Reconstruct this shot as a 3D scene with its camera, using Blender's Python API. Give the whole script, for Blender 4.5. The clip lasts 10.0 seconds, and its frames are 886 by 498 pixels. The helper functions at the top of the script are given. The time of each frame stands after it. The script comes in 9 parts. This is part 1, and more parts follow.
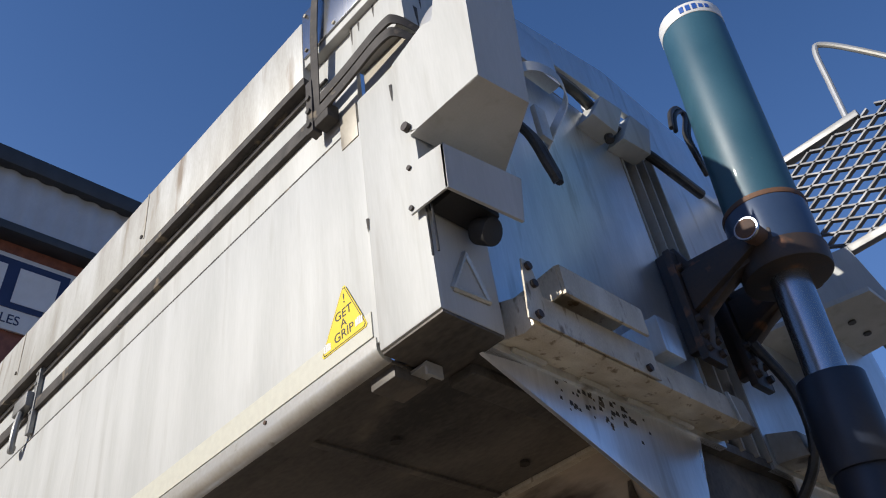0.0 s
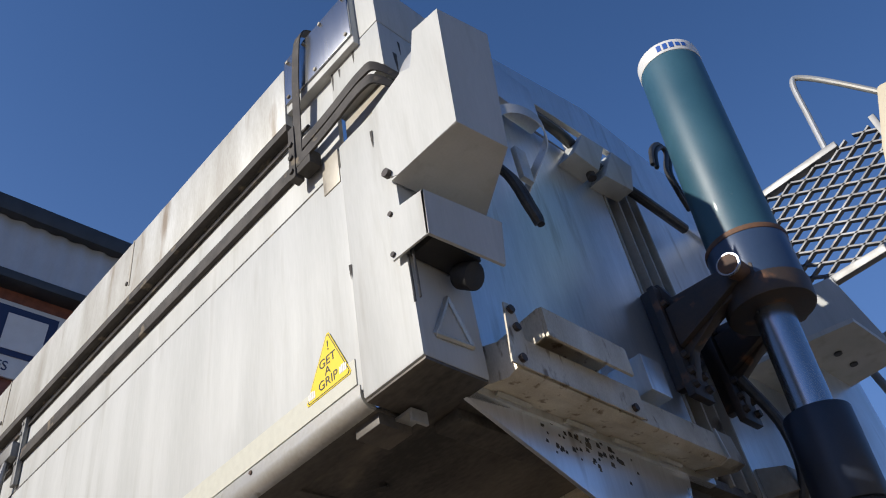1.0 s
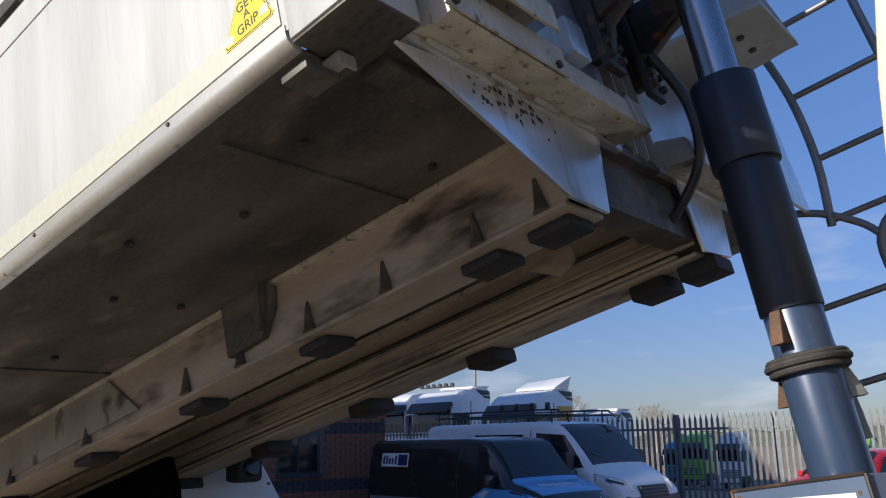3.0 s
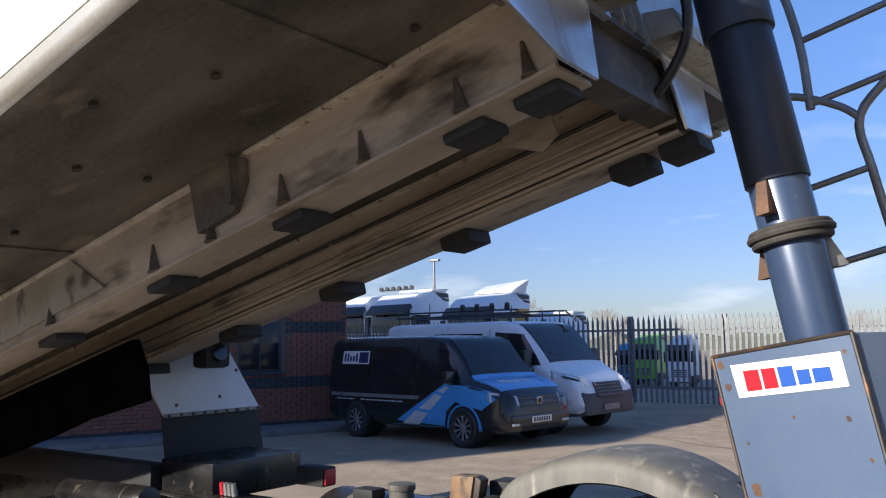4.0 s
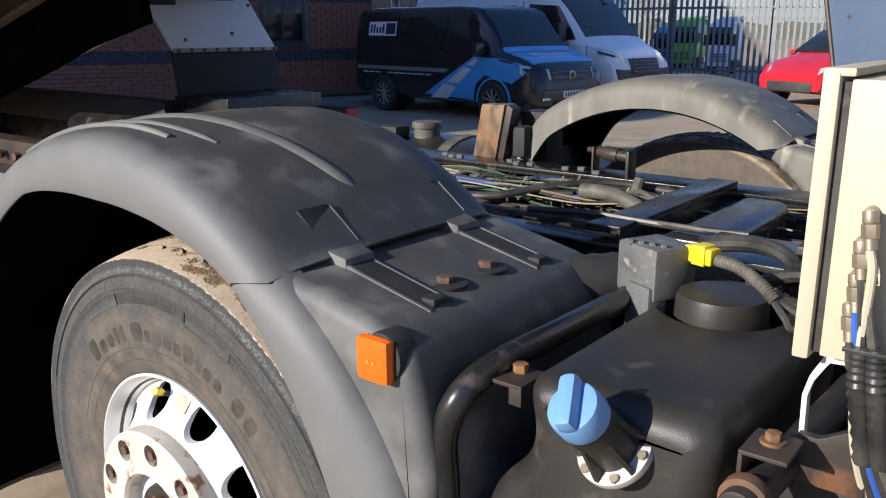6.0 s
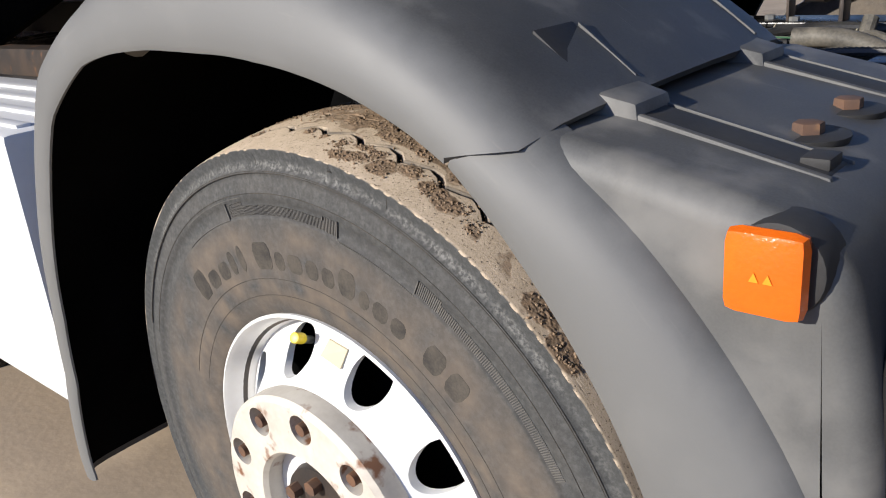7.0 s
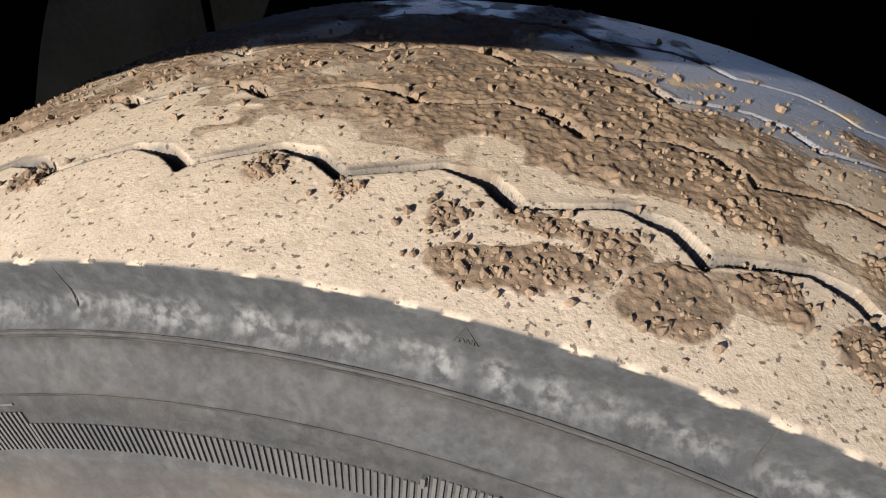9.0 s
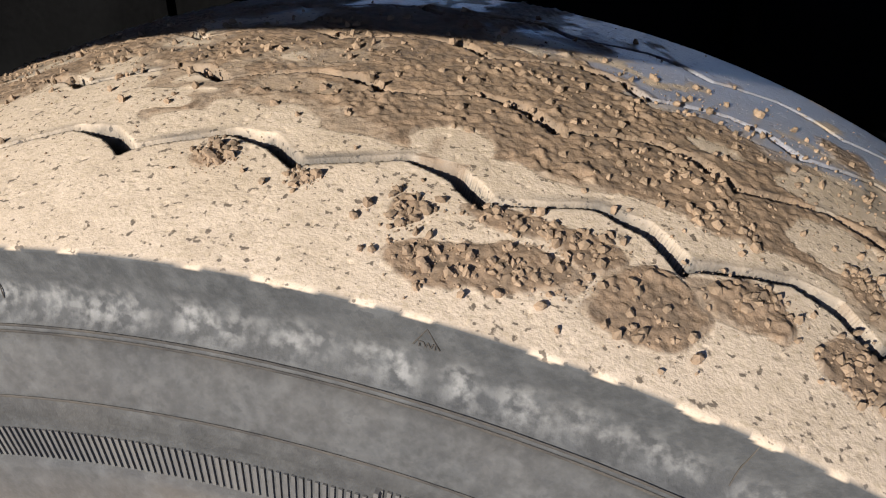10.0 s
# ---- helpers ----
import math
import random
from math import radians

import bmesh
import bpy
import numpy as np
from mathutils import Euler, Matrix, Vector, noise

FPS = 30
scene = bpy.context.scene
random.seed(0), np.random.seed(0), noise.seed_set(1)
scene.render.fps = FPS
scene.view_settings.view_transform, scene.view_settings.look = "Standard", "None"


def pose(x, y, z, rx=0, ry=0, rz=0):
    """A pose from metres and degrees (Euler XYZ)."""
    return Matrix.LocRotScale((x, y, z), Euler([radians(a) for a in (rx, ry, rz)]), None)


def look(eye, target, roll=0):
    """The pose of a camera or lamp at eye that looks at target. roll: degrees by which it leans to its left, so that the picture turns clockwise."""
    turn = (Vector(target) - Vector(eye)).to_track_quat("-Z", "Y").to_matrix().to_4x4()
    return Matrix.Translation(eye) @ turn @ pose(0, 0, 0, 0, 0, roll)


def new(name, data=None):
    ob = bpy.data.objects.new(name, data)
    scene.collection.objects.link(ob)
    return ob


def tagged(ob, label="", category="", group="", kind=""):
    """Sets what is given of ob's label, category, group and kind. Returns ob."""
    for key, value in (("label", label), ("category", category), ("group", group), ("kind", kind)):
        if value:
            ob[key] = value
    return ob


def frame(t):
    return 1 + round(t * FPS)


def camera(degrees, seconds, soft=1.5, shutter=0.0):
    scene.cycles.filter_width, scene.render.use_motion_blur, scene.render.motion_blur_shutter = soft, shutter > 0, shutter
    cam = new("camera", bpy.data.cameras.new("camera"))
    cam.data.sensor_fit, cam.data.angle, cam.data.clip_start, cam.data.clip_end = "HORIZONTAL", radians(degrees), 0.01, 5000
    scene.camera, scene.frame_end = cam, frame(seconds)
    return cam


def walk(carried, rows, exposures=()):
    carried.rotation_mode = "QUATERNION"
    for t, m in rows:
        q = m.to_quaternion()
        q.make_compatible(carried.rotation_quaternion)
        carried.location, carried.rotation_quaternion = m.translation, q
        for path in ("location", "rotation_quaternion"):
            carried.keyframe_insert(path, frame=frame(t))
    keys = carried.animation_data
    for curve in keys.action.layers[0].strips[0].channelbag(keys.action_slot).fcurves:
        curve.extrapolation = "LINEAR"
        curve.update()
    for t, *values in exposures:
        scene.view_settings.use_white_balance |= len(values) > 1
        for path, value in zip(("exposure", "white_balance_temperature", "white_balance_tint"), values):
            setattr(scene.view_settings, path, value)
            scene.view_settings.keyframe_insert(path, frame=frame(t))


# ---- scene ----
cam = camera(55.84, 10.0, soft=1.1)
PATH = [
    (0, (-0.1566, 0.8250, 1.9875), (-1.4569, 1.9958, 2.9562), 3.17),
    (0.5, (-0.1216, 0.8348, 2.0108), (-1.3811, 1.9421, 3.1006), 2.40),
    (1, (-0.1262, 0.8245, 2.0095), (-1.3850, 1.9821, 3.0465), 1.63),
    (1.5, (-0.1636, 0.8268, 1.9915), (-1.4370, 2.0894, 2.8772), 1.36),
    (2, (-0.1927, 0.8221, 1.9722), (-1.4339, 2.2037, 2.7141), 0.51),
    (2.5, (-0.2256, 0.8188, 1.9390), (-1.4398, 2.2920, 2.5350), -0.40),
    (3, (-0.2689, 0.8277, 1.8539), (-1.4941, 2.3461, 2.2934), -1.05),
    (3.2, (-0.2937, 0.8465, 1.8157), (-1.5210, 2.3783, 2.1999), -1.07),
    (4.3, (-0.3947, 0.8520, 1.7452), (-1.5340, 2.4894, 1.8902), -1.01),
    (4.5, (-0.4060, 0.8342, 1.7266), (-1.5244, 2.4900, 1.8123), -1.26),
    (5, (-0.4368, 0.8391, 1.6687), (-1.5344, 2.5089, 1.5844), -1.58),
    (5.5, (-0.4694, 0.9759, 1.5904), (-1.5994, 2.5995, 1.2957), -0.32),
    (6, (-0.5687, 1.1107, 1.4826), (-1.7653, 2.6290, 0.9700), 0.00),
    (6.2, (-0.6685, 1.1369, 1.4355), (-1.8727, 2.6271, 0.8618), -0.58),
    (7.3, (-1.2362, 1.4372, 1.2673), (-2.5168, 2.7811, 0.5231), -6.39),
    (7.5, (-1.3205, 1.5019, 1.2643), (-2.5503, 2.8727, 0.4843), -6.45),
    (8, (-1.5594, 1.6194, 1.2357), (-2.5960, 3.1118, 0.4001), -6.18),
    (8.5, (-1.7517, 1.6921, 1.2132), (-2.4974, 3.2605, 0.2213), -6.86),
    (9, (-1.8007, 1.7615, 1.1995), (-2.3019, 3.3975, 0.1639), -3.56),
    (9.5, (-1.8134, 1.7831, 1.1878), (-2.2318, 3.4532, 0.1700), -1.46),
    (10, (-1.8046, 1.7764, 1.1852), (-2.2257, 3.4457, 0.1675), -0.47),
]
EXPOSURE = [(0, 0.0), (1, -0.03), (2, -0.22), (2.5, -0.12), (3.2, 0.22), (4.3, 0.75), (4.5, 0.8), (5, 0.72), (5.5, 0.58), (6, 0.5), (7.3, 0.42), (7.5, 0.42), (8, 0.5), (8.5, 0.6), (9, 0.65), (10, 0.7)]
walk(cam, [(t, look(eye, target, roll)) for t, eye, target, roll in PATH], EXPOSURE)

# ---- light ----
SUN_AZ, SUN_EL = math.atan2(-0.36, -1.0), 21.6
world = bpy.data.worlds.new("sky")
scene.world = world
world.use_nodes = True
wn, wl = world.node_tree.nodes, world.node_tree.links
sky = wn.new("ShaderNodeTexSky")
sky.sky_type, sky.sun_disc = "NISHITA", False
sky.sun_elevation, sky.sun_rotation = radians(SUN_EL), SUN_AZ
sky.air_density, sky.dust_density, sky.ozone_density = 1.0, 0.1, 4.5
wn["Background"].inputs["Strength"].default_value = 0.14
# thin low cloud streaks near the horizon
wco = wn.new("ShaderNodeTexCoord")
wsep = wn.new("ShaderNodeSeparateXYZ")
wl.new(wco.outputs["Generated"], wsep.inputs[0])
wmap = wn.new("ShaderNodeMapping")
wmap.inputs["Scale"].default_value = (2.2, 2.2, 9.0)
wl.new(wco.outputs["Generated"], wmap.inputs["Vector"])
wnoi = wn.new("ShaderNodeTexNoise")
wnoi.inputs["Scale"].default_value, wnoi.inputs["Detail"].default_value = 2.3, 7.0
wl.new(wmap.outputs[0], wnoi.inputs["Vector"])
wr1 = wn.new("ShaderNodeMapRange")
wr1.inputs["From Min"].default_value, wr1.inputs["From Max"].default_value = 0.52, 0.75
wl.new(wnoi.outputs["Fac"], wr1.inputs["Value"])
wr2 = wn.new("ShaderNodeMapRange")
wr2.inputs["From Min"].default_value, wr2.inputs["From Max"].default_value = 0.34, 0.04
wl.new(wsep.outputs["Z"], wr2.inputs["Value"])
wmul = wn.new("ShaderNodeMath")
wmul.operation = "MULTIPLY"
wl.new(wr1.outputs[0], wmul.inputs[0])
wl.new(wr2.outputs[0], wmul.inputs[1])
wmix = wn.new("ShaderNodeMix")
wmix.data_type = "RGBA"
wl.new(wmul.outputs[0], wmix.inputs["Factor"])
whs = wn.new("ShaderNodeHueSaturation")
whs.inputs["Saturation"].default_value, whs.inputs["Value"].default_value = 1.18, 1.0
wl.new(sky.outputs[0], whs.inputs["Color"])
wtn = wn.new("ShaderNodeMix")
wtn.data_type, wtn.blend_type = "RGBA", "MULTIPLY"
wtn.inputs["Factor"].default_value, wtn.inputs["B"].default_value = 1.0, (1.70, 0.99, 0.975, 1)
wl.new(whs.outputs[0], wtn.inputs["A"])
# a clear winter sky pales less towards the horizon
whz = wn.new("ShaderNodeMapRange")
whz.inputs["From Min"].default_value, whz.inputs["From Max"].default_value = 0.0, 0.45
whz.inputs["To Min"].default_value, whz.inputs["To Max"].default_value = 0.0, 1.0
wl.new(wsep.outputs["Z"], whz.inputs["Value"])
whm = wn.new("ShaderNodeMix")
whm.data_type, whm.blend_type = "RGBA", "MULTIPLY"
whm.inputs["Factor"].default_value = 1.0
wl.new(wtn.outputs["Result"], whm.inputs["A"])
whc = wn.new("ShaderNodeMix")
whc.data_type = "RGBA"
whc.inputs["A"].default_value, whc.inputs["B"].default_value = (0.20, 0.38, 0.53, 1), (1, 1, 1, 1)
wl.new(whz.outputs[0], whc.inputs["Factor"])
wl.new(whc.outputs["Result"], whm.inputs["B"])
wl.new(whm.outputs["Result"], wmix.inputs["A"])
wmix.inputs["B"].default_value = (4.4, 4.8, 5.6, 1)
wl.new(wmix.outputs["Result"], wn["Background"].inputs["Color"])

sun = new("sun", bpy.data.lights.new("sun", "SUN"))
sun.data.energy, sun.data.angle, sun.data.color = 4.9, radians(0.53), (1.0, 0.945, 0.86)
sun.matrix_world = look((0, 0, 0), (0.36, 1.0, -0.42))

# ---- materials ----
MATS = {}


def material(name, c1, c2=None, rough=0.6, metal=0.0, scale=6.0, fine=120.0, bump=0.1, stretch=(1, 1, 1), c3=None, spots=0.62, spot_scale=18.0,
             coat=0.0, rough_var=0.12, emit=None, spec=0.5, edge=0.08):
    """Principled surface: a slow stain, a fine grain, optional specks of a third colour, and a fine bump."""
    if name in MATS:
        return MATS[name]
    m = bpy.data.materials.new(name)
    m.use_nodes = True
    n, k = m.node_tree.nodes, m.node_tree.links
    b = n["Principled BSDF"]
    co = n.new("ShaderNodeTexCoord")
    mp = n.new("ShaderNodeMapping")
    mp.inputs["Scale"].default_value = stretch
    k.new(co.outputs["Object"], mp.inputs["Vector"])
    big = n.new("ShaderNodeTexNoise")
    big.inputs["Scale"].default_value, big.inputs["Detail"].default_value = scale, 6
    small = n.new("ShaderNodeTexNoise")
    small.inputs["Scale"].default_value, small.inputs["Detail"].default_value = fine, 4
    k.new(mp.outputs[0], big.inputs["Vector"])
    k.new(mp.outputs[0], small.inputs["Vector"])
    add = n.new("ShaderNodeMath")
    add.operation = "MULTIPLY_ADD"
    add.inputs[1].default_value, add.inputs[2].default_value = 0.35, -0.17
    k.new(small.outputs["Fac"], add.inputs[0])
    tot = n.new("ShaderNodeMath")
    k.new(big.outputs["Fac"], tot.inputs[0])
    k.new(add.outputs[0], tot.inputs[1])
    ramp = n.new("ShaderNodeMapRange")
    ramp.inputs["From Min"].default_value, ramp.inputs["From Max"].default_value = 0.32, 0.68
    k.new(tot.outputs[0], ramp.inputs["Value"])
    mix = n.new("ShaderNodeMix")
    mix.data_type = "RGBA"
    c2 = c2 or tuple(v * 0.8 for v in c1)
    mix.inputs["A"].default_value, mix.inputs["B"].default_value = (*c1, 1), (*c2, 1)
    k.new(ramp.outputs[0], mix.inputs["Factor"])
    colour = mix.outputs["Result"]
    if c3:
        sp = n.new("ShaderNodeTexNoise")
        sp.inputs["Scale"].default_value, sp.inputs["Detail"].default_value = spot_scale, 8
        k.new(mp.outputs[0], sp.inputs["Vector"])
        cut = n.new("ShaderNodeMapRange")
        cut.inputs["From Min"].default_value, cut.inputs["From Max"].default_value = spots, spots + edge
        k.new(sp.outputs["Fac"], cut.inputs["Value"])
        mx2 = n.new("ShaderNodeMix")
        mx2.data_type = "RGBA"
        k.new(cut.outputs[0], mx2.inputs["Factor"])
        k.new(colour, mx2.inputs["A"])
        mx2.inputs["B"].default_value = (*c3, 1)
        colour = mx2.outputs["Result"]
    k.new(colour, b.inputs["Base Color"])
    rr = n.new("ShaderNodeMapRange")
    rr.inputs["To Min"].default_value, rr.inputs["To Max"].default_value = max(rough - rough_var, 0.03), min(rough + rough_var, 1)
    k.new(big.outputs["Fac"], rr.inputs["Value"])
    k.new(rr.outputs[0], b.inputs["Roughness"])
    b.inputs["Metallic"].default_value = metal
    b.inputs["Coat Weight"].default_value = coat
    b.inputs["Specular IOR Level"].default_value = spec
    if emit:
        b.inputs["Emission Color"].default_value, b.inputs["Emission Strength"].default_value = (*emit[:3], 1), emit[3]
    if bump:
        bp = n.new("ShaderNodeBump")
        bp.inputs["Strength"].default_value, bp.inputs["Distance"].default_value = bump, 0.004
        k.new(tot.outputs[0], bp.inputs["Height"])
        k.new(bp.outputs[0], b.inputs["Normal"])
    MATS[name] = m
    return m


ALU = material("aluminium_sheet", (0.49, 0.495, 0.475), (0.415, 0.42, 0.40), 0.60, 0.12, 4.0, 90, 0.05, (2, 2, 0.2), (0.35, 0.34, 0.31), 0.57, 9, edge=0.25, spec=0.35)
ALU_FRONT = material("aluminium_front", (0.82, 0.835, 0.84), (0.67, 0.685, 0.685), 0.33, 0.85, 5.0, 80, 0.05, (1.6, 1.6, 0.22), (0.36, 0.33, 0.27), 0.60, 8, edge=0.2)
ALU_DIRTY = material("aluminium_dirty", (0.42, 0.39, 0.33), (0.30, 0.27, 0.21), 0.55, 0.3, 4.0, 70, 0.08, (1, 1, 0.6), (0.12, 0.10, 0.08), 0.60, 7)
ALU_BRIGHT = material("aluminium_cast", (0.66, 0.66, 0.63), (0.5, 0.48, 0.42), 0.35, 0.6, 5.0, 90, 0.05, (1, 1, 1), (0.3, 0.27, 0.2), 0.66, 20)
RAIL_TOP = material("aluminium_weathered", (0.47, 0.475, 0.455), (0.32, 0.31, 0.28), 0.55, 0.2, 4.0, 110, 0.07, (2.2, 1, 0.35), (0.21, 0.17, 0.125), 0.60, 5, edge=0.10, spec=0.35)
ALU_STAIN = material("aluminium_stained", (0.68, 0.63, 0.52), (0.45, 0.395, 0.30), 0.42, 0.25, 7.0, 200, 0.12, (1.4, 1.2, 0.5), (0.22, 0.165, 0.105), 0.585, 26, edge=0.10)
FIN = material("fin_steel", (0.22, 0.19, 0.16), (0.11, 0.095, 0.08), 0.35, 0.5, 12, 120, 0.1)
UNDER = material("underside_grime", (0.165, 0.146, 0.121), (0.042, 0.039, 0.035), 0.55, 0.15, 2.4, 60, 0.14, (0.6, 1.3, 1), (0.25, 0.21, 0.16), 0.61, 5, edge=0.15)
RAIL = material("rail_grime", (0.55, 0.46, 0.355), (0.36, 0.305, 0.235), 0.6, 0.2, 4.0, 60, 0.1, (0.3, 1, 1), (0.075, 0.055, 0.04), 0.585, 6, edge=0.12)
RUBBER = material("black_rubber", (0.016, 0.016, 0.017), (0.030, 0.029, 0.028), 0.7, 0.0, 14, 160, 0.15)
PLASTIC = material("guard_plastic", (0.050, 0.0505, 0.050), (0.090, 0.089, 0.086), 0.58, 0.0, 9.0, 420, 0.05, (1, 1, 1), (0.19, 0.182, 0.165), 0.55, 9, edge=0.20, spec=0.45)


def pale_flank(m, y_dark, y_pale, colour):
    """Paler guard flank, sunlight and dry road dust in one colour, with a ragged upper edge, and thin scuffs on the
    crown.
    """
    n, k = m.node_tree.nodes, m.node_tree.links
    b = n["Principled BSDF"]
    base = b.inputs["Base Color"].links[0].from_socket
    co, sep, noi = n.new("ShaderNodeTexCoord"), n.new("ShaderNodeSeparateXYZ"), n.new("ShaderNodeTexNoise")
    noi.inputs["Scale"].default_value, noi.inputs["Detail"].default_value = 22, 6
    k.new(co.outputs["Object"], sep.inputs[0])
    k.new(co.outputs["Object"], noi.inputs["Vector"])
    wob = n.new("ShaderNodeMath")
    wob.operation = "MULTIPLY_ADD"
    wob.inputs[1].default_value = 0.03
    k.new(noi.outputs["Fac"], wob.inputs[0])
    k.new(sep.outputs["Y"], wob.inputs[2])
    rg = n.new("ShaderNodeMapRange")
    rg.inputs["From Min"].default_value, rg.inputs["From Max"].default_value = y_dark + 0.015, y_pale + 0.015
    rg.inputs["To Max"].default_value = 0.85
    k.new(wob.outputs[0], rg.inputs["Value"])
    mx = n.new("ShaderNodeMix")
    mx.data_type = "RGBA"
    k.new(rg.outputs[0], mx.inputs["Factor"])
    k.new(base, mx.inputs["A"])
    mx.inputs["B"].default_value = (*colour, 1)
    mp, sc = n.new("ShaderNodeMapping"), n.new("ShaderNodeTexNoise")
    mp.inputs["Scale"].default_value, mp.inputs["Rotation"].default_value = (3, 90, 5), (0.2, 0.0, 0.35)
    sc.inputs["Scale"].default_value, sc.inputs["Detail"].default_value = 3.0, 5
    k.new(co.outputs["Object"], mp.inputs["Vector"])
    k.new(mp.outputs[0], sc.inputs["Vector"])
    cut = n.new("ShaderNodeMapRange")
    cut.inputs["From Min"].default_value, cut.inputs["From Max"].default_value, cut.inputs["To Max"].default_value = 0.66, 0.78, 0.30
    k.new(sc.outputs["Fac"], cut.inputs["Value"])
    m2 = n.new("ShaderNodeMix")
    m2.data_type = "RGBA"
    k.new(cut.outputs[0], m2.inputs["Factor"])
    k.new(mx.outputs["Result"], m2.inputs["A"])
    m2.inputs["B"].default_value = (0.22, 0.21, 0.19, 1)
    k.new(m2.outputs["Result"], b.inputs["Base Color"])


# flank tint carries its sunlit side as well as the dust
pale_flank(PLASTIC, -0.045, -0.086, (0.160, 0.160, 0.155))
GUARD_OLD = material("guard_faded", (0.20, 0.187, 0.160), (0.125, 0.119, 0.107), 0.65, 0.0, 4.0, 250, 0.08, (3, 1, 1), (0.35, 0.32, 0.265), 0.58, 6, edge=0.12)
# near-zero black that carries deep shade in its colour
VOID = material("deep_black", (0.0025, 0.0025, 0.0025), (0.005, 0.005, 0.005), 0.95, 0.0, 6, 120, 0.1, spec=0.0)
MESHM = material("mesh_steel", (0.15, 0.155, 0.165), (0.09, 0.092, 0.098), 0.5, 0.5, 9, 90, 0.06, (1, 1, 1), (0.2, 0.13, 0.08), 0.66, 14)
BEAD = material("guard_bead", (0.185, 0.178, 0.16), (0.12, 0.118, 0.112), 0.65, 0.0, 9, 300, 0.12, (1, 1, 1), (0.13, 0.128, 0.122), 0.6, 14, edge=0.14)
FLANGE = material("flange_white", (0.66, 0.62, 0.57), (0.56, 0.52, 0.48), 0.4, 0.3, 20, 200, 0.05)
BLACKPL = material("black_moulding", (0.020, 0.0185, 0.017), (0.038, 0.034, 0.030), 0.46, 0.0, 6.0, 300, 0.25, (1, 1, 1), (0.095, 0.086, 0.074), 0.62, 12, edge=0.14, spec=0.4)
BLACKPAINT = material("chassis_paint", (0.010, 0.010, 0.011), (0.026, 0.025, 0.024), 0.26, 0.0, 6.0, 120, 0.22, (1, 1, 1), (0.10, 0.08, 0.062), 0.62, 14, rough_var=0.2)
STEELBLUE = material("tank_blue", (0.085, 0.125, 0.20), (0.11, 0.15, 0.22), 0.4, 0.0, 4.0, 90, 0.05, (1, 1, 1), (0.20, 0.12, 0.06), 0.745, 16, coat=0.15)
TEAL = material("teal_paint", (0.026, 0.086, 0.122), (0.034, 0.105, 0.145), 0.48, 0.0, 5.0, 120, 0.05, (1, 1, 1), (0.10, 0.15, 0.15), 0.70, 24, coat=0.2)
CYLBLUE = material("cylinder_blue", (0.035, 0.06, 0.115), (0.045, 0.072, 0.13), 0.34, 0.1, 5.0, 120, 0.05, (1, 1, 1), (0.16, 0.15, 0.13), 0.70, 14, coat=0.2)
CYLDARK = material("cylinder_navy", (0.012, 0.018, 0.032), (0.02, 0.026, 0.042), 0.42, 0.0, 5.0, 120, 0.05)
CHROME = material("oiled_chrome", (0.45, 0.46, 0.48), (0.33, 0.34, 0.36), 0.25, 0.95, 7.0, 90, 0.02, (1, 1, 0.1))
RUST = material("rusty_steel", (0.17, 0.085, 0.045), (0.075, 0.05, 0.04), 0.75, 0.1, 9.0, 90, 0.3, (1, 1, 1), (0.30, 0.15, 0.06), 0.6, 16)
DARKSTEEL = material("dark_bracket", (0.030, 0.028, 0.028), (0.062, 0.043, 0.032), 0.5, 0.2, 8.0, 90, 0.25, (1, 1, 1), (0.17, 0.08, 0.04), 0.6, 11)
TANSTEEL = material("ochre_steel", (0.25, 0.18, 0.11), (0.21, 0.10, 0.045), 0.7, 0.0, 8.0, 90, 0.15, (1, 1, 0.5), (0.03, 0.028, 0.026), 0.55, 7)
CREAM = material("cream_enamel", (0.56, 0.49, 0.355), (0.51, 0.445, 0.32), 0.45, 0.0, 3.0, 60, 0.03, (1, 1, 1), (0.55, 0.47, 0.33), 0.735, 14)
WHITE = material("white_paint", (0.78, 0.78, 0.78), (0.72, 0.72, 0.71), 0.35, 0.0, 4.0, 60, 0.03, (1, 1, 1), (0.5, 0.46, 0.4), 0.74, 16)
WHITERIM = material("rim_white", (0.80, 0.80, 0.78), (0.74, 0.73, 0.70), 0.4, 0.0, 6.0, 90, 0.04, (1, 1, 1), (0.5, 0.44, 0.34), 0.73, 22)
HUBWHITE = material("hub_ring_paint", (0.66, 0.62, 0.54), (0.52, 0.47, 0.40), 0.6, 0.1, 12.0, 90, 0.2, (1, 1, 1), (0.22, 0.10, 0.05), 0.56, 22)
YELLOW = material("sticker_yellow", (0.80, 0.60, 0.03), (0.74, 0.55, 0.03), 0.5, 0.0, 4, 60, 0.02)
INK = material("black_ink", (0.03, 0.03, 0.03), (0.05, 0.05, 0.05), 0.5, 0.0, 4, 60, 0.0)
STICKW = material("sticker_white", (0.74, 0.73, 0.70), (0.68, 0.67, 0.64), 0.4, 0.0, 5, 60, 0.0)
RED = material("sign_red", (0.55, 0.02, 0.035), (0.50, 0.02, 0.03), 0.4, 0.0, 5, 60, 0.0)
BLUE = material("sign_blue", (0.035, 0.11, 0.42), (0.03, 0.10, 0.38), 0.4, 0.0, 5, 60, 0.0)
PALEBLUE = material("cap_blue", (0.16, 0.33, 0.60), (0.14, 0.30, 0.55), 0.5, 0.0, 9, 160, 0.1)
TAPE = material("reflective_tape", (0.56, 0.55, 0.46), (0.50, 0.49, 0.41), 0.5, 0.1, 40, 400, 0.1)
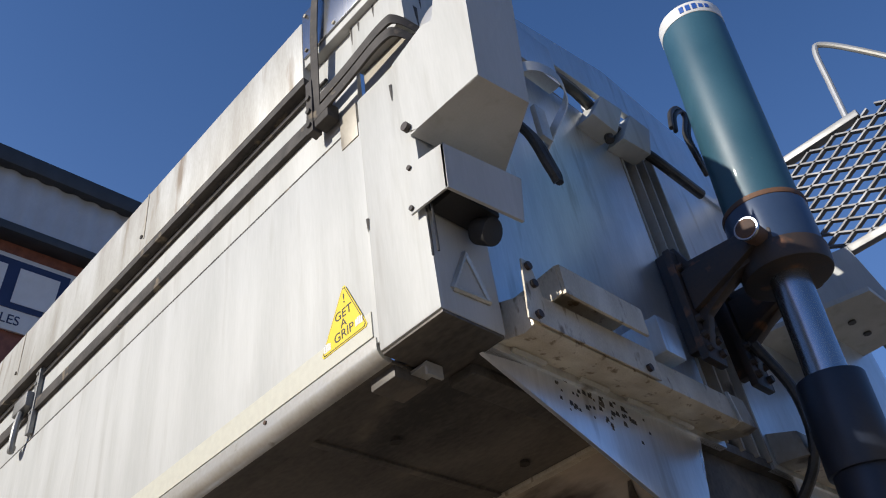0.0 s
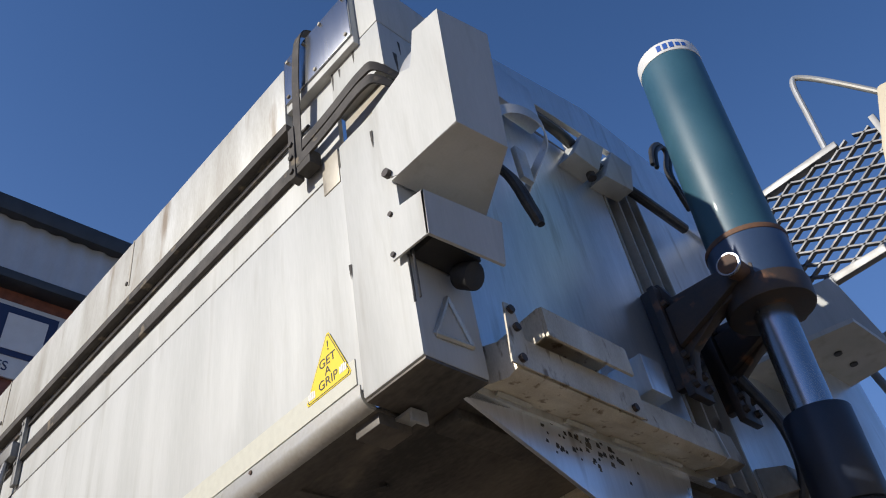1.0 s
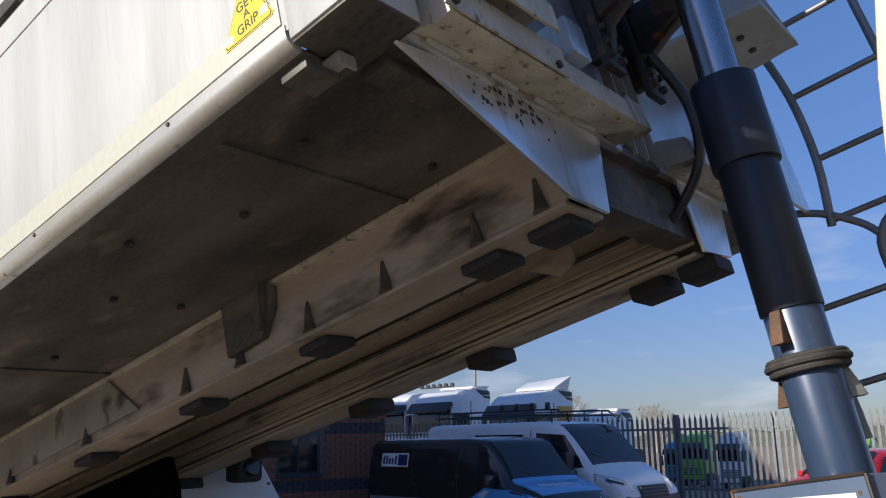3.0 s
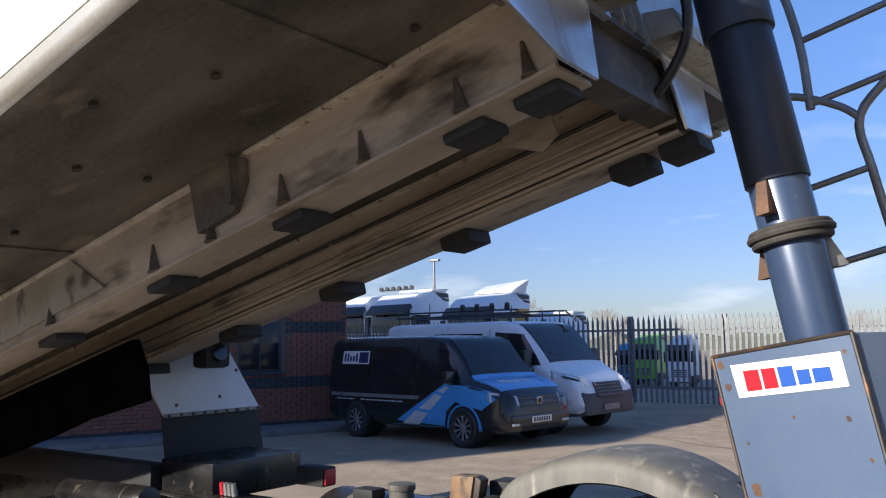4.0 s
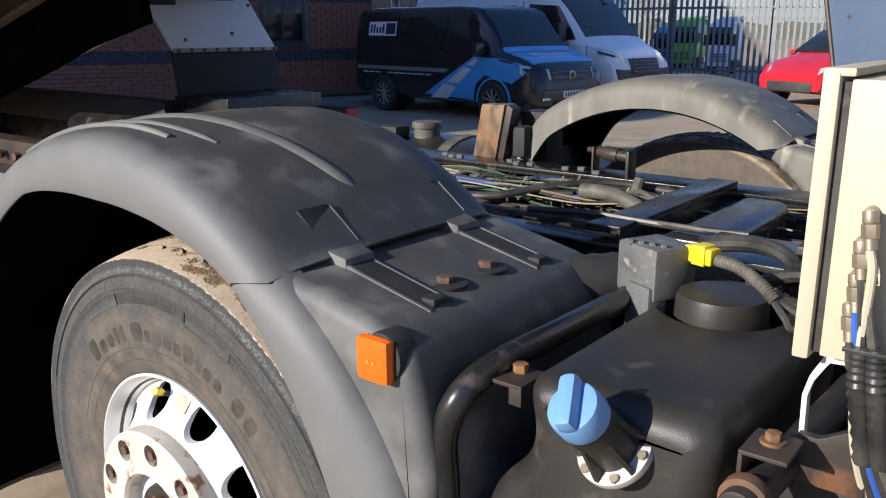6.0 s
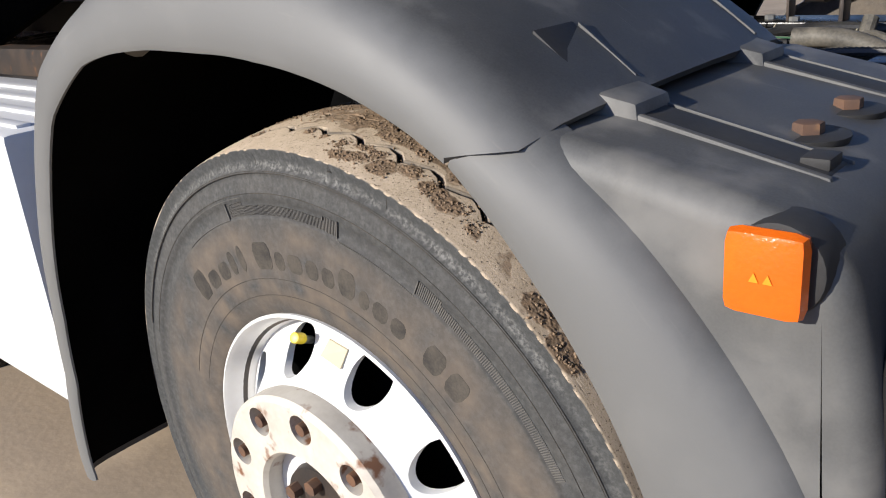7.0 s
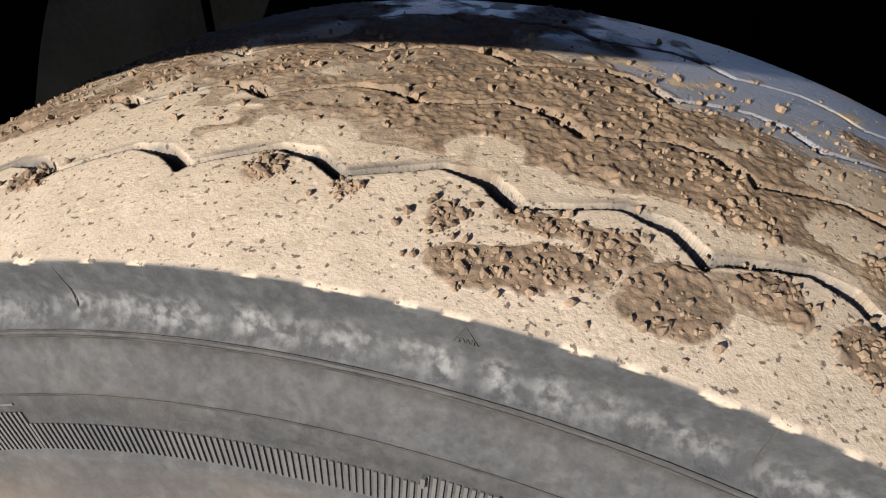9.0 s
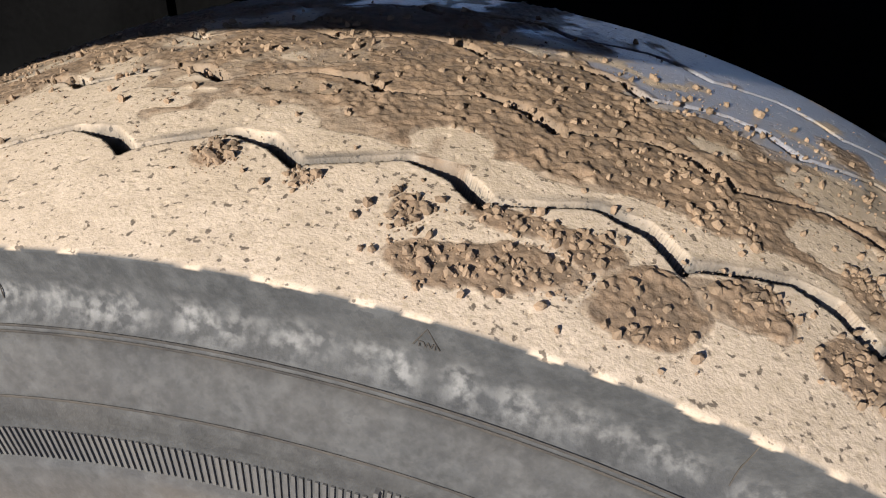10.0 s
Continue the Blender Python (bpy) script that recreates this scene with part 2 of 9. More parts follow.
ORANGE = material("amber_lens", (0.80, 0.15, 0.010), (0.74, 0.13, 0.008), 0.2, 0.0, 30, 260, 0.35, coat=0.5)
GLASS = material("dark_glass", (0.012, 0.014, 0.016), (0.02, 0.022, 0.025), 0.08, 0.0, 3, 40, 0.0, rough_var=0.03)
STRAP = material("grimy_strap", (0.062, 0.054, 0.046), (0.030, 0.027, 0.025), 0.75, 0.0, 14, 120, 0.25, (1, 1, 1), (0.16, 0.13, 0.09), 0.6, 14)
CABLE = material("cable_black", (0.02, 0.02, 0.02), (0.06, 0.056, 0.05), 0.4, 0.0, 20, 160, 0.1)
CABLE_DUST = material("cable_dusty", (0.15, 0.135, 0.11), (0.06, 0.055, 0.047), 0.65, 0.0, 20, 160, 0.1)
GALV = material("galvanised", (0.30, 0.30, 0.29), (0.22, 0.22, 0.215), 0.5, 0.6, 9, 90, 0.06, (1, 1, 1), (0.25, 0.2, 0.14), 0.7, 14)
YCON = material("connector_yellow", (0.78, 0.60, 0.02), (0.68, 0.5, 0.02), 0.4, 0.0, 30, 200, 0.05)
BRASS = material("tarnished_fitting", (0.45, 0.38, 0.26), (0.3, 0.25, 0.18), 0.45, 0.6, 20, 200, 0.1)

# ---- mesh tools ----


def add_box(bm, x0, x1, y0, y1, z0, z1, bevel=0.0, m=None):
    r = bmesh.ops.create_cube(bm, size=1.0, matrix=Matrix.Translation(((x0 + x1) / 2, (y0 + y1) / 2, (z0 + z1) / 2)) @ Matrix.Diagonal((x1 - x0, y1 - y0, z1 - z0, 1)))
    vs = r["verts"]
    if bevel:
        es = list({e for v in vs for e in v.link_edges})
        vs = list({v for f in bmesh.ops.bevel(bm, geom=es, offset=bevel, segments=2, affect="EDGES", profile=0.6)["faces"] for v in f.verts} | {v for v in vs if v.is_valid})
    if m is not None:
        bmesh.ops.transform(bm, matrix=m, verts=[v for v in vs if v.is_valid])
    return bm


def add_prism(bm, pts, axis, a, b, bevel=0.0):
    """A polygon given in the two other axes, drawn out along axis from a to b."""
    def at(p, h):
        return {"x": (h, p[0], p[1]), "y": (p[0], h, p[1]), "z": (p[0], p[1], h)}[axis]
    lo, hi = [bm.verts.new(at(p, a)) for p in pts], [bm.verts.new(at(p, b)) for p in pts]
    fs = [bm.faces.new(lo), bm.faces.new(hi[::-1])]
    n = len(pts)
    for i in range(n):
        fs.append(bm.faces.new((lo[i], hi[i], hi[(i + 1) % n], lo[(i + 1) % n])))
    bmesh.ops.recalc_face_normals(bm, faces=fs)
    if bevel:
        bmesh.ops.bevel(bm, geom=list({e for f in fs for e in f.edges}), offset=bevel, segments=2, affect="EDGES", profile=0.6)
    return bm


def fillet(pts, r, n=6):
    """Rounds the inner corners of an open line of points in a plane."""
    out = [pts[0]]
    for a, b, c in zip(pts, pts[1:], pts[2:]):
        a, b, c = Vector(a), Vector(b), Vector(c)
        u, v = (a - b), (c - b)
        k = min(r, u.length * 0.45, v.length * 0.45)
        p, q = b + u.normalized() * k, b + v.normalized() * k
        out += [tuple((1 - t) ** 2 * p + 2 * t * (1 - t) * b + t * t * q) for t in [i / n for i in range(n + 1)]]
    return out + [pts[-1]]


def add_pillow(bm, pts, a, b, r, n=5):
    """A polygon in x and z drawn out along y from a to b, with its two end edges rounded by r."""
    m = len(pts)
    area = sum(pts[i][0] * pts[(i + 1) % m][1] - pts[(i + 1) % m][0] * pts[i][1] for i in range(m))
    sg = 1 if area > 0 else -1
    norm = []
    for i in range(m):
        p, q, w = Vector(pts[i - 1]), Vector(pts[i]), Vector(pts[(i + 1) % m])
        d1, d2 = (q - p).normalized(), (w - q).normalized()
        n1, n2 = Vector((d1.y, -d1.x)) * sg, Vector((d2.y, -d2.x)) * sg
        h = (n1 + n2)
        norm.append(h.normalized() / max(0.6, (1 + n1.dot(n2)) / 2) ** 0.5 if h.length > 1e-6 else n1)
    rings = []
    for end in (a, b):
        for i in range(n + 1):
            th = math.pi / 2 * (i / n if end == a else 1 - i / n)
            off = r * (1 - math.sin(th))
            y = end + (r * (1 - math.cos(th)) if end == a else -r * (1 - math.cos(th)))
            rings.append([bm.verts.new((pts[k][0] - norm[k].x * off, y, pts[k][1] - norm[k].y * off)) for k in range(m)])
    fs = [bm.faces.new(rings[0]), bm.faces.new(rings[-1][::-1])]
    for p, q in zip(rings, rings[1:]):
        fs += [bm.faces.new((p[k], p[(k + 1) % m], q[(k + 1) % m], q[k])) for k in range(m)]
    bmesh.ops.recalc_face_normals(bm, faces=fs)
    return bm


def add_hex(bm, corners, bevel=0.0):
    """Eight corners: the four of one end in a ring, then the four of the other."""
    v = [bm.verts.new(c) for c in corners]
    fs = [bm.faces.new([v[i] for i in q]) for q in ((0, 1, 2, 3), (7, 6, 5, 4), (0, 4, 5, 1), (1, 5, 6, 2), (2, 6, 7, 3), (3, 7, 4, 0))]
    bmesh.ops.recalc_face_normals(bm, faces=fs)
    if bevel:
        bmesh.ops.bevel(bm, geom=list({e for f in fs for e in f.edges}), offset=bevel, segments=2, affect="EDGES", profile=0.6)
    return bm


def add_cyl(bm, p, q, r0, r1=None, seg=24, bevel=0.0):
    p, q = Vector(p), Vector(q)
    d = q - p
    m = Matrix.Translation((p + q) / 2) @ d.to_track_quat("Z", "Y").to_matrix().to_4x4()
    r = bmesh.ops.create_cone(bm, cap_ends=True, segments=seg, radius1=r0, radius2=r0 if r1 is None else r1, depth=d.length, matrix=m)
    if bevel:
        es = [e for e in {e for v in r["verts"] for e in v.link_edges} if any(len(f.verts) > 4 for f in e.link_faces)]
        bmesh.ops.bevel(bm, geom=es, offset=bevel, segments=2, affect="EDGES", profile=0.6)
    return bm


def add_ribbon(bm, pts, half, thick):
    """A flat band along pts; half: half its width as a vector, thick: its thickness as a vector."""
    half, thick = Vector(half), Vector(thick)
    rings = [[bm.verts.new(Vector(p) + o) for o in (-half, half, half + thick, -half + thick)] for p in pts]
    fs = [bm.faces.new(rings[0]), bm.faces.new(rings[-1][::-1])]
    for a, b in zip(rings, rings[1:]):
        fs += [bm.faces.new((a[j], a[(j + 1) % 4], b[(j + 1) % 4], b[j])) for j in range(4)]
    bmesh.ops.recalc_face_normals(bm, faces=fs)
    return bm


def smooth_path(pts, n=6):
    pts = [Vector(p) for p in pts]
    if len(pts) < 3:
        return pts
    out = []
    ext = [2 * pts[0] - pts[1]] + pts + [2 * pts[-1] - pts[-2]]
    for i in range(1, len(ext) - 2):
        a, b, c, d = ext[i - 1:i + 3]
        for j in range(n):
            t = j / n
            out.append(0.5 * ((2 * b) + (c - a) * t + (2 * a - 5 * b + 4 * c - d) * t * t + (3 * b - a - 3 * c + d) * t ** 3))
    return out + [pts[-1]]


def add_tube(bm, pts, r, seg=8, n=6, ribs=0.0):
    path = smooth_path(pts, n)
    rings, side = [], None
    for i, p in enumerate(path):
        d = (path[min(i + 1, len(path) - 1)] - path[max(i - 1, 0)]).normalized()
        side = d.orthogonal().normalized() if side is None else (side - d * side.dot(d)).normalized()
        up = d.cross(side)
        rr = r * (1 + ribs * (i % 2))
        rings.append([bm.verts.new(p + rr * (math.cos(a) * side + math.sin(a) * up)) for a in [2 * math.pi * j / seg for j in range(seg)]])
    for a, b in zip(rings, rings[1:]):
        for j in range(seg):
            bm.faces.new((a[j], a[(j + 1) % seg], b[(j + 1) % seg], b[j]))
    bm.faces.new(rings[0][::-1])
    bm.faces.new(rings[-1])
    return bm


def add_lathe(bm, profile, seg=64, m=None, a0=0.0, a1=360.0, close=True):
    """profile: (along, radius) pairs, turned round the local y axis; angle 0 is up, positive towards +x."""
    whole = a1 - a0 >= 359.9
    steps = seg if whole else seg + 1
    rings = []
    for i in range(steps):
        a = radians(a0 + (a1 - a0) * i / seg)
        rings.append([bm.verts.new((r * math.sin(a), y, r * math.cos(a))) for y, r in profile])
    fs = []
    for i in range(seg):
        p, q = rings[i], rings[(i + 1) % steps]
        for j in range(len(profile) - 1):
            if profile[j][1] < 1e-6 and profile[j + 1][1] < 1e-6:
                continue
            fs.append(bm.faces.new((p[j], p[j + 1], q[j + 1], q[j])))
    bmesh.ops.remove_doubles(bm, verts=[v for r in rings for v in r], dist=1e-6)
    bmesh.ops.recalc_face_normals(bm, faces=[f for f in fs if f.is_valid])
    if m is not None:
        bmesh.ops.transform(bm, matrix=m, verts=[v for r in rings for v in r if v.is_valid])
    return bm


def shade(me, angle=35):
    me.polygons.foreach_set("use_smooth", [True] * len(me.polygons))
    me.set_sharp_from_angle(angle=radians(angle))


def part(name, bm, mat, parent=None, label="", angle=35):
    me = bpy.data.meshes.new(name)
    bm.to_mesh(me)
    bm.free()
    if not me.materials:
        me.materials.append(mat)
    shade(me, angle)
    ob = new(name, me)
    ob.parent = parent
    if label:
        ob["label"] = label
    return ob


def thing(name, label, category, m=None, group="", kind=""):
    ob = new(name)
    ob.empty_display_size = 0.1
    if m is not None:
        ob.matrix_world = m
    return tagged(ob, label, category, group, kind)


def B():
    return bmesh.new()


def box_part(name, parent, mat, x0, x1, y0, y1, z0, z1, bevel=0.003, label="", m=None):
    return part(name, add_box(B(), x0, x1, y0, y1, z0, z1, bevel, m), mat, parent, label)


def letters(name, text, size, mat, parent, m, depth=0.0008):
    """Raised lettering in the built-in font."""
    cu = bpy.data.curves.new(name, "FONT")
    cu.body, cu.size, cu.extrude, cu.align_x, cu.align_y = text, size, depth, "CENTER", "CENTER"
    tmp = bpy.data.objects.new(name, cu)
    scene.collection.objects.link(tmp)
    me = bpy.data.meshes.new_from_object(tmp.evaluated_get(bpy.context.evaluated_depsgraph_get()))
    bpy.data.objects.remove(tmp)
    me.transform(m)
    me.materials.clear()
    me.materials.append(mat)
    ob = new(name, me)
    ob.parent = parent
    return ob



def cut_holes(ob, cutters):
    """Cuts round holes through a mesh and keeps the result as plain mesh."""
    tmp = []
    for p, q, r in cutters:
        me = bpy.data.meshes.new("cutter")
        bm = add_cyl(B(), p, q, r, seg=32)
        bm.to_mesh(me)
        bm.free()
        c = bpy.data.objects.new("cutter", me)
        scene.collection.objects.link(c)
        md = ob.modifiers.new("hole", "BOOLEAN")
        md.operation, md.object, md.solver = "DIFFERENCE", c, "EXACT"
        tmp.append(c)
    dg = bpy.context.evaluated_depsgraph_get()
    me = bpy.data.meshes.new_from_object(ob.evaluated_get(dg))
    ob.modifiers.clear()
    ob.data = me
    for c in tmp:
        bpy.data.objects.remove(c)
    return ob


# ---- tipper body, raised on its hinge ----
ANG = 14.5
BODY = Matrix.Translation((-1.345, 0.0, 2.735)) @ Matrix.Rotation(radians(-ANG), 4, "Y")
body = thing("tipper_body", "raised bare aluminium tipper body with grimy underside and black straps", "tipper body", BODY)
NEAR, FAR, REAR, MID = 1.903, 4.64, -6.45, 3.27

# sides: lower sheet, upper band, rail along the top
for y0, y1 in ((NEAR, NEAR + 0.025), (FAR - 0.025, FAR)):
    box_part("side_sheet", body, ALU, REAR, -0.203, y0, y1, 0.03, 0.775, 0.002)
    inset = 0.004
    box_part("side_band", body, ALU, REAR, -0.203, y0 + inset, y1 - inset, 0.783, 1.2, 0.002)
near_rail = add_prism(B(), [(NEAR - 0.035, 1.15), (NEAR + 0.09, 1.14), (NEAR + 0.09, 1.44), (NEAR + 0.02, 1.475), (NEAR - 0.035, 1.44)], "x", REAR, -0.41, 0.006)
part("top_rail", near_rail, RAIL_TOP, body, "dented aluminium top rail with dirty edge")
part("top_rail", add_prism(B(), [(FAR + 0.035, 1.20), (FAR - 0.09, 1.19), (FAR - 0.09, 1.44), (FAR - 0.02, 1.475), (FAR + 0.035, 1.44)], "x", REAR, -0.41, 0.006), ALU_BRIGHT, body)
# dark strip below the rail, its shade and dirt in one colour
box_part("rail_underside", body, STRAP, REAR, -0.41, NEAR - 0.033, NEAR + 0.004, 1.118, 1.149, 0.002)
# joints between rail lengths
for u in (-1.45, -2.62, -3.8, -5.0):
    box_part("rail_joint", body, ALU_DIRTY, u - 0.004, u + 0.004, NEAR - 0.038, NEAR + 0.0, 1.205, 1.44, 0.001)
    part("rail_bolt", add_cyl(B(), (u - 0.02, NEAR - 0.04, 1.225), (u - 0.02, NEAR - 0.03, 1.225), 0.009, seg=10), STRAP, body)
# round lower lip and reflective strip
lip = B()
prof = [(NEAR - 0.004, 0.045)] + [(NEAR + 0.034 - 0.038 * math.cos(a), 0.02 - 0.032 * math.sin(a)) for a in [math.pi / 2 * i / 6 for i in range(7)]] + [(NEAR + 0.04, -0.006), (NEAR + 0.03, 0.045)]
add_prism(lip, prof, "x", REAR, -0.212)
part("lower_lip", lip, ALU_BRIGHT, body)
# flat bottom of the lip, darkened by colour: shade together with grime
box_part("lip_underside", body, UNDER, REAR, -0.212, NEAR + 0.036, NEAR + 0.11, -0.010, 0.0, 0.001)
box_part("sheet_joint", body, STRAP, REAR, -0.21, NEAR + 0.001, NEAR + 0.006, 0.774, 0.784, 0.0)
box_part("cord_rail", body, STRAP, REAR, -0.36, NEAR - 0.014, NEAR + 0.006, 0.908, 0.965, 0.004, "dark grimy rail below the sheet cord")
box_part("reflective_strip", body, TAPE, REAR, -0.222, NEAR - 0.0035, NEAR + 0.001, 0.052, 0.122, 0.0)
for u in (-0.35, -1.02, -1.7, -2.4):
    part("rivet", add_cyl(B(), (u - 0.3, NEAR - 0.008, 0.035), (u - 0.3, NEAR, 0.035), 0.006, seg=8), RUST, body)
# far lip, floor, tail
box_part("lower_lip", body, ALU_DIRTY, REAR, -0.21, FAR - 0.1, FAR + 0.004, -0.012, 0.045, 0.01)
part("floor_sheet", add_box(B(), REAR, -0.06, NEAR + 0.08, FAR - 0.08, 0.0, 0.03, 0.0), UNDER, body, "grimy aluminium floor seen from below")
box_part("tail_panel", body, ALU, REAR - 0.03, REAR, NEAR, FAR, 0.0, 1.45, 0.004)
# seams, bolt heads and stiffeners below the floor
for u in (-0.62, -2.36, -4.1):
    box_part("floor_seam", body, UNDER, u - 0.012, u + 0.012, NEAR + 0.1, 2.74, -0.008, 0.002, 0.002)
for u, y in ((-0.9, 2.31), (-1.59, 2.555), (-1.6, 2.3), (-0.5, 2.2), (-2.2, 2.4), (-2.9, 2.3), (-0.42, 2.62), (-1.2, 2.12)):
    part("floor_bolt", add_cyl(B(), (u, y, -0.012), (u, y, 0.002), 0.016, 0.012, 10), STRAP, body)
box_part("cross_stiffener", body, UNDER, -0.20, -0.12, 2.11, 2.72, -0.03, 0.0, 0.006)
box_part("lip_bracket", body, UNDER, -0.30, -0.215, 1.95, 2.05, -0.04, -0.005, 0.004)
clip = B()
add_prism(clip, [(-0.305, -0.012), (-0.16, -0.012), (-0.16, -0.045), (-0.168, -0.045), (-0.168, -0.02), (-0.297, -0.02), (-0.297, -0.03), (-0.305, -0.03)], "y", 2.0, 2.05)
part("door_clip", clip, ALU_BRIGHT, body, "bright bent clip under the corner")

# longitudinal rails below the floor
for side, y0 in (("near", 2.75), ("far", 3.63)):
    s = 1 if side == "near" else -1
    yo = y0 if side == "near" else y0 + 0.2
    yi = y0 + 0.2 if side == "near" else y0
    lo = -0.24 if side == "near" else -0.242
    box_part("rail_web", body, RAIL, REAR, -0.1, min(yo, yo + 0.012 * s), max(yo, yo + 0.012 * s), lo, 0.0, 0.001)
    box_part("rail_web", body, RAIL, REAR, -0.1, min(yi, yi - 0.012 * s), max(yi, yi - 0.012 * s), lo + 0.03, 0.0, 0.001)
    box_part("rail_flange", body, RAIL, REAR, -0.1, y0 - 0.012, y0 + 0.2, lo - 0.014, lo, 0.003)
    box_part("rail_top_flange", body, ALU_STAIN, REAR, -0.1, y0 - 0.03, y0 + 0.2, -0.016, -0.001, 0.002)
# ledges along the far rail
for w, d in ((-0.07, 0.018), (-0.098, 0.03), (-0.145, 0.022), (-0.183, 0.036), (-0.228, 0.026)):
    box_part("rail_ledge", body, RAIL, REAR, -0.17, 3.63 - d, 3.632, w - 0.012, w, 0.003)
part("brake_pipe", add_tube(B(), [(-0.26, 3.58, -0.105), (-2.0, 3.585, -0.106), (-4.5, 3.58, -0.104), (REAR + 0.2, 3.58, -0.105)], 0.009, 8, 2), STRAP, body)
box_part("end_plate", body, UNDER, -0.2, -0.1, 2.93, 3.63, -0.20, 0.0, 0.004)
part("hanger_plate", add_prism(B(), [(-0.62, -0.05), (-0.40, -0.05), (-0.40, -0.20), (-0.47, -0.235), (-0.60, -0.16)], "y", 3.30, 3.312, 0.003), RAIL, body, "small hanger plate between the rails")
# fins on the near web, guide pads under both rails
for u in (-0.17, -0.40, -0.775, -1.14, -1.52, -1.86, -2.6, -3.3):
    fin = B()
    add_cyl(fin, (u - 0.006, 2.735, -0.240), (u - 0.010, 2.748, -0.135), 0.021, 0.006, 12)
    add_cyl(fin, (u - 0.006, 2.735, -0.242), (u - 0.006, 2.735, -0.236), 0.026, 0.022, 12)
    part("web_fin", fin, FIN, body, "half-round welded fin")
for u in (-0.2, -0.45, -1.2, -1.93, -2.75, -3.6):
    box_part("guide_pad", body, RUBBER, u - 0.075, u + 0.075, 2.79, 2.93, -0.288, -0.254, 0.010, "black rubber guide pad")
for u in (-0.13, -0.33, -1.13, -1.86, -2.6, -3.4):
    box_part("guide_pad", body, RUBBER, u - 0.075, u + 0.075, 3.66, 3.83, -0.315, -0.256, 0.012)
brk = B()
add_prism(brk, [(-1.575, 0.0), (-1.285, 0.012), (-1.30, -0.10), (-1.37, -0.19), (-1.57, -0.2)], "y", 2.715, 2.748, 0.006)
add_prism(brk, [(-1.33, -0.01), (-1.31, -0.01), (-1.33, -0.17), (-1.36, -0.17)], "y", 2.68, 2.72, 0.003)
part("gusset_bracket", brk, UNDER, body, "dark rust-stained gusset bracket")
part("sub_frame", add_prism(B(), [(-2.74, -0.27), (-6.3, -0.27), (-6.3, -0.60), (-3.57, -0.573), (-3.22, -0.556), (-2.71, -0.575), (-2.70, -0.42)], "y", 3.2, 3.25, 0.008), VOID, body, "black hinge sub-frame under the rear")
part("patch_plate", add_prism(B(), [(-2.43, 0.0), (-2.2, -0.2), (-3.4, -0.21), (-3.5, 0.0)], "y", 2.735, 2.748, 0.003), ALU_DIRTY, body, "bright repair plate on the rail")

# front bulkhead
top = [(NEAR + 0.2, 1.50), (2.55, 1.73), (MID, 1.90), (3.95, 1.84), (FAR - 0.02, 1.55)]
part("front_sheet", add_prism(B(), [(NEAR + 0.2, 0.0)] + [(3.13, 0.0), (3.13, 1.40), (2.57, 1.365), (2.57, 1.53), (2.68, 1.60), (3.38, 1.67), (3.42, 1.45), (3.42, 0.0), (FAR - 0.02, 0.0)] + top[::-1], "x", -0.075, -0.05), ALU_FRONT, body, "smooth reflective front bulkhead sheet")
# backing behind the slots, the shade of the recess put into its dark colour
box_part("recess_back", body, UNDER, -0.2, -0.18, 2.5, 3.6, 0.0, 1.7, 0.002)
box_part("header_rail", body, ALU_FRONT, -0.075, -0.035, 3.0, FAR - 0.02, 1.42, 1.50, 0.008)
# corner post with its cap plates
post = B()
add_box(post, -0.205, 0.0, NEAR - 0.004, 2.105, 0.0, 0.86, 0.010)
part("corner_post", post, ALU, body)
box_part("post_cap", body, ALU, -0.206, 0.03, NEAR - 0.006, 2.3, 1.005, 1.228, 0.007)
box_part("post_cap", body, ALU, -0.058, 0.03, NEAR - 0.006, 2.3, 1.231, 1.475, 0.007)
box_part("post_core", body, ALU_DIRTY, -0.2, 0.0, NEAR + 0.03, 2.1, 0.86, 1.01, 0.004)
riv = box_part("riveted_plate", body, CHROME, -0.405, -0.06, NEAR - 0.036, NEAR - 0.028, 1.235, 1.475, 0.002, "polished riveted plate")
for u, w in ((-0.385, 1.26), (-0.385, 1.45), (-0.29, 1.45), (-0.08, 1.46), (-0.08, 1.255), (-0.24, 1.25), (-0.2, 1.46)):
    part("rivet", add_cyl(B(), (u, NEAR - 0.041, w), (u, NEAR - 0.036, w), 0.007, seg=8), ALU_DIRTY, riv)
box_part("plate_backing", body, ALU, -0.41, -0.058, NEAR - 0.028, NEAR + 0.09, 1.20, 1.475, 0.004)
box_part("post_cap", body, ALU_FRONT, -0.03, 0.025, 2.3, 2.7, 1.30, 1.52, 0.007)
box_part("corner_post", body, ALU, -0.205, 0.0, FAR - 0.2, FAR + 0.004, 0.0, 1.475, 0.01)
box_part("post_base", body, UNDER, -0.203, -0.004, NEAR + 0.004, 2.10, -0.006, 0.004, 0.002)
# welded triangle on the post
tri = [(2.005, 0.197), (1.944, 0.067), (2.064, 0.074)]
weld = B()
for a, b in ((0, 1), (1, 2), (2, 0)):
    add_tube(weld, [(0.002, *tri[a]), (0.003, (tri[a][0] + tri[b][0]) / 2, (tri[a][1] + tri[b][1]) / 2), (0.002, *tri[b])], 0.006, 6, 8, 0.35)
part("weld_triangle", weld, ALU_BRIGHT, body, "triangular weld bead")
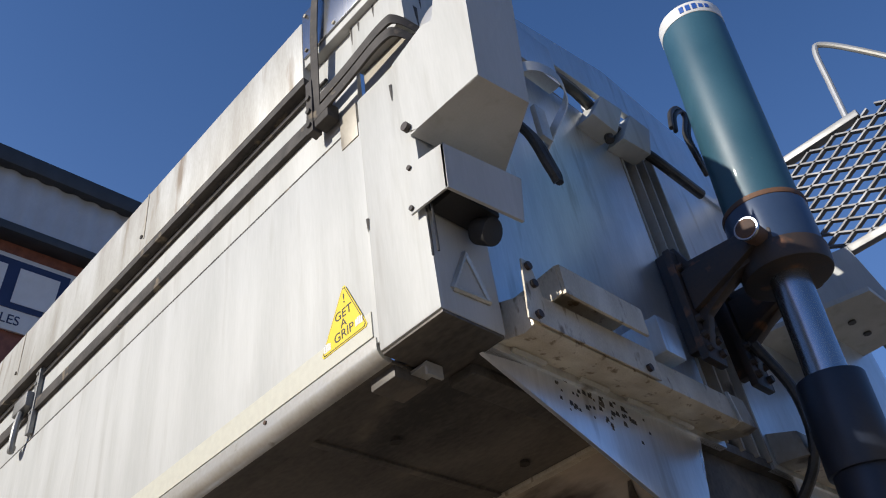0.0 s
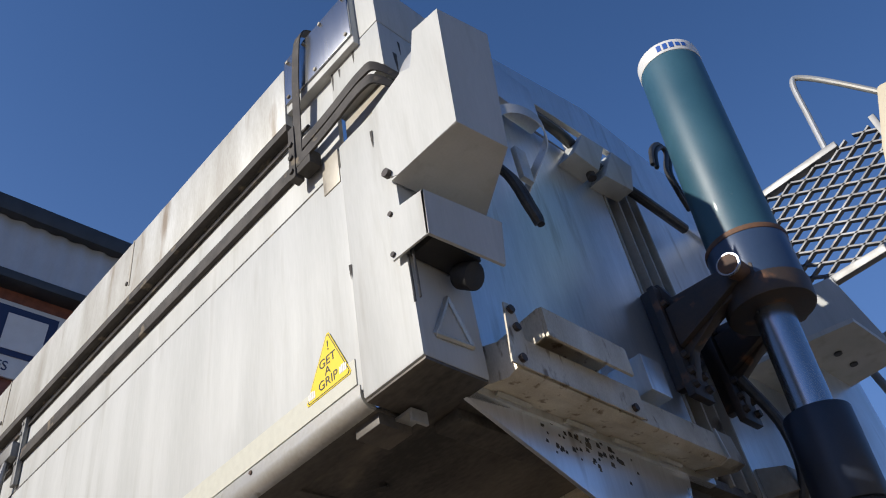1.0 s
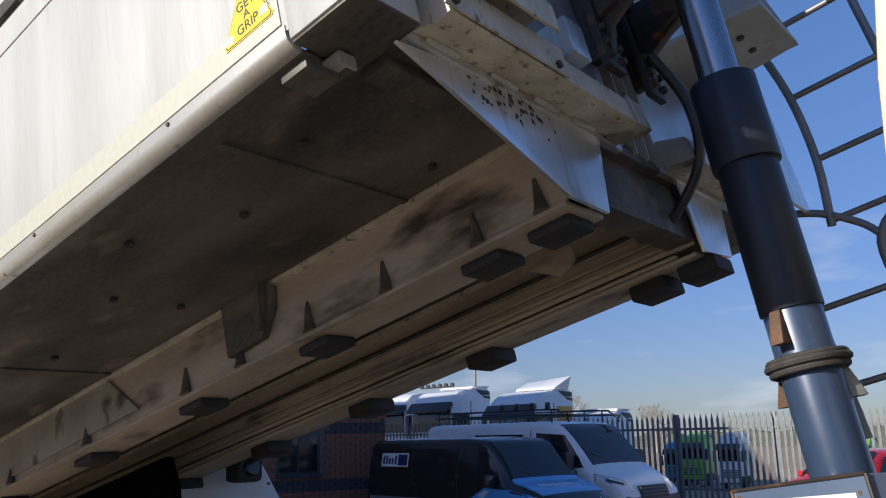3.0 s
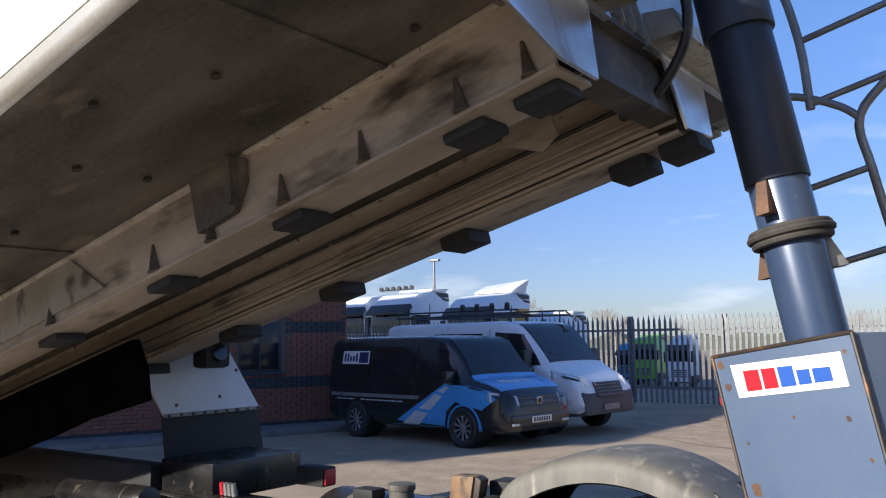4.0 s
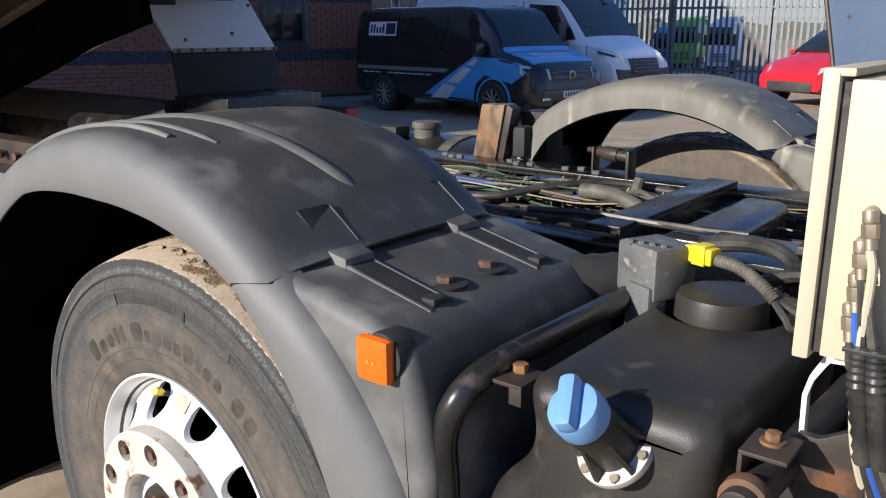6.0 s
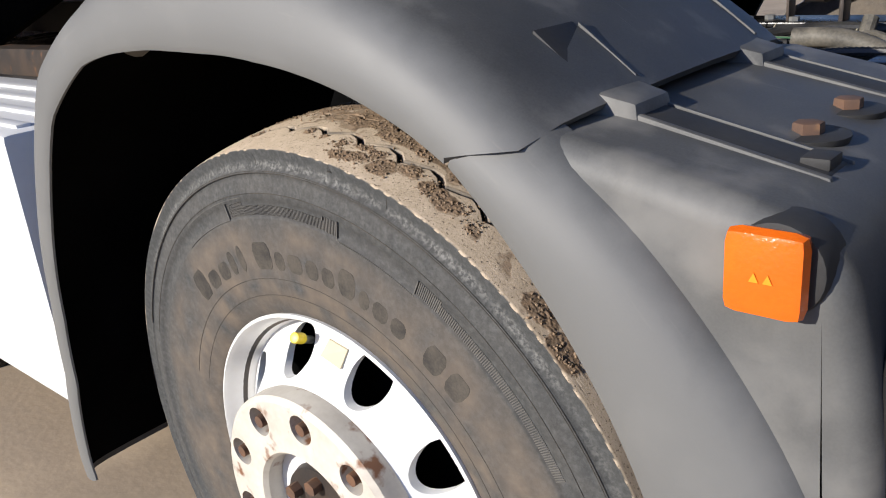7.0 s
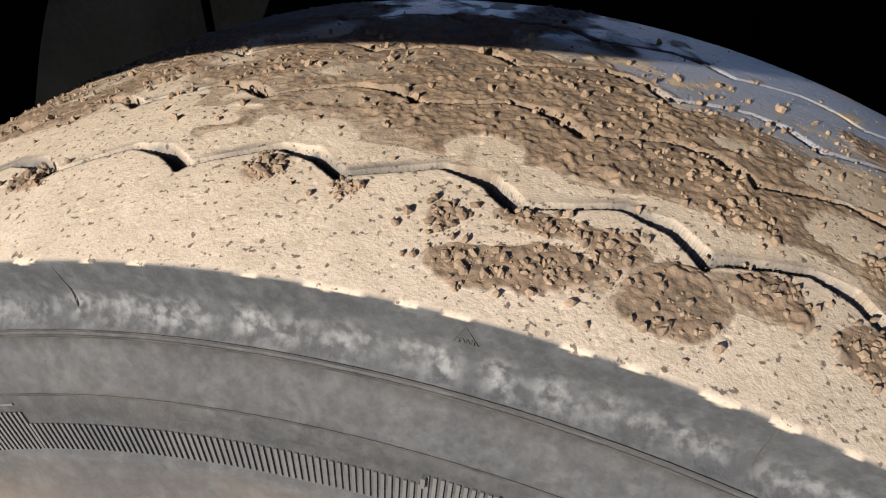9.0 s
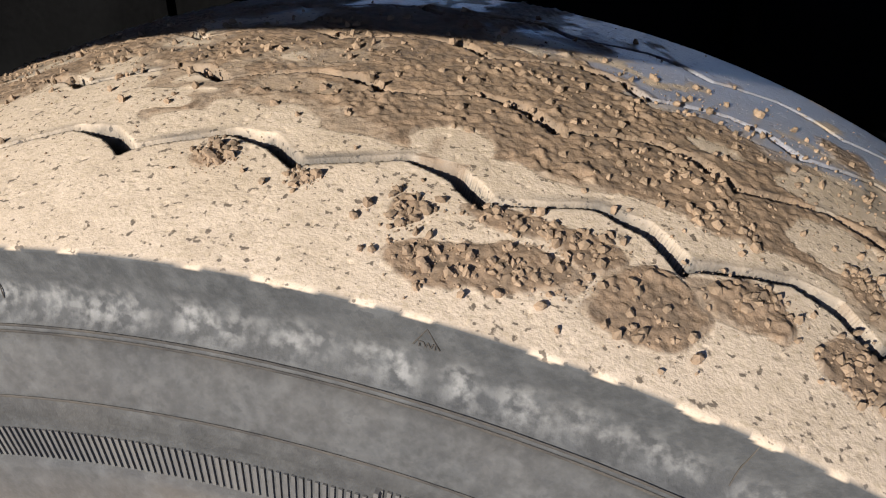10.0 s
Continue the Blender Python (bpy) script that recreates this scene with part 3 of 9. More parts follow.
# cover over the sheet drive
side_poly = [(-0.03, 0.83), (0.10, 0.87), (0.136, 0.85), (0.169, 0.985), (0.268, 0.97), (0.241, 0.519), (0.027, 0.522), (-0.013, 0.545)]
part("cover_panel", add_prism(B(), side_poly, "y", NEAR - 0.022, NEAR - 0.016), ALU, body, "folded aluminium cover plate with speckled dirt")
part("cover_panel", add_hex(B(), [(0.241, NEAR - 0.02, 0.519), (0.268, NEAR - 0.02, 0.97), (0.29, 2.06, 0.985), (0.265, 2.03, 0.50), (0.235, NEAR - 0.02, 0.519), (0.262, NEAR - 0.02, 0.97), (0.284, 2.06, 0.985), (0.259, 2.03, 0.50)]), ALU, body, "folded aluminium cover plate with speckled dirt")
part("cover_panel", add_hex(B(), [(0.241, NEAR - 0.02, 0.517), (0.265, 2.03, 0.50), (0.05, 2.161, 0.492), (0.0, NEAR - 0.02, 0.524), (0.241, NEAR - 0.02, 0.523), (0.265, 2.03, 0.506), (0.05, 2.161, 0.498), (0.0, NEAR - 0.02, 0.53)]), ALU, body, "folded aluminium cover plate with speckled dirt")
part("cover_panel", add_hex(B(), [(0.265, 2.03, 0.50), (0.29, 2.06, 0.985), (0.03, 2.2, 0.99), (0.05, 2.161, 0.492), (0.259, 2.025, 0.50), (0.284, 2.055, 0.985), (0.025, 2.195, 0.99), (0.045, 2.156, 0.492)]), ALU, body, "folded aluminium cover plate with speckled dirt")
part("cover_fixing", add_cyl(B(), (-0.004, NEAR - 0.036, 0.55), (-0.004, NEAR - 0.02, 0.55), 0.013, seg=10), DARKSTEEL, body)
part("pulley", add_cyl(B(), (0.115, NEAR + 0.02, 0.92), (0.115, NEAR + 0.10, 0.92), 0.07, seg=28, bevel=0.012), ALU_BRIGHT, body)
# lamp hood and lamp below it
part("hood_plate", add_prism(B(), [(-0.021, 0.426), (0.1, 0.406), (0.092, 0.27), (-0.032, 0.276)], "y", NEAR - 0.024, NEAR - 0.018), ALU, body, "split aluminium hood plate")
part("hood_plate", add_hex(B(), [(0.1, NEAR - 0.024, 0.406), (0.094, NEAR - 0.024, 0.268), (0.14, 2.075, 0.23), (0.15, 2.09, 0.37), (0.092, NEAR - 0.024, 0.406), (0.086, NEAR - 0.024, 0.268), (0.132, 2.075, 0.23), (0.142, 2.09, 0.37)]), ALU, body, "split aluminium hood plate")
part("hood_plate", add_hex(B(), [(0.0, NEAR - 0.02, 0.424), (0.1, NEAR - 0.02, 0.406), (0.15, 2.09, 0.37), (0.005, 2.114, 0.393), (0.0, NEAR - 0.02, 0.418), (0.1, NEAR - 0.02, 0.400), (0.15, 2.09, 0.364), (0.005, 2.114, 0.387)]), ALU, body, "split aluminium hood plate")
lampm = B()
add_cyl(lampm, (0.03, 2.03, 0.255), (0.075, 2.035, 0.225), 0.032, 0.036, 20, 0.006)
add_cyl(lampm, (0.03, 2.03, 0.27), (0.03, 2.03, 0.36), 0.012, 0.012, 10)
# added dark block fills the open hood in place of the shade inside
box_part("hood_shade", body, RUBBER, 0.004, 0.085, NEAR + 0.0, 2.06, 0.275, 0.392, 0.004)
part("work_lamp", lampm, RUBBER, body, "small black lamp under the hood")
for u, w in ((-0.018, 0.30), (0.0, 0.22)):
    part("lamp_wire", add_tube(B(), [(u + 0.02, NEAR - 0.006, 0.28), (u + 0.022, NEAR - 0.007, 0.2), (u + 0.02, NEAR - 0.006, 0.14)], 0.003, 6), CABLE, body)
for u, w in ((-0.025, 0.29), (-0.015, 0.415)):
    part("hood_rivet", add_cyl(B(), (u, NEAR - 0.03, w), (u, NEAR - 0.022, w), 0.007, seg=8), DARKSTEEL, body)

# lower cross bar on the bulkhead
bar = B()
add_prism(bar, [(-0.05, 0.02), (0.03, 0.0), (0.062, 0.008), (0.052, 0.096), (-0.05, 0.13)], "y", 2.13, 3.02, 0.004)
part("cross_bar", bar, ALU_STAIN, body, "weathered bare aluminium cross bar")
cap = B()
add_prism(cap, [(-0.05, 0.015), (0.035, -0.005), (0.068, 0.004), (0.058, 0.103), (-0.05, 0.135)], "y", 3.02, 3.11, 0.004)
part("bar_end", cap, ALU_DIRTY, body)
for i in range(16):
    t = i / 15
    a = (0.067 - 0.010 * t, 3.018, 0.006 + 0.095 * t)
    part("weld_bead", add_cyl(B(), (a[0], a[1] - 0.004, a[2]), (a[0], a[1] + 0.006, a[2]), 0.005, 0.004, 6), ALU_BRIGHT, body)
for y0 in (2.17, 2.42, 2.62, 2.82):
    part("stitch_weld", add_tube(B(), [(-0.045, y0, 0.016), (-0.043, y0 + 0.06, 0.015), (-0.045, y0 + 0.12, 0.016)], 0.008, 6, 8, 0.25), ALU_BRIGHT, body)
plate = B()
add_prism(plate, [(2.105, 0.012), (2.125, 0.19), (2.155, 0.19), (2.175, 0.096), (2.62, 0.10), (2.62, 0.010)], "x", 0.066, 0.071, 0.0)
part("bar_plate", plate, ALU_STAIN, body, "bolted plate with stained edges")
for y, w in ((2.14, 0.030), (2.14, 0.17), (2.147, 0.12), (2.57, 0.030)):
    part("plate_bolt", add_cyl(B(), (0.07, y, w), (0.081, y, w), 0.011, seg=8), DARKSTEEL, body)
lipb = B()
add_prism(lipb, [(-0.05, 0.172), (0.10, 0.185), (0.115, 0.18), (0.115, 0.096), (0.107, 0.096), (0.104, 0.174), (-0.05, 0.162)], "y", 2.21, 2.545, 0.0)
add_prism(lipb, [(-0.05, 0.09), (0.105, 0.098), (0.105, 0.18), (-0.05, 0.168)], "y", 2.206, 2.212)
part("step_lip", lipb, ALU_STAIN, body, "folded step with stained face")
junction = B()
add_box(junction, -0.05, 0.075, 2.70, 2.80, 0.13, 0.25, 0.005)
add_prism(junction, [(2.67, 0.14), (2.70, 0.14), (2.70, 0.29), (2.67, 0.31)], "x", -0.05, -0.045)
part("junction_box", junction, ALU_FRONT, body, "small aluminium junction box")
# gusset plates below the bulkhead
part("gusset_plate", add_prism(B(), [(2.08, -0.015), (2.95, 0.07), (3.02, 0.07), (2.91, -0.262), (2.70, -0.258)], "x", -0.072, -0.06, 0.002), ALU_FRONT, body, "sloping gusset plate with scraped paint")
part("gusset_plate", add_prism(B(), [(3.56, 0.085), (4.0, 0.085), (3.87, -0.24), (3.6, -0.262)], "x", -0.072, -0.06, 0.002), ALU_FRONT, body)
part("bar_end", add_prism(B(), [(-0.05, 0.02), (0.06, 0.008), (0.052, 0.096), (-0.05, 0.13)], "y", 3.45, 3.56, 0.004), ALU_DIRTY, body)
part("cross_bar", add_prism(B(), [(-0.05, 0.02), (0.062, 0.008), (0.052, 0.096), (-0.05, 0.13)], "y", 3.56, 4.5, 0.004), ALU_STAIN, body)
chips = B()
rng = random.Random(5)
for i in range(70):
    y, w = rng.gauss(2.5, 0.10), rng.gauss(-0.02, 0.035)
    if w < 0.03 and w > -0.15 + (2.62 - y) * 0.25:
        s = rng.uniform(0.002, 0.007)
        add_prism(chips, [(y - s, w - s * 0.6), (y + s * 1.3, w - s), (y + s, w + s), (y - s * 0.7, w + s * 1.4)], "x", -0.0602, -0.0592)
tagged(part("chipped_paint", chips, STRAP, body, "dark chipped paint specks"), kind="stuff")
# central column, channels and pivot brackets
for y in (3.14, 3.24, 3.33, 3.41):
    box_part("column_flange", body, ALU_DIRTY, -0.18, -0.045, y - 0.006, y + 0.006, 0.02, 1.42, 0.002)
# dark web, coloured for the shade inside the column gap
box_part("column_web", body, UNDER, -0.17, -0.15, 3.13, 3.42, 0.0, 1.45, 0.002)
for y in (3.125, 3.43):
    arm = B()
    add_prism(arm, [(-0.05, 0.32), (0.03, 0.32), (0.06, 0.42), (0.2, 0.50), (0.345, 0.52), (0.355, 0.58), (0.32, 0.62), (0.06, 0.64), (0.03, 0.72), (-0.05, 0.72)], "y", y - 0.02, y + 0.02, 0.006)
    add_prism(arm, [(0.03, 0.44), (0.31, 0.545), (0.31, 0.59), (0.03, 0.60)], "y", y - 0.045, y + 0.045, 0.008)
    part("pivot_bracket", arm, DARKSTEEL, body, "heavy rust-streaked pivot bracket")
    fl = B()
    add_box(fl, 0.0, 0.028, y - 0.06, y + 0.06, 0.26, 0.70, 0.006)
    for w in (0.30, 0.35, 0.41, 0.62):
        for dy in (-0.038, 0.038):
            add_cyl(fl, (0.028, y + dy, w), (0.045, y + dy, w), 0.016, 0.013, 8)
    part("pivot_flange", fl, DARKSTEEL, body)
    part("pivot_pin", add_cyl(B(), (0.308, y - 0.104 if y < 3.2 else y - 0.02, 0.568), (0.308, y + 0.02 if y < 3.2 else y + 0.075, 0.568), 0.034, seg=20, bevel=0.005), RUST, body)
    if y < 3.2:
        part("pin_ring", add_lathe(B(), [(-0.099, 0.033), (-0.099, 0.040), (-0.091, 0.041), (-0.091, 0.033), (-0.099, 0.033)], 28, Matrix.Translation((0.308, y, 0.568))), CHROME, body, "bright worn retaining ring")
# dark runs of grime below the cap, the hood and along the sheet edges
rng = random.Random(31)
for u, w, ln, wd in ((0.0302, 1.10, 0.10, 0.010), (0.0302, 1.18, 0.07, 0.006), (0.0302, 1.04, 0.03, 0.012)):
    gm = B()
    y = 1.95 + rng.uniform(0, 0.25)
    add_prism(gm, [(y - wd, w), (y + wd * 0.6, w), (y + wd * 0.4, w - ln * 0.6), (y, w - ln), (y - wd * 0.7, w - ln * 0.4)], "x", u, u + 0.0006)
    part("grime_run", gm, STRAP, body)
for u0, w0, ln in ((-0.195, 1.20, 0.09), (-0.16, 1.19, 0.05), (-0.09, 1.21, 0.07), (-0.2, 0.40, 0.05), (-0.03, 0.80, 0.12), (-0.06, 0.79, 0.07)):
    gm = B()
    add_prism(gm, [(u0 - 0.006, w0), (u0 + 0.005, w0 - 0.004), (u0 + 0.003, w0 - ln * 0.5), (u0 - 0.001, w0 - ln), (u0 - 0.004, w0 - ln * 0.6)], "y", NEAR - 0.0066, NEAR - 0.006)
    part("grime_run", gm, STRAP, body)
for i in range(34):
    y0, w0 = rng.uniform(1.93, 2.28), rng.uniform(0.0, 0.02)
    gm = B()
    s = rng.uniform(0.003, 0.009)
    add_box(gm, rng.uniform(-0.18, 0.0), 0.002, y0 - s, y0 + s, 1.003, 1.0048)
    part("grime_spot", gm, STRAP, body)
# straps and clamp at the top corner
for dw, dy in ((0.0, 0.0), (-0.062, -0.006)):
    st = B()
    pts = smooth_path([(-0.38, NEAR - 0.045 + dy, 0.945 + dw), (-0.2, NEAR - 0.045 + dy, 0.965 + dw), (-0.03, NEAR - 0.048 + dy, 0.985 + dw), (0.02, NEAR - 0.03, 0.982 + dw), (0.06, NEAR + 0.05, 0.93 + dw)], 6)
    add_ribbon(st, pts, (0, 0, 0.02), (0, 0.008, 0))
    part("sheet_strap", st, STRAP, body, "grimy webbing strap")
cl = B()
add_box(cl, -0.375, -0.345, NEAR - 0.055, NEAR - 0.02, 0.83, 1.06, 0.003)
add_box(cl, -0.345, -0.28, NEAR - 0.05, NEAR - 0.005, 0.84, 0.90, 0.006)
for w in (0.86, 0.92, 0.98):
    add_cyl(cl, (-0.36, NEAR - 0.062, w), (-0.36, NEAR - 0.05, w), 0.010, seg=8)
part("strap_clamp", cl, STRAP, body, "slotted strap clamp")
tongue = B()
pts = [(-0.34, NEAR - 0.045, 0.85), (-0.33, NEAR - 0.052, 1.1), (-0.315, NEAR - 0.06, 1.3), (-0.30, NEAR - 0.05, 1.5), (-0.295, NEAR + 0.02, 1.56)]
sp = smooth_path(pts, 5)
add_ribbon(tongue, sp, (0.018, 0, 0), (0, 0.004, 0))
part("hanging_strap", tongue, STRAP, body, "dark strap hanging over the rail")
part("sheet_cord", add_tube(B(), [(-0.33, NEAR - 0.004, 1.081), (-2.0, NEAR - 0.003, 1.083), (-2.3, NEAR - 0.003, 1.08), (REAR + 0.1, NEAR - 0.003, 1.082)], 0.006, 6, 3), STRAP, body)
box_part("post_notch", body, ALU_DIRTY, -0.285, -0.21, NEAR - 0.004, NEAR + 0.02, 0.72, 0.86, 0.004)
hook = B()
add_box(hook, -2.40, -2.365, NEAR - 0.02, NEAR + 0.0, 0.80, 1.12, 0.003)
add_box(hook, -2.52, -2.38, NEAR - 0.05, NEAR - 0.01, 0.93, 1.0, 0.006)
for w in (0.9, 1.04, 1.09):
    add_cyl(hook, (-2.382, NEAR - 0.026, w), (-2.382, NEAR - 0.02, w), 0.008, seg=8)
part("strap_hook", hook, GALV, body)
part("hook_loop", add_tube(B(), [(-2.46, NEAR - 0.03, 0.95), (-2.43, NEAR - 0.05, 0.85), (-2.45, NEAR - 0.045, 0.75), (-2.48, NEAR - 0.03, 0.78)], 0.014, 8), GALV, body)
# upper fittings on the bulkhead: hoop, boxes, hoses
hoop = B()
hp = smooth_path([(0.02, 2.26, 0.93), (0.12, 2.30, 1.0), (0.16, 2.40, 1.0), (0.15, 2.45, 0.93), (0.08, 2.44, 0.84), (0.02, 2.44, 0.78)], 6)
add_ribbon(hoop, hp, (0, 0, 0.0225), (0.003, 0.003, 0))
part("cable_hoop", hoop, ALU_BRIGHT, body, "bent aluminium strip hoop")
box_part("hoop_foot", body, ALU_BRIGHT, 0.07, 0.09, 2.36, 2.41, 0.76, 0.90, 0.003)
part("valve_box", add_prism(B(), [(2.857, 1.25), (3.005, 1.24), (3.13, 1.46), (2.98, 1.44)], "x", -0.05, 0.033, 0.004), ALU, body, "folded aluminium box with dirty base")
part("valve_box", add_prism(B(), [(3.04, 1.235), (3.24, 1.27), (3.326, 1.47), (3.187, 1.47)], "x", -0.05, 0.033, 0.004), ALU, body)
part("drain_plug", add_cyl(B(), (0.0, 2.99, 1.245), (0.0, 2.99, 1.215), 0.018, seg=10), STRAP, body)
for dy, r in ((0.0, 0.014), (0.03, 0.011)):
    part("hanging_hose", add_tube(B(), [(0.0, 2.17 + dy, 0.80), (0.12, 2.20 + dy, 0.66), (0.14, 2.25 + dy, 0.52), (0.14, 2.275 + dy * 0.3, 0.475)], r, 8), CABLE, body)
part("top_hose", add_tube(B(), [(-0.02, 2.5, 1.38), (0.0, 2.8, 1.40), (-0.02, 3.1, 1.38), (0.02, 3.35, 1.28), (0.03, 3.6, 1.25)], 0.022, 10), CABLE, body)
part("drop_hose", add_tube(B(), [(0.06, 3.38, 0.40), (0.1, 3.45, 0.2), (0.06, 3.48, 0.0), (-0.1, 3.50, -0.14), (-0.27, 3.60, -0.125)], 0.018, 10), CABLE, body, "black hose looping under the body")
for i in range(2):
    part("spring_hose", add_tube(B(), [(0.15, 3.24 + 0.03 * i, 1.32), (0.15, 3.30 + 0.03 * i, 1.45), (0.15, 3.40 + 0.03 * i, 1.55), (0.15, 3.45 + 0.03 * i, 1.53), (0.15, 3.36 + 0.03 * i, 1.36), (0.15, 3.37 + 0.03 * i, 1.25), (0.13, 3.46, 1.2)], 0.009, 8, 12, 0.25), CABLE, body)

# far platform, ladder and mesh guard on the bulkhead
for w, u0, u1 in ((0.82, 0.2, 0.62), (0.485, 0.24, 0.62), (0.18, 0.245, 0.62), (-0.09, 0.2, 0.6), (-0.42, 0.02, 0.34), (-0.745, 0.02, 0.33)):
    part("ladder_rung", add_cyl(B(), (u0, 4.45, w), (u1, 4.45, w), 0.014, seg=12), GALV, body)
part("ladder_rail", add_tube(B(), [(0.19, 4.45, 0.85), (0.245, 4.45, 0.5), (0.245, 4.45, 0.18), (0.2, 4.45, -0.11)], 0.018, 12, 4), GALV, body)
part("ladder_rail", add_tube(B(), [(0.62, 4.45, 0.85), (0.62, 4.45, 0.18), (0.55, 4.45, -0.06), (0.36, 4.45, -0.21), (0.335, 4.45, -0.43), (0.322, 4.45, -0.75), (0.324, 4.45, -0.95)], 0.018, 12, 5), GALV, body)
part("ladder_rail", add_tube(B(), [(0.02, 4.45, 0.02), (0.17, 4.45, -0.04), (0.30, 4.45, -0.14), (0.36, 4.45, -0.22)], 0.016, 12, 5), GALV, body)
part("ladder_rail", add_tube(B(), [(0.02, 4.45, -0.15), (0.02, 4.45, -0.45), (0.02, 4.45, -0.95)], 0.018, 12, 4), GALV, body)
box_part("step_sheet", body, ALU_FRONT, 0.13, 0.145, 3.95, 4.45, -0.03, 0.72, 0.003)
deckp = B()
add_hex(deckp, [(-0.05, 3.72, 0.61), (0.38, 3.84, 0.62), (0.385, 4.28, 0.62), (-0.05, 4.3, 0.61), (-0.05, 3.72, 0.63), (0.38, 3.84, 0.64), (0.385, 4.28, 0.64), (-0.05, 4.3, 0.63)])
add_hex(deckp, [(0.0, 4.28, 0.64), (0.385, 4.28, 0.62), (0.30, 4.28, 1.1), (0.0, 4.28, 1.15), (0.0, 4.29, 0.64), (0.385, 4.29, 0.62), (0.30, 4.29, 1.1), (0.0, 4.29, 1.15)])
part("deck_plate", deckp, ALU, body, "aluminium deck plate with a hole")
for y in (3.98, 4.12):
    part("plate_hole", add_cyl(B(), (0.24, y, 0.6085), (0.24, y, 0.6155), 0.016, seg=12), INK, body)
mesh = B()
u0, u1, w0, w1 = 0.0, 0.80, 1.16, 1.78
step = 0.075
for i in range(-12, 22):
    for s in (1, -1):
        pts = []
        for k in range(0, 41):
            u = u0 + (u1 - u0) * k / 40
            w = w0 + 0.33 + s * (u - u0) * 0.55 + (i - 3) * step
            if w0 <= w <= w1:
                pts.append((u, w))
        if len(pts) > 1:
            (ua, wa), (ub, wb) = pts[0], pts[-1]
            d = Vector((ub - ua, 0, wb - wa)).normalized()
            nrm = Vector((-d.z, 0, d.x)) * 0.0045
            a, b = Vector((ua, 4.40, wa)), Vector((ub, 4.40, wb))
            e = Vector((0, 0.028, 0))
            add_hex(mesh, [a - nrm, a + nrm, a + nrm + e, a - nrm + e, b - nrm, b + nrm, b + nrm + e, b - nrm + e])
tagged(part("expanded_mesh", mesh, MESHM, body, "heavy expanded metal mesh guard"), kind="stuff")
frame_t = B()
add_box(frame_t, 0.0, 0.82, 4.385, 4.43, 1.13, 1.17, 0.004)
add_box(frame_t, 0.05, 0.62, 4.385, 4.44, 1.76, 1.80, 0.006)
add_box(frame_t, 0.80, 0.83, 4.385, 4.43, 1.13, 1.80, 0.004)
part("mesh_frame", frame_t, GALV, body)
part("grab_rail", add_tube(B(), [(0.56, 4.42, 1.78), (0.585, 4.42, 2.05), (0.61, 4.42, 2.29), (0.66, 4.44, 2.31), (0.8, 4.5, 2.15), (1.05, 4.6, 1.8)], 0.016, 10), ALU_BRIGHT, body, "bright tubular grab rail")

# warning sticker
stick = thing("warning_sticker", "yellow triangular warning sticker with black lettering on the side", "sticker", BODY)
T3 = [(-0.3115, 0.263), (-0.413, 0.0895), (-0.2315, 0.0905)]
Y0 = NEAR - 0.0042


def tri_prism(k, y0, y1):
    c = (sum(p[0] for p in T3) / 3, sum(p[1] for p in T3) / 3)
    pts = []
    for i in range(3):
        p, a, b = T3[i], T3[i - 1], T3[(i + 1) % 3]
        for q in (a, b):
            pts.append((c[0] + (p[0] + (q[0] - p[0]) * 0.05 - c[0]) * k, c[1] + (p[1] + (q[1] - p[1]) * 0.05 - c[1]) * k))
    return add_prism(B(), pts, "y", y0, y1)


part("base", tri_prism(1.0, Y0 - 0.0008, Y0), YELLOW, stick)
part("border", tri_prism(0.95, Y0 - 0.0012, Y0 - 0.0008), INK, stick)
part("face", tri_prism(0.915, Y0 - 0.0016, Y0 - 0.0012), YELLOW, stick)
for txt, du, dw, size in (("GET", -0.318, 0.175, 0.036), ("A", -0.319, 0.147, 0.034), ("GRIP", -0.320, 0.117, 0.036), ("!", -0.3125, 0.216, 0.040)):
    letters("lettering", txt, size, INK, stick, Matrix.Translation((du, Y0 - 0.0018, dw)) @ Matrix.Rotation(radians(90), 4, "X") @ Matrix.Rotation(radians(2), 4, "Z"), 0.0006)
for du, dw, s in ((-0.262, 0.122, 1.0), (-0.385, 0.112, 1.0)):
    f = B()
    for k in range(4):
        add_box(f, du - 0.014 + k * 0.007, du - 0.008 + k * 0.007, Y0 - 0.0022, Y0 - 0.0016, dw - 0.012, dw + 0.012 - abs(k - 1.5) * 0.003, 0.0)
    part("white_mark", f, STICKW, stick)

# ---- hoist cylinder ----
AX0, AX1 = Vector((-0.894, 3.25, 1.76)), Vector((-1.395, 3.232, 4.50))
AXD = (AX1 - AX0).normalized()


def on_axis(z):
    return AX0 + AXD * ((z - AX0.z) / AXD.z)


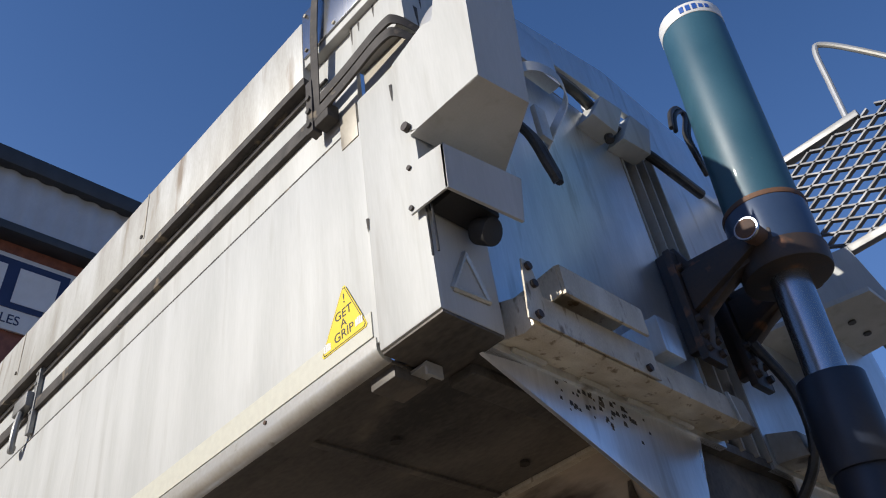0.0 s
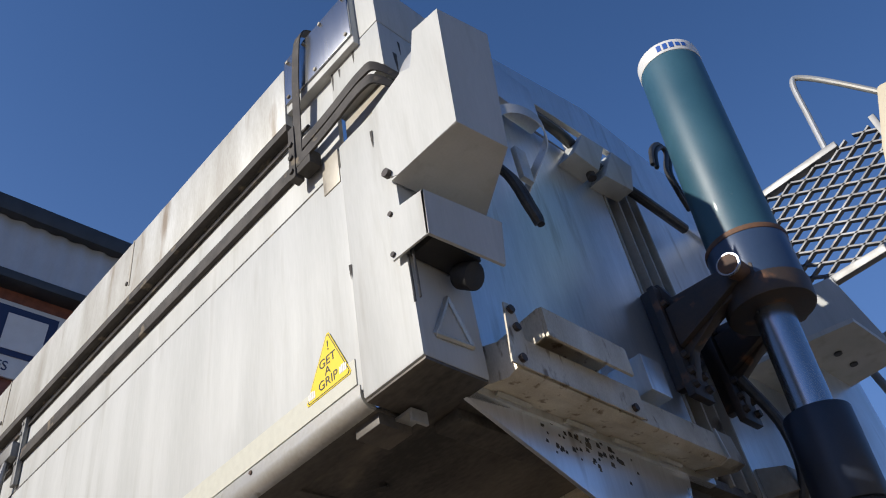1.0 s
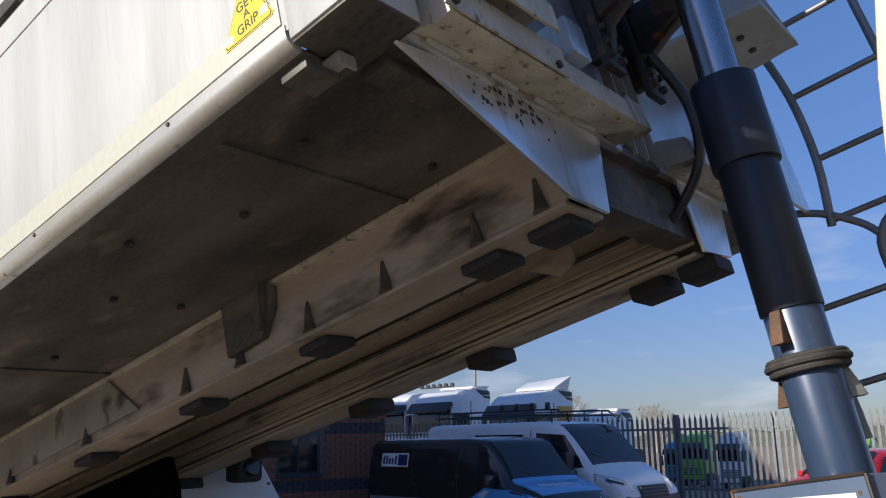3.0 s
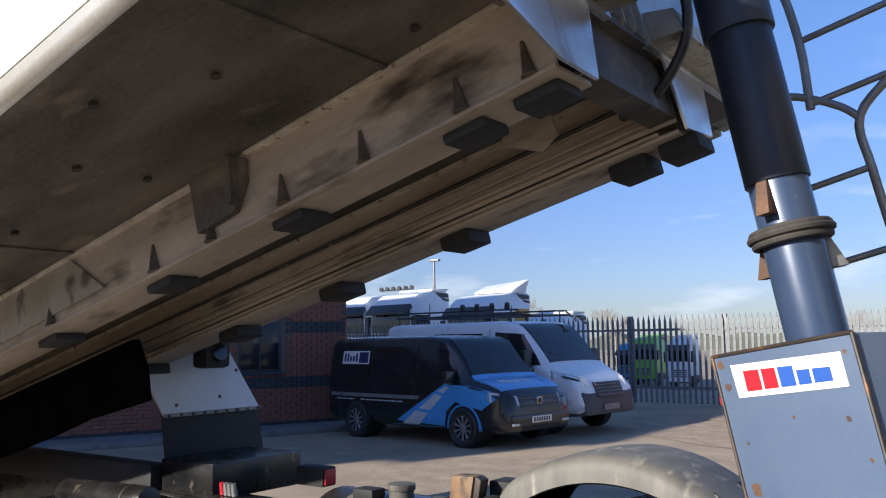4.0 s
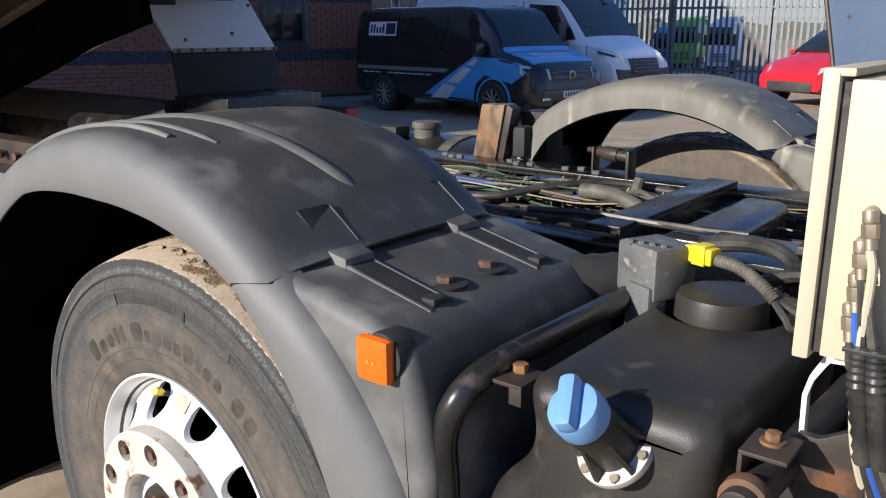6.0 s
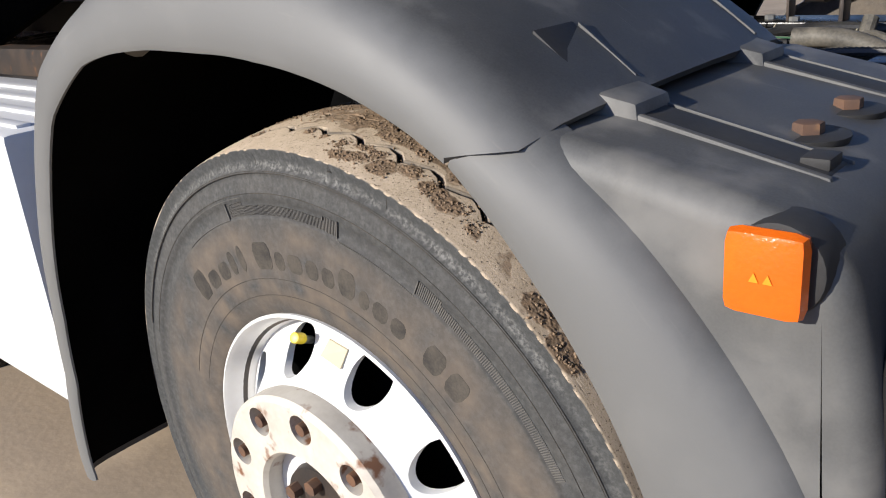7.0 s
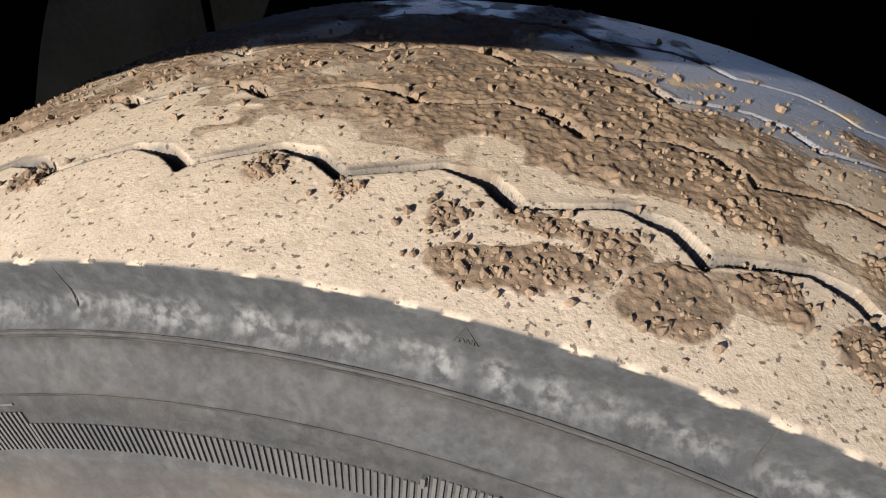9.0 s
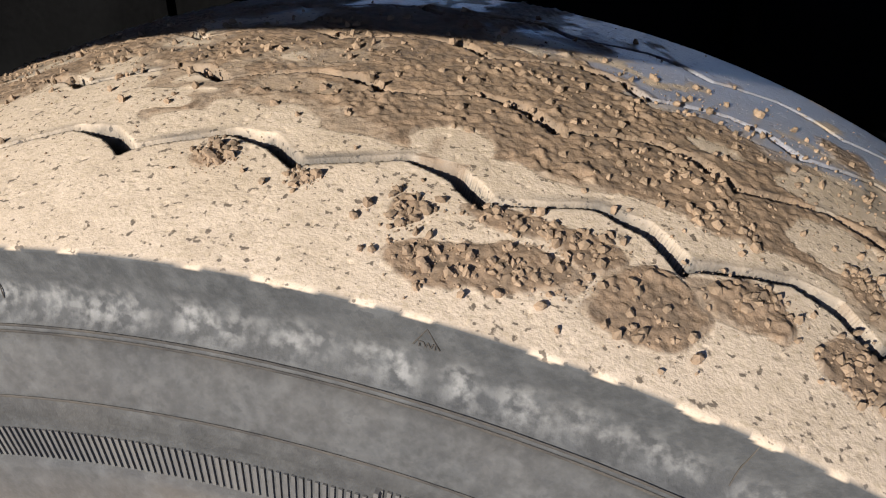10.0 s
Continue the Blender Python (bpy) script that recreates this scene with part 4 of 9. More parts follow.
cyl = thing("hoist_cylinder", "long telescopic hydraulic hoist cylinder in teal and navy paint", "hydraulic cylinder")
part("upper_tube", add_cyl(B(), on_axis(3.52), on_axis(4.435), 0.126, seg=64, bevel=0.004), TEAL, cyl, "teal painted tube")
part("top_band", add_cyl(B(), on_axis(4.435), on_axis(4.498), 0.1275, seg=64, bevel=0.006), STICKW, cyl, "white band with a blue mark")
capb = B()
for i in range(5):
    a = radians(-14 + i * 11.5)
    x_ax = Vector((1.26, -2.4, 0.0))
    x_ax = (x_ax - AXD * x_ax.dot(AXD)).normalized()
    n = math.cos(a) * x_ax + math.sin(a) * AXD.cross(x_ax)
    c = on_axis(4.465) + n * 0.1275
    tdir = AXD.cross(n).normalized()
    w, h = 0.0085, 0.016 if i in (0, 1, 2) else 0.011
    add_hex(capb, [c + tdir * sx * w + AXD * sz * h + n * dn for dn in (0, 0.0015) for sx, sz in ((-1, -1), (1, -1), (1, 1), (-1, 1))])
part("maker_mark", capb, BLUE, cyl)
part("collar", add_cyl(B(), on_axis(3.34), on_axis(3.53), 0.138, seg=56, bevel=0.012), CYLBLUE, cyl, "steel trunnion collar with rusty rim")
part("collar_rim", add_cyl(B(), on_axis(3.505), on_axis(3.525), 0.1405, seg=56, bevel=0.003), RUST, cyl)
part("collar_skirt", add_cyl(B(), on_axis(3.26), on_axis(3.34), 0.142, 0.146, seg=48, bevel=0.01), DARKSTEEL, cyl)
part("rod", add_cyl(B(), on_axis(2.86), on_axis(3.30), 0.062, seg=48), CHROME, cyl, "oily chrome ram section")
part("rod_sleeve", add_cyl(B(), on_axis(2.62), on_axis(2.90), 0.1, seg=48, bevel=0.006), CYLDARK, cyl)
part("lower_tube", add_cyl(B(), on_axis(2.18), on_axis(2.64), 0.088, seg=48, bevel=0.004), CYLDARK, cyl)
part("base_tube", add_cyl(B(), on_axis(1.35), on_axis(2.185), 0.0805, seg=48, bevel=0.003), CYLBLUE, cyl, "blue painted base tube")
ring = B()
cr = on_axis(2.03)
t1 = Vector((0, 1, 0))
t2 = AXD.cross(t1).normalized()
for k, (r, off) in enumerate(((0.098, 0.0), (0.100, 0.016), (0.097, -0.014), (0.106, 0.004))):
    add_tube(ring, [cr + AXD * off + r * (math.cos(a) * t1 + math.sin(a) * t2) for a in [2 * math.pi * i / 24 for i in range(25)]], 0.011, 8, 2)
part("wrapped_ring", ring, STRAP, cyl, "grimy wrapped ring")
for a, z in ((-75, 2.13), (20, 1.98), (150, 1.97)):
    n = (math.cos(radians(a)) * t2 + math.sin(radians(a)) * t1)
    td = AXD.cross(n).normalized()
    c = on_axis(z) + n * 0.078
    lug = B()
    add_hex(lug, [c - td * 0.02 - AXD * 0.045, c + td * 0.02 - AXD * 0.045, c + td * 0.02 - AXD * 0.045 + n * 0.045, c - td * 0.02 - AXD * 0.045 + n * 0.045,
                  c - td * 0.016 + AXD * 0.05, c + td * 0.016 + AXD * 0.05, c + td * 0.016 + AXD * 0.05 + n * 0.012, c - td * 0.016 + AXD * 0.05 + n * 0.012], 0.003)
    part("lug", lug, RUST if a != 150 else GALV, cyl)

# ---- oil tank behind the cab ----
tank = thing("oil_tank", "slanting blue steel oil tank with rust chips and a sign", "oil tank")
TL, TR, BR, BL = Vector((-1.09, 2.989, 1.707)), Vector((-0.726, 2.79, 1.765)), Vector((-0.637, 2.741, 1.10)), Vector((-0.955, 2.915, 1.08))
BR, BL = Vector((-0.637, 2.741, 1.348)), Vector((-0.997, 2.938, 1.326))
down = 0.55
BR2, BL2 = TR + (BR - TR) * (1 + down), TL + (BL - TL) * (1 + down)
back = Vector((0.30, 0.55, 0.0))
part("shell", add_hex(B(), [TL, TR, BR2, BL2, TL + back * 0.5, TR + back, BR2 + back, BL2 + back * 0.5], 0.006), STEELBLUE, tank)
NORM = (TR - TL).cross(BL - TL).normalized()
if NORM.y > 0:
    NORM = -NORM
lipm = B()
for a, b in ((TL, TR), (TR, BR2), (BL2, TL)):
    add_cyl(lipm, a, b, 0.005, seg=8)
part("folded_rim", lipm, DARKSTEEL, tank)


def on_tank(s, t, off=0.001):
    """s across the face, t down it."""
    a, b = TL + (BL - TL) * t, TR + (BR - TR) * t
    return a + (b - a) * s + NORM * off


def face_patch(quads, off, thick=0.001):
    bm = B()
    for q in quads:
        add_hex(bm, [on_tank(s, t, off) for s, t in q] + [on_tank(s, t, off + thick) for s, t in q])
    return bm


part("sign_plate", face_patch([[(0.13, 0.07), (0.905, 0.085), (0.905, 0.262), (0.14, 0.275)]], 0.0008), STICKW, tank, "white sign plate")
part("sign_shape", face_patch([[(0.22, 0.115), (0.335, 0.117), (0.335, 0.237), (0.22, 0.24)], [(0.355, 0.118), (0.455, 0.12), (0.455, 0.234), (0.355, 0.236)]], 0.0018), RED, tank, "red block on the sign")
part("sign_shape", face_patch([[(0.475, 0.12), (0.58, 0.122), (0.58, 0.232), (0.475, 0.234)], [(0.60, 0.15), (0.685, 0.152), (0.685, 0.229), (0.60, 0.231)], [(0.705, 0.152), (0.82, 0.154), (0.82, 0.226), (0.705, 0.228)]], 0.0018), BLUE, tank, "blue block on the sign")
for s, t, r in ((0.1, 0.82, 0.045), (0.07, 0.2, 0.03), (0.85, 0.42, 0.018), (0.92, 0.62, 0.016), (0.05, 0.06, 0.03), (0.12, 0.55, 0.012), (0.93, 0.09, 0.015), (0.5, 0.4, 0.012)):
    rs = random.Random(int(s * 100 + t * 1000))
    bm = B()
    ringv = [on_tank(s + r * rs.uniform(0.6, 1.1) * math.cos(a), t + r * rs.uniform(0.6, 1.1) * math.sin(a), 0.0009) for a in [2 * math.pi * i / 11 for i in range(11)]]
    bm.faces.new([bm.verts.new(p) for p in ringv])
    part("rust_chip", bm, RUST, tank)
fc = TR + back * 0.55 + Vector((0.0, 0.0, 0.0)) - Vector((0.0, 0.0, 0))
fcb = B()
add_cyl(fcb, fc + Vector((-0.0, 0.0, -0.005)), fc + Vector((0, 0, 0.02)), 0.052, seg=28, bevel=0.004)
add_cyl(fcb, fc + Vector((-0.0, 0.0, 0.02)), fc + Vector((0, 0, 0.07)), 0.046, 0.042, 28, 0.01)
part("filler_cap", fcb, RUBBER, tank, "black ribbed filler cap")
pipe = B()
po = on_tank(0.42, 1.0, 0.0)
add_cyl(pipe, po, po + NORM * 0.05, 0.03, seg=20, bevel=0.003)
add_cyl(pipe, po + NORM * 0.05, po + NORM * 0.08, 0.038, seg=20, bevel=0.006)
add_cyl(pipe, po + NORM * 0.08, po + NORM * 0.13 + Vector((0.0, 0, -0.05)), 0.032, 0.028, 20)
part("outlet_pipe", pipe, STRAP, tank, "dirty outlet union")
part("union_nut", add_cyl(B(), po + NORM * 0.018, po + NORM * 0.046, 0.037, 0.036, 20, 0.004), HUBWHITE, tank, "flaking pale union nut")

# ---- cream control box ----
cbox = thing("control_box", "cream enamelled steel control box with cable connectors", "control box", Matrix.Translation((0.0, 0.0, 0.004)))
part("case", add_box(B(), -0.789, -0.655, 2.1, 2.36, 1.107, 1.425, 0.003), CREAM, cbox)
part("gasket", add_box(B(), -0.799, -0.788, 2.103, 2.357, 1.11, 1.422, 0.001), STRAP, cbox, "dark dirty gasket")
lid = B()
add_box(lid, -0.818, -0.799, 2.092, 2.366, 1.102, 1.432, 0.004)
add_box(lid, -0.8175, -0.784, 2.094, 2.366, 1.4275, 1.437, 0.003)
part("lid", lid, CREAM, cbox)
# bent plate on the side that carries the box
plate_l = B()
add_prism(plate_l, [(-0.6545, 1.428), (-0.649, 1.428), (-0.649, 1.349), (-0.645, 1.340), (-0.636, 1.336), (-0.50, 1.336), (-0.50, 1.330), (-0.638, 1.330), (-0.650, 1.336), (-0.6545, 1.347)], "y", 2.097, 2.362)
part("side_bracket", plate_l, material("dull_plate", (0.30, 0.295, 0.28), (0.22, 0.215, 0.20), 0.6, 0.1, 14, 160, 0.1, (1, 1, 1), (0.06, 0.045, 0.035), 0.62, 30), cbox, "bent pale steel mounting plate")
for y, z in ((2.13, 1.13), (2.15, 1.40)):
    part("fixing_bolt", add_cyl(B(), (-0.656, y, z), (-0.636, y, z), 0.007, seg=8), RUST, cbox)
for k, (x, z) in enumerate(((-0.752, 1.262), (-0.757, 1.228), (-0.758, 1.19), (-0.760, 1.155))):
    con = B()
    add_cyl(con, (x, 2.087, z + 0.026), (x + 0.002, 2.085, z + 0.012), 0.0085, seg=14, bevel=0.002)
    add_cyl(con, (x + 0.002, 2.085, z + 0.012), (x + 0.004, 2.083, z - 0.004), 0.0098, 0.0092, 6, 0.0015)
    add_cyl(con, (x + 0.004, 2.083, z - 0.004), (x + 0.006, 2.081, z - 0.016), 0.007, seg=12)
    add_cyl(con, (x, 2.087, z + 0.020), (x, 2.1, z + 0.022), 0.008, seg=12)
    part("cable_gland", con, BRASS, cbox, "tarnished metal cable gland")
for k, (x, z, mt) in enumerate(((-0.746, 1.246, CREAM), (-0.751, 1.212, CABLE), (-0.752, 1.174, BLUE), (-0.754, 1.139, CABLE), (-0.745, 1.21, CABLE_DUST))):
    part("loom_cable", add_tube(B(), [(x, 2.08, z), (x + 0.006, 2.074, z - 0.03), (-0.742 + k * 0.004, 2.072, 1.12), (-0.735 + k * 0.006, 2.075, 1.02), (-0.71 + 0.01 * k, 2.12, 0.9)], 0.005, 8), mt, cbox)
for x in (-0.742, -0.724):
    part("cable_sleeve", add_tube(B(), [(x, 2.070, 1.14), (x + 0.005, 2.068, 1.09), (x + 0.018, 2.08, 1.0)], 0.0105, 10, 12, 0.2), CABLE, cbox, "black corrugated sleeve")
part("cable_tie", add_box(B(), -0.757, -0.69, 2.058, 2.064, 1.134, 1.139, 0.001), CABLE, cbox)
part("mount_bracket", add_prism(B(), [(-0.655, 1.104), (-0.655, 1.098), (-0.782, 1.090), (-0.798, 1.062), (-0.803, 1.042), (-0.801, 0.955), (-0.807, 0.955), (-0.809, 1.042), (-0.803, 1.068), (-0.789, 1.097)], "y", 2.13, 2.146, 0.0), WHITE, cbox, "white bent steel bracket")

# ---- cab parts behind the driver ----
cab = thing("truck_cab", "cream painted cab corner and side fairing", "truck cab")
# stops short out of view, so the sun reaches the rear wall
fair = B()
add_prism(fair, [(-0.498, 1.98), (-0.485, 2.35), (-0.44, 2.9), (-0.42, 3.02), (0.0, 3.02), (0.0, 0.9), (-0.1, 0.9), (-0.1, 1.98)], "y", 2.1, 2.16, 0.008)
part("side_fairing", fair, CREAM, cab)
fr = B()
add_prism(fr, [(-0.46, 2.0), (-0.45, 2.35), (-0.40, 2.9), (-0.385, 2.9), (-0.43, 2.35), (-0.445, 2.0)], "y", 2.085, 2.1, 0.003)
part("fairing_rib", fr, CREAM, cab)
# unseen wall, kept cream to bounce sunlight onto the bulkhead
part("rear_wall", add_box(B(), 0.25, 0.3, 2.16, 4.5, 0.95, 3.3, 0.02), CREAM, cab)
part("roof", add_box(B(), 0.25, 2.2, 2.1, 4.5, 3.28, 3.34, 0.02), CREAM, cab)
part("front_wall", add_box(B(), 2.15, 2.2, 2.1, 4.5, 0.6, 3.3, 0.02), CREAM, cab)
part("near_wall", add_box(B(), 0.9, 2.2, 2.1, 2.16, 0.6, 3.3, 0.01), CREAM, cab)
snork = B()
add_cyl(snork, (-0.385, 2.16, 3.0), (-0.365, 2.16, 3.14), 0.032, 0.028, 20, 0.006)
part("intake_stub", snork, CREAM, cab)
part("side_plate", add_hex(B(), [(-0.66, 2.42, 1.27), (-0.3, 2.2, 1.27), (-0.3, 2.6, 1.27), (-0.6, 2.7, 1.27), (-0.66, 2.42, 1.29), (-0.3, 2.2, 1.29), (-0.3, 2.6, 1.29), (-0.6, 2.7, 1.29)], 0.003), STEELBLUE, cab)

# ---- chassis ----
chs = thing("truck_chassis", "black painted ladder chassis with dirt, cables and rust", "truck chassis")
for y, s in ((2.86, 1), (3.72, -1)):
    sec = [(y, 0.98), (y + 0.08 * s, 0.98), (y + 0.08 * s, 0.97), (y + 0.01 * s, 0.97), (y + 0.01 * s, 0.71), (y + 0.08 * s, 0.71), (y + 0.08 * s, 0.70), (y, 0.70)]
    part("frame_rail", add_prism(B(), sec, "x", -8.2, 1.5, 0.0), BLACKPAINT, chs)
for x in (-0.95, -1.55, -2.6, -3.6, -4.9, -6.4):
    part("cross_member", add_prism(B(), [(x - 0.09, 0.93), (x + 0.09, 0.93), (x + 0.09, 0.92), (x + 0.02, 0.91), (x + 0.02, 0.76), (x - 0.02, 0.76), (x - 0.02, 0.91), (x - 0.09, 0.92)], "y", 2.87, 3.71, 0.003), BLACKPAINT, chs)
# raised plates and sub-frame pieces near the tank
part("cross_bar", add_prism(B(), [(-1.515, 2.87), (-1.425, 2.87), (-1.425, 3.66), (-1.515, 3.66)], "z", 1.016, 1.028, 0.003), BLACKPAINT, chs, "oily black flat cross bar")
part("bar_lip", add_prism(B(), [(-1.433, 2.87), (-1.425, 2.87), (-1.425, 3.66), (-1.433, 3.66)], "z", 0.90, 1.018, 0.002), BLACKPAINT, chs)
part("inner_channel", add_prism(B(), [(-2.35, 3.02), (-1.52, 2.99), (-1.52, 3.015), (-2.35, 3.045)], "z", 0.985, 0.997, 0.002), CABLE_DUST, chs, "dusty thin steel strip")
part("box_beam", add_pillow(B(), fillet([(-1.36, 0.86), (-1.36, 1.015), (-1.215, 1.015), (-1.215, 0.86)], 0.04), 2.92, 3.49, 0.012), BLACKPAINT, chs, "round-cornered oily box beam")
for y in (3.38, 3.43, 3.30):
    part("rust_spot", add_cyl(B(), (-1.2155, y, 0.96), (-1.213, y, 0.96), 0.011, seg=9), RUST, chs)
box_part("mount_plate", chs, BLACKPAINT, -1.215, -0.78, 2.72, 2.95, 1.012, 1.036, 0.004, "oily black plate on rusty blocks")
for x in (-1.1, -0.95, -0.82):
    box_part("mount_block", chs, RUST, x - 0.045, x + 0.045, 2.74, 2.9, 0.93, 1.012, 0.006)
box_part("rust_block", chs, RUST, -0.98, -0.80, 2.84, 2.98, 1.036, 1.16, 0.01)
box_part("spacer_block", chs, DARKSTEEL, -1.0, -0.82, 2.76, 2.84, 1.036, 1.075, 0.006)
for x in (-2.05, -2.0, -1.92, -2.3, -2.25, -2.2, -2.6, -2.55, -2.52):
    part("frame_bolt", add_cyl(B(), (x, 3.70 + 0.02 * math.sin(x * 40), 0.98), (x, 3.70 + 0.02 * math.sin(x * 40), 1.005), 0.014, seg=6), GALV, chs)
part("inner_rail_lip", add_box(B(), -4.2, -0.9, 3.64, 3.80, 0.982, 0.994, 0.003), BLACKPAINT, chs)
part("near_rail_lip", add_box(B(), -4.6, -1.0, 2.84, 2.94, 0.982, 0.992, 0.003), BLACKPAINT, chs)
# stop post of ochre steel
post_s = thing("body_stop", "ochre painted steel stop post with rust, on the frame", "stop post")
part("post", add_hex(B(), [(-2.507, 3.76, 0.99), (-2.40, 3.76, 0.99), (-2.40, 3.84, 0.99), (-2.507, 3.84, 0.99), (-2.467, 3.76, 1.197), (-2.36, 3.76, 1.20), (-2.36, 3.84, 1.20), (-2.467, 3.84, 1.197)], 0.006), TANSTEEL, post_s)
part("side_face", add_prism(B(), [(-2.398, 0.99), (-2.37, 0.99), (-2.33, 1.185), (-2.358, 1.20)], "y", 3.77, 3.83, 0.004), DARKSTEEL, post_s)
part("rubber_buffer", add_box(B(), -2.34, -2.28, 3.78, 3.86, 1.0, 1.12, 0.02), RUBBER, post_s)
# pipes, looms and small cables between the rails
rng = random.Random(11)
loom_m = [CABLE, CABLE, CABLE_DUST, CABLE, CABLE_DUST, BLACKPAINT]
for i in range(16):
    y0 = 3.36 + 0.019 * i + rng.uniform(-0.01, 0.01)
    z0 = 0.92 + rng.uniform(-0.03, 0.03)
    x, pts = -4.4, []
    while x < -1.0:
        pts.append((x, y0 + rng.uniform(-0.025, 0.025), z0 + rng.uniform(-0.02, 0.03)))
        x += rng.uniform(0.25, 0.4)
    part("cable_run", add_tube(B(), pts, rng.choice((0.005, 0.006, 0.008, 0.010)), 7, 4), loom_m[i % 6] if i not in (4, 9) else (material("cable_blue", (0.03, 0.045, 0.10), (0.03, 0.04, 0.08), 0.5) if i == 4 else material("cable_green", (0.03, 0.09, 0.05), (0.025, 0.07, 0.04), 0.5)), chs)
for i in range(9):
    x0 = -2.4 + 0.11 * i
    part("cable_loop", add_tube(B(), [(x0, 3.42, 0.93), (x0 + 0.05, 3.46 + rng.uniform(0, 0.08), 0.965 + rng.uniform(-0.02, 0.02)), (x0 + 0.13, 3.52, 0.96), (x0 + 0.2 + rng.uniform(0, 0.1), 3.46, 0.94), (x0 + 0.3, 3.40, 0.91)], rng.choice((0.005, 0.007, 0.010)), 8, 5), CABLE if i % 3 else CABLE_DUST, chs)
for x in (-1.93, -1.75, -2.1, -2.35):
    box_part("cable_tie", chs, CABLE, x - 0.004, x + 0.004, 3.40, 3.6, 0.90, 0.975, 0.0)
strand_m = [material("strand_cream", (0.42, 0.38, 0.28), (0.25, 0.22, 0.17), 0.6), CABLE_DUST, material("strand_blue", (0.04, 0.09, 0.32), (0.03, 0.07, 0.24), 0.5), CABLE, material("strand_tan", (0.28, 0.2, 0.11), (0.18, 0.13, 0.08), 0.6), material("strand_green", (0.05, 0.13, 0.07), (0.04, 0.09, 0.05), 0.5)]
for i in range(34):
    y0 = 3.38 + 0.008 * i + rng.uniform(-0.01, 0.01)
    z0 = 0.945 + rng.uniform(-0.015, 0.03)
    x, pts = -3.2 + rng.uniform(0, 0.8), []
    while x < -1.15:
        pts.append((x, y0 + rng.uniform(-0.018, 0.018), z0 + rng.uniform(-0.012, 0.02)))
        x += rng.uniform(0.16, 0.3)
    part("wire_strand", add_tube(B(), pts, rng.choice((0.0025, 0.0035, 0.0045)), 6, 4), strand_m[(i * 5) % 6], chs)
for i in range(14):
    x0, y0 = rng.uniform(-2.3, -1.5), rng.uniform(3.4, 3.6)
    part("wire_tie", add_tube(B(), [(x0, y0, 0.965), (x0 + 0.01, y0 + 0.03, 0.995), (x0 - 0.01, y0 + 0.06, 0.965)], 0.0022, 6, 4), strand_m[i % 2 * 3], chs)
for i in range(10):
    x0, y0 = rng.uniform(-2.2, -1.3), rng.uniform(3.05, 3.2)
    box_part("dirt_clod", chs, RUST if i % 2 else STRAP, x0 - 0.03, x0 + 0.03, y0 - 0.02, y0 + 0.02, 0.93, 0.965, 0.008)
part("air_pipe", add_tube(B(), [(-1.70, 3.46, 0.90), (-1.695, 3.50, 0.96), (-1.69, 3.535, 1.02)], 0.018, 10), CABLE_DUST, chs)
part("air_pipe", add_tube(B(), [(-1.82, 3.40, 0.99), (-1.72, 3.40, 0.99), (-1.62, 3.39, 0.96), (-1.56, 3.38, 0.9)], 0.024, 12), CABLE_DUST, chs)
part("air_hose", add_tube(B(), [(-2.35, 3.26, 0.95), (-2.1, 3.30, 0.955), (-1.95, 3.42, 0.985), (-1.8, 3.55, 0.995), (-1.6, 3.60, 0.98)], 0.013, 10), CABLE, chs, "black air hose across the wiring")
part("plug_block", add_box(B(), -1.86, -1.72, 3.44, 3.50, 0.945, 0.985, 0.008), RUBBER, chs)
for k in range(5):
    part("plug", add_cyl(B(), (-1.95 + 0.02 * k, 3.40 + 0.025 * k, 0.965), (-1.86 + 0.012 * k, 3.42 + 0.02 * k, 0.972), 0.011, 0.010, 10, 0.002), RUBBER, chs)
valve = B()
add_cyl(valve, (-1.93, 3.71, 1.068), (-1.80, 3.68, 1.062), 0.019, seg=18, bevel=0.004)
add_cyl(valve, (-1.90, 3.703, 1.066), (-1.84, 3.69, 1.063), 0.025, seg=18, bevel=0.004)
add_cyl(valve, (-1.975, 3.72, 1.070), (-1.93, 3.71, 1.068), 0.010, seg=10)
add_box(valve, -1.945, -1.937, 3.685, 3.735, 0.99, 1.085, 0.003)
add_box(valve, -1.80, -1.788, 3.65, 3.71, 0.99, 1.085, 0.004)
part("damper", valve, DARKSTEEL, chs)
# flexible conduit and air hose in front of the guard
part("duct", add_tube(B(), [(-1.36, 2.33, 1.02), (-1.27, 2.42, 1.035), (-1.17, 2.52, 1.035), (-1.09, 2.64, 1.01)], 0.047, 16, 8, 0.05), RUBBER, chs)
part("conduit", add_tube(B(), [(-1.75, 2.98, 1.01), (-1.55, 2.96, 1.03), (-1.35, 2.97, 1.025), (-1.15, 2.95, 1.035)], 0.008, 8, 40, 0.18), CABLE, chs)
part("conduit", add_tube(B(), [(-1.7, 2.975, 1.0), (-1.5, 2.985, 1.02), (-1.3, 2.96, 1.03), (-1.1, 2.97, 1.02)], 0.006, 8, 8), CABLE_DUST, chs)
part("hose_elbow", add_tube(B(), [(-1.14, 2.64, 1.08), (-1.04, 2.62, 1.10), (-0.97, 2.60, 1.09), (-0.95, 2.62, 1.03)], 0.016, 10), CABLE, chs)
for i in range(5):
    part("hose", add_tube(B(), [(-1.0 + 0.02 * i, 2.5, 1.06), (-0.9, 2.47 + 0.03 * i, 1.10), (-0.8 + 0.03 * i, 2.46, 1.07), (-0.7, 2.45 + 0.02 * i, 1.0)], 0.012, 8), CABLE, chs)

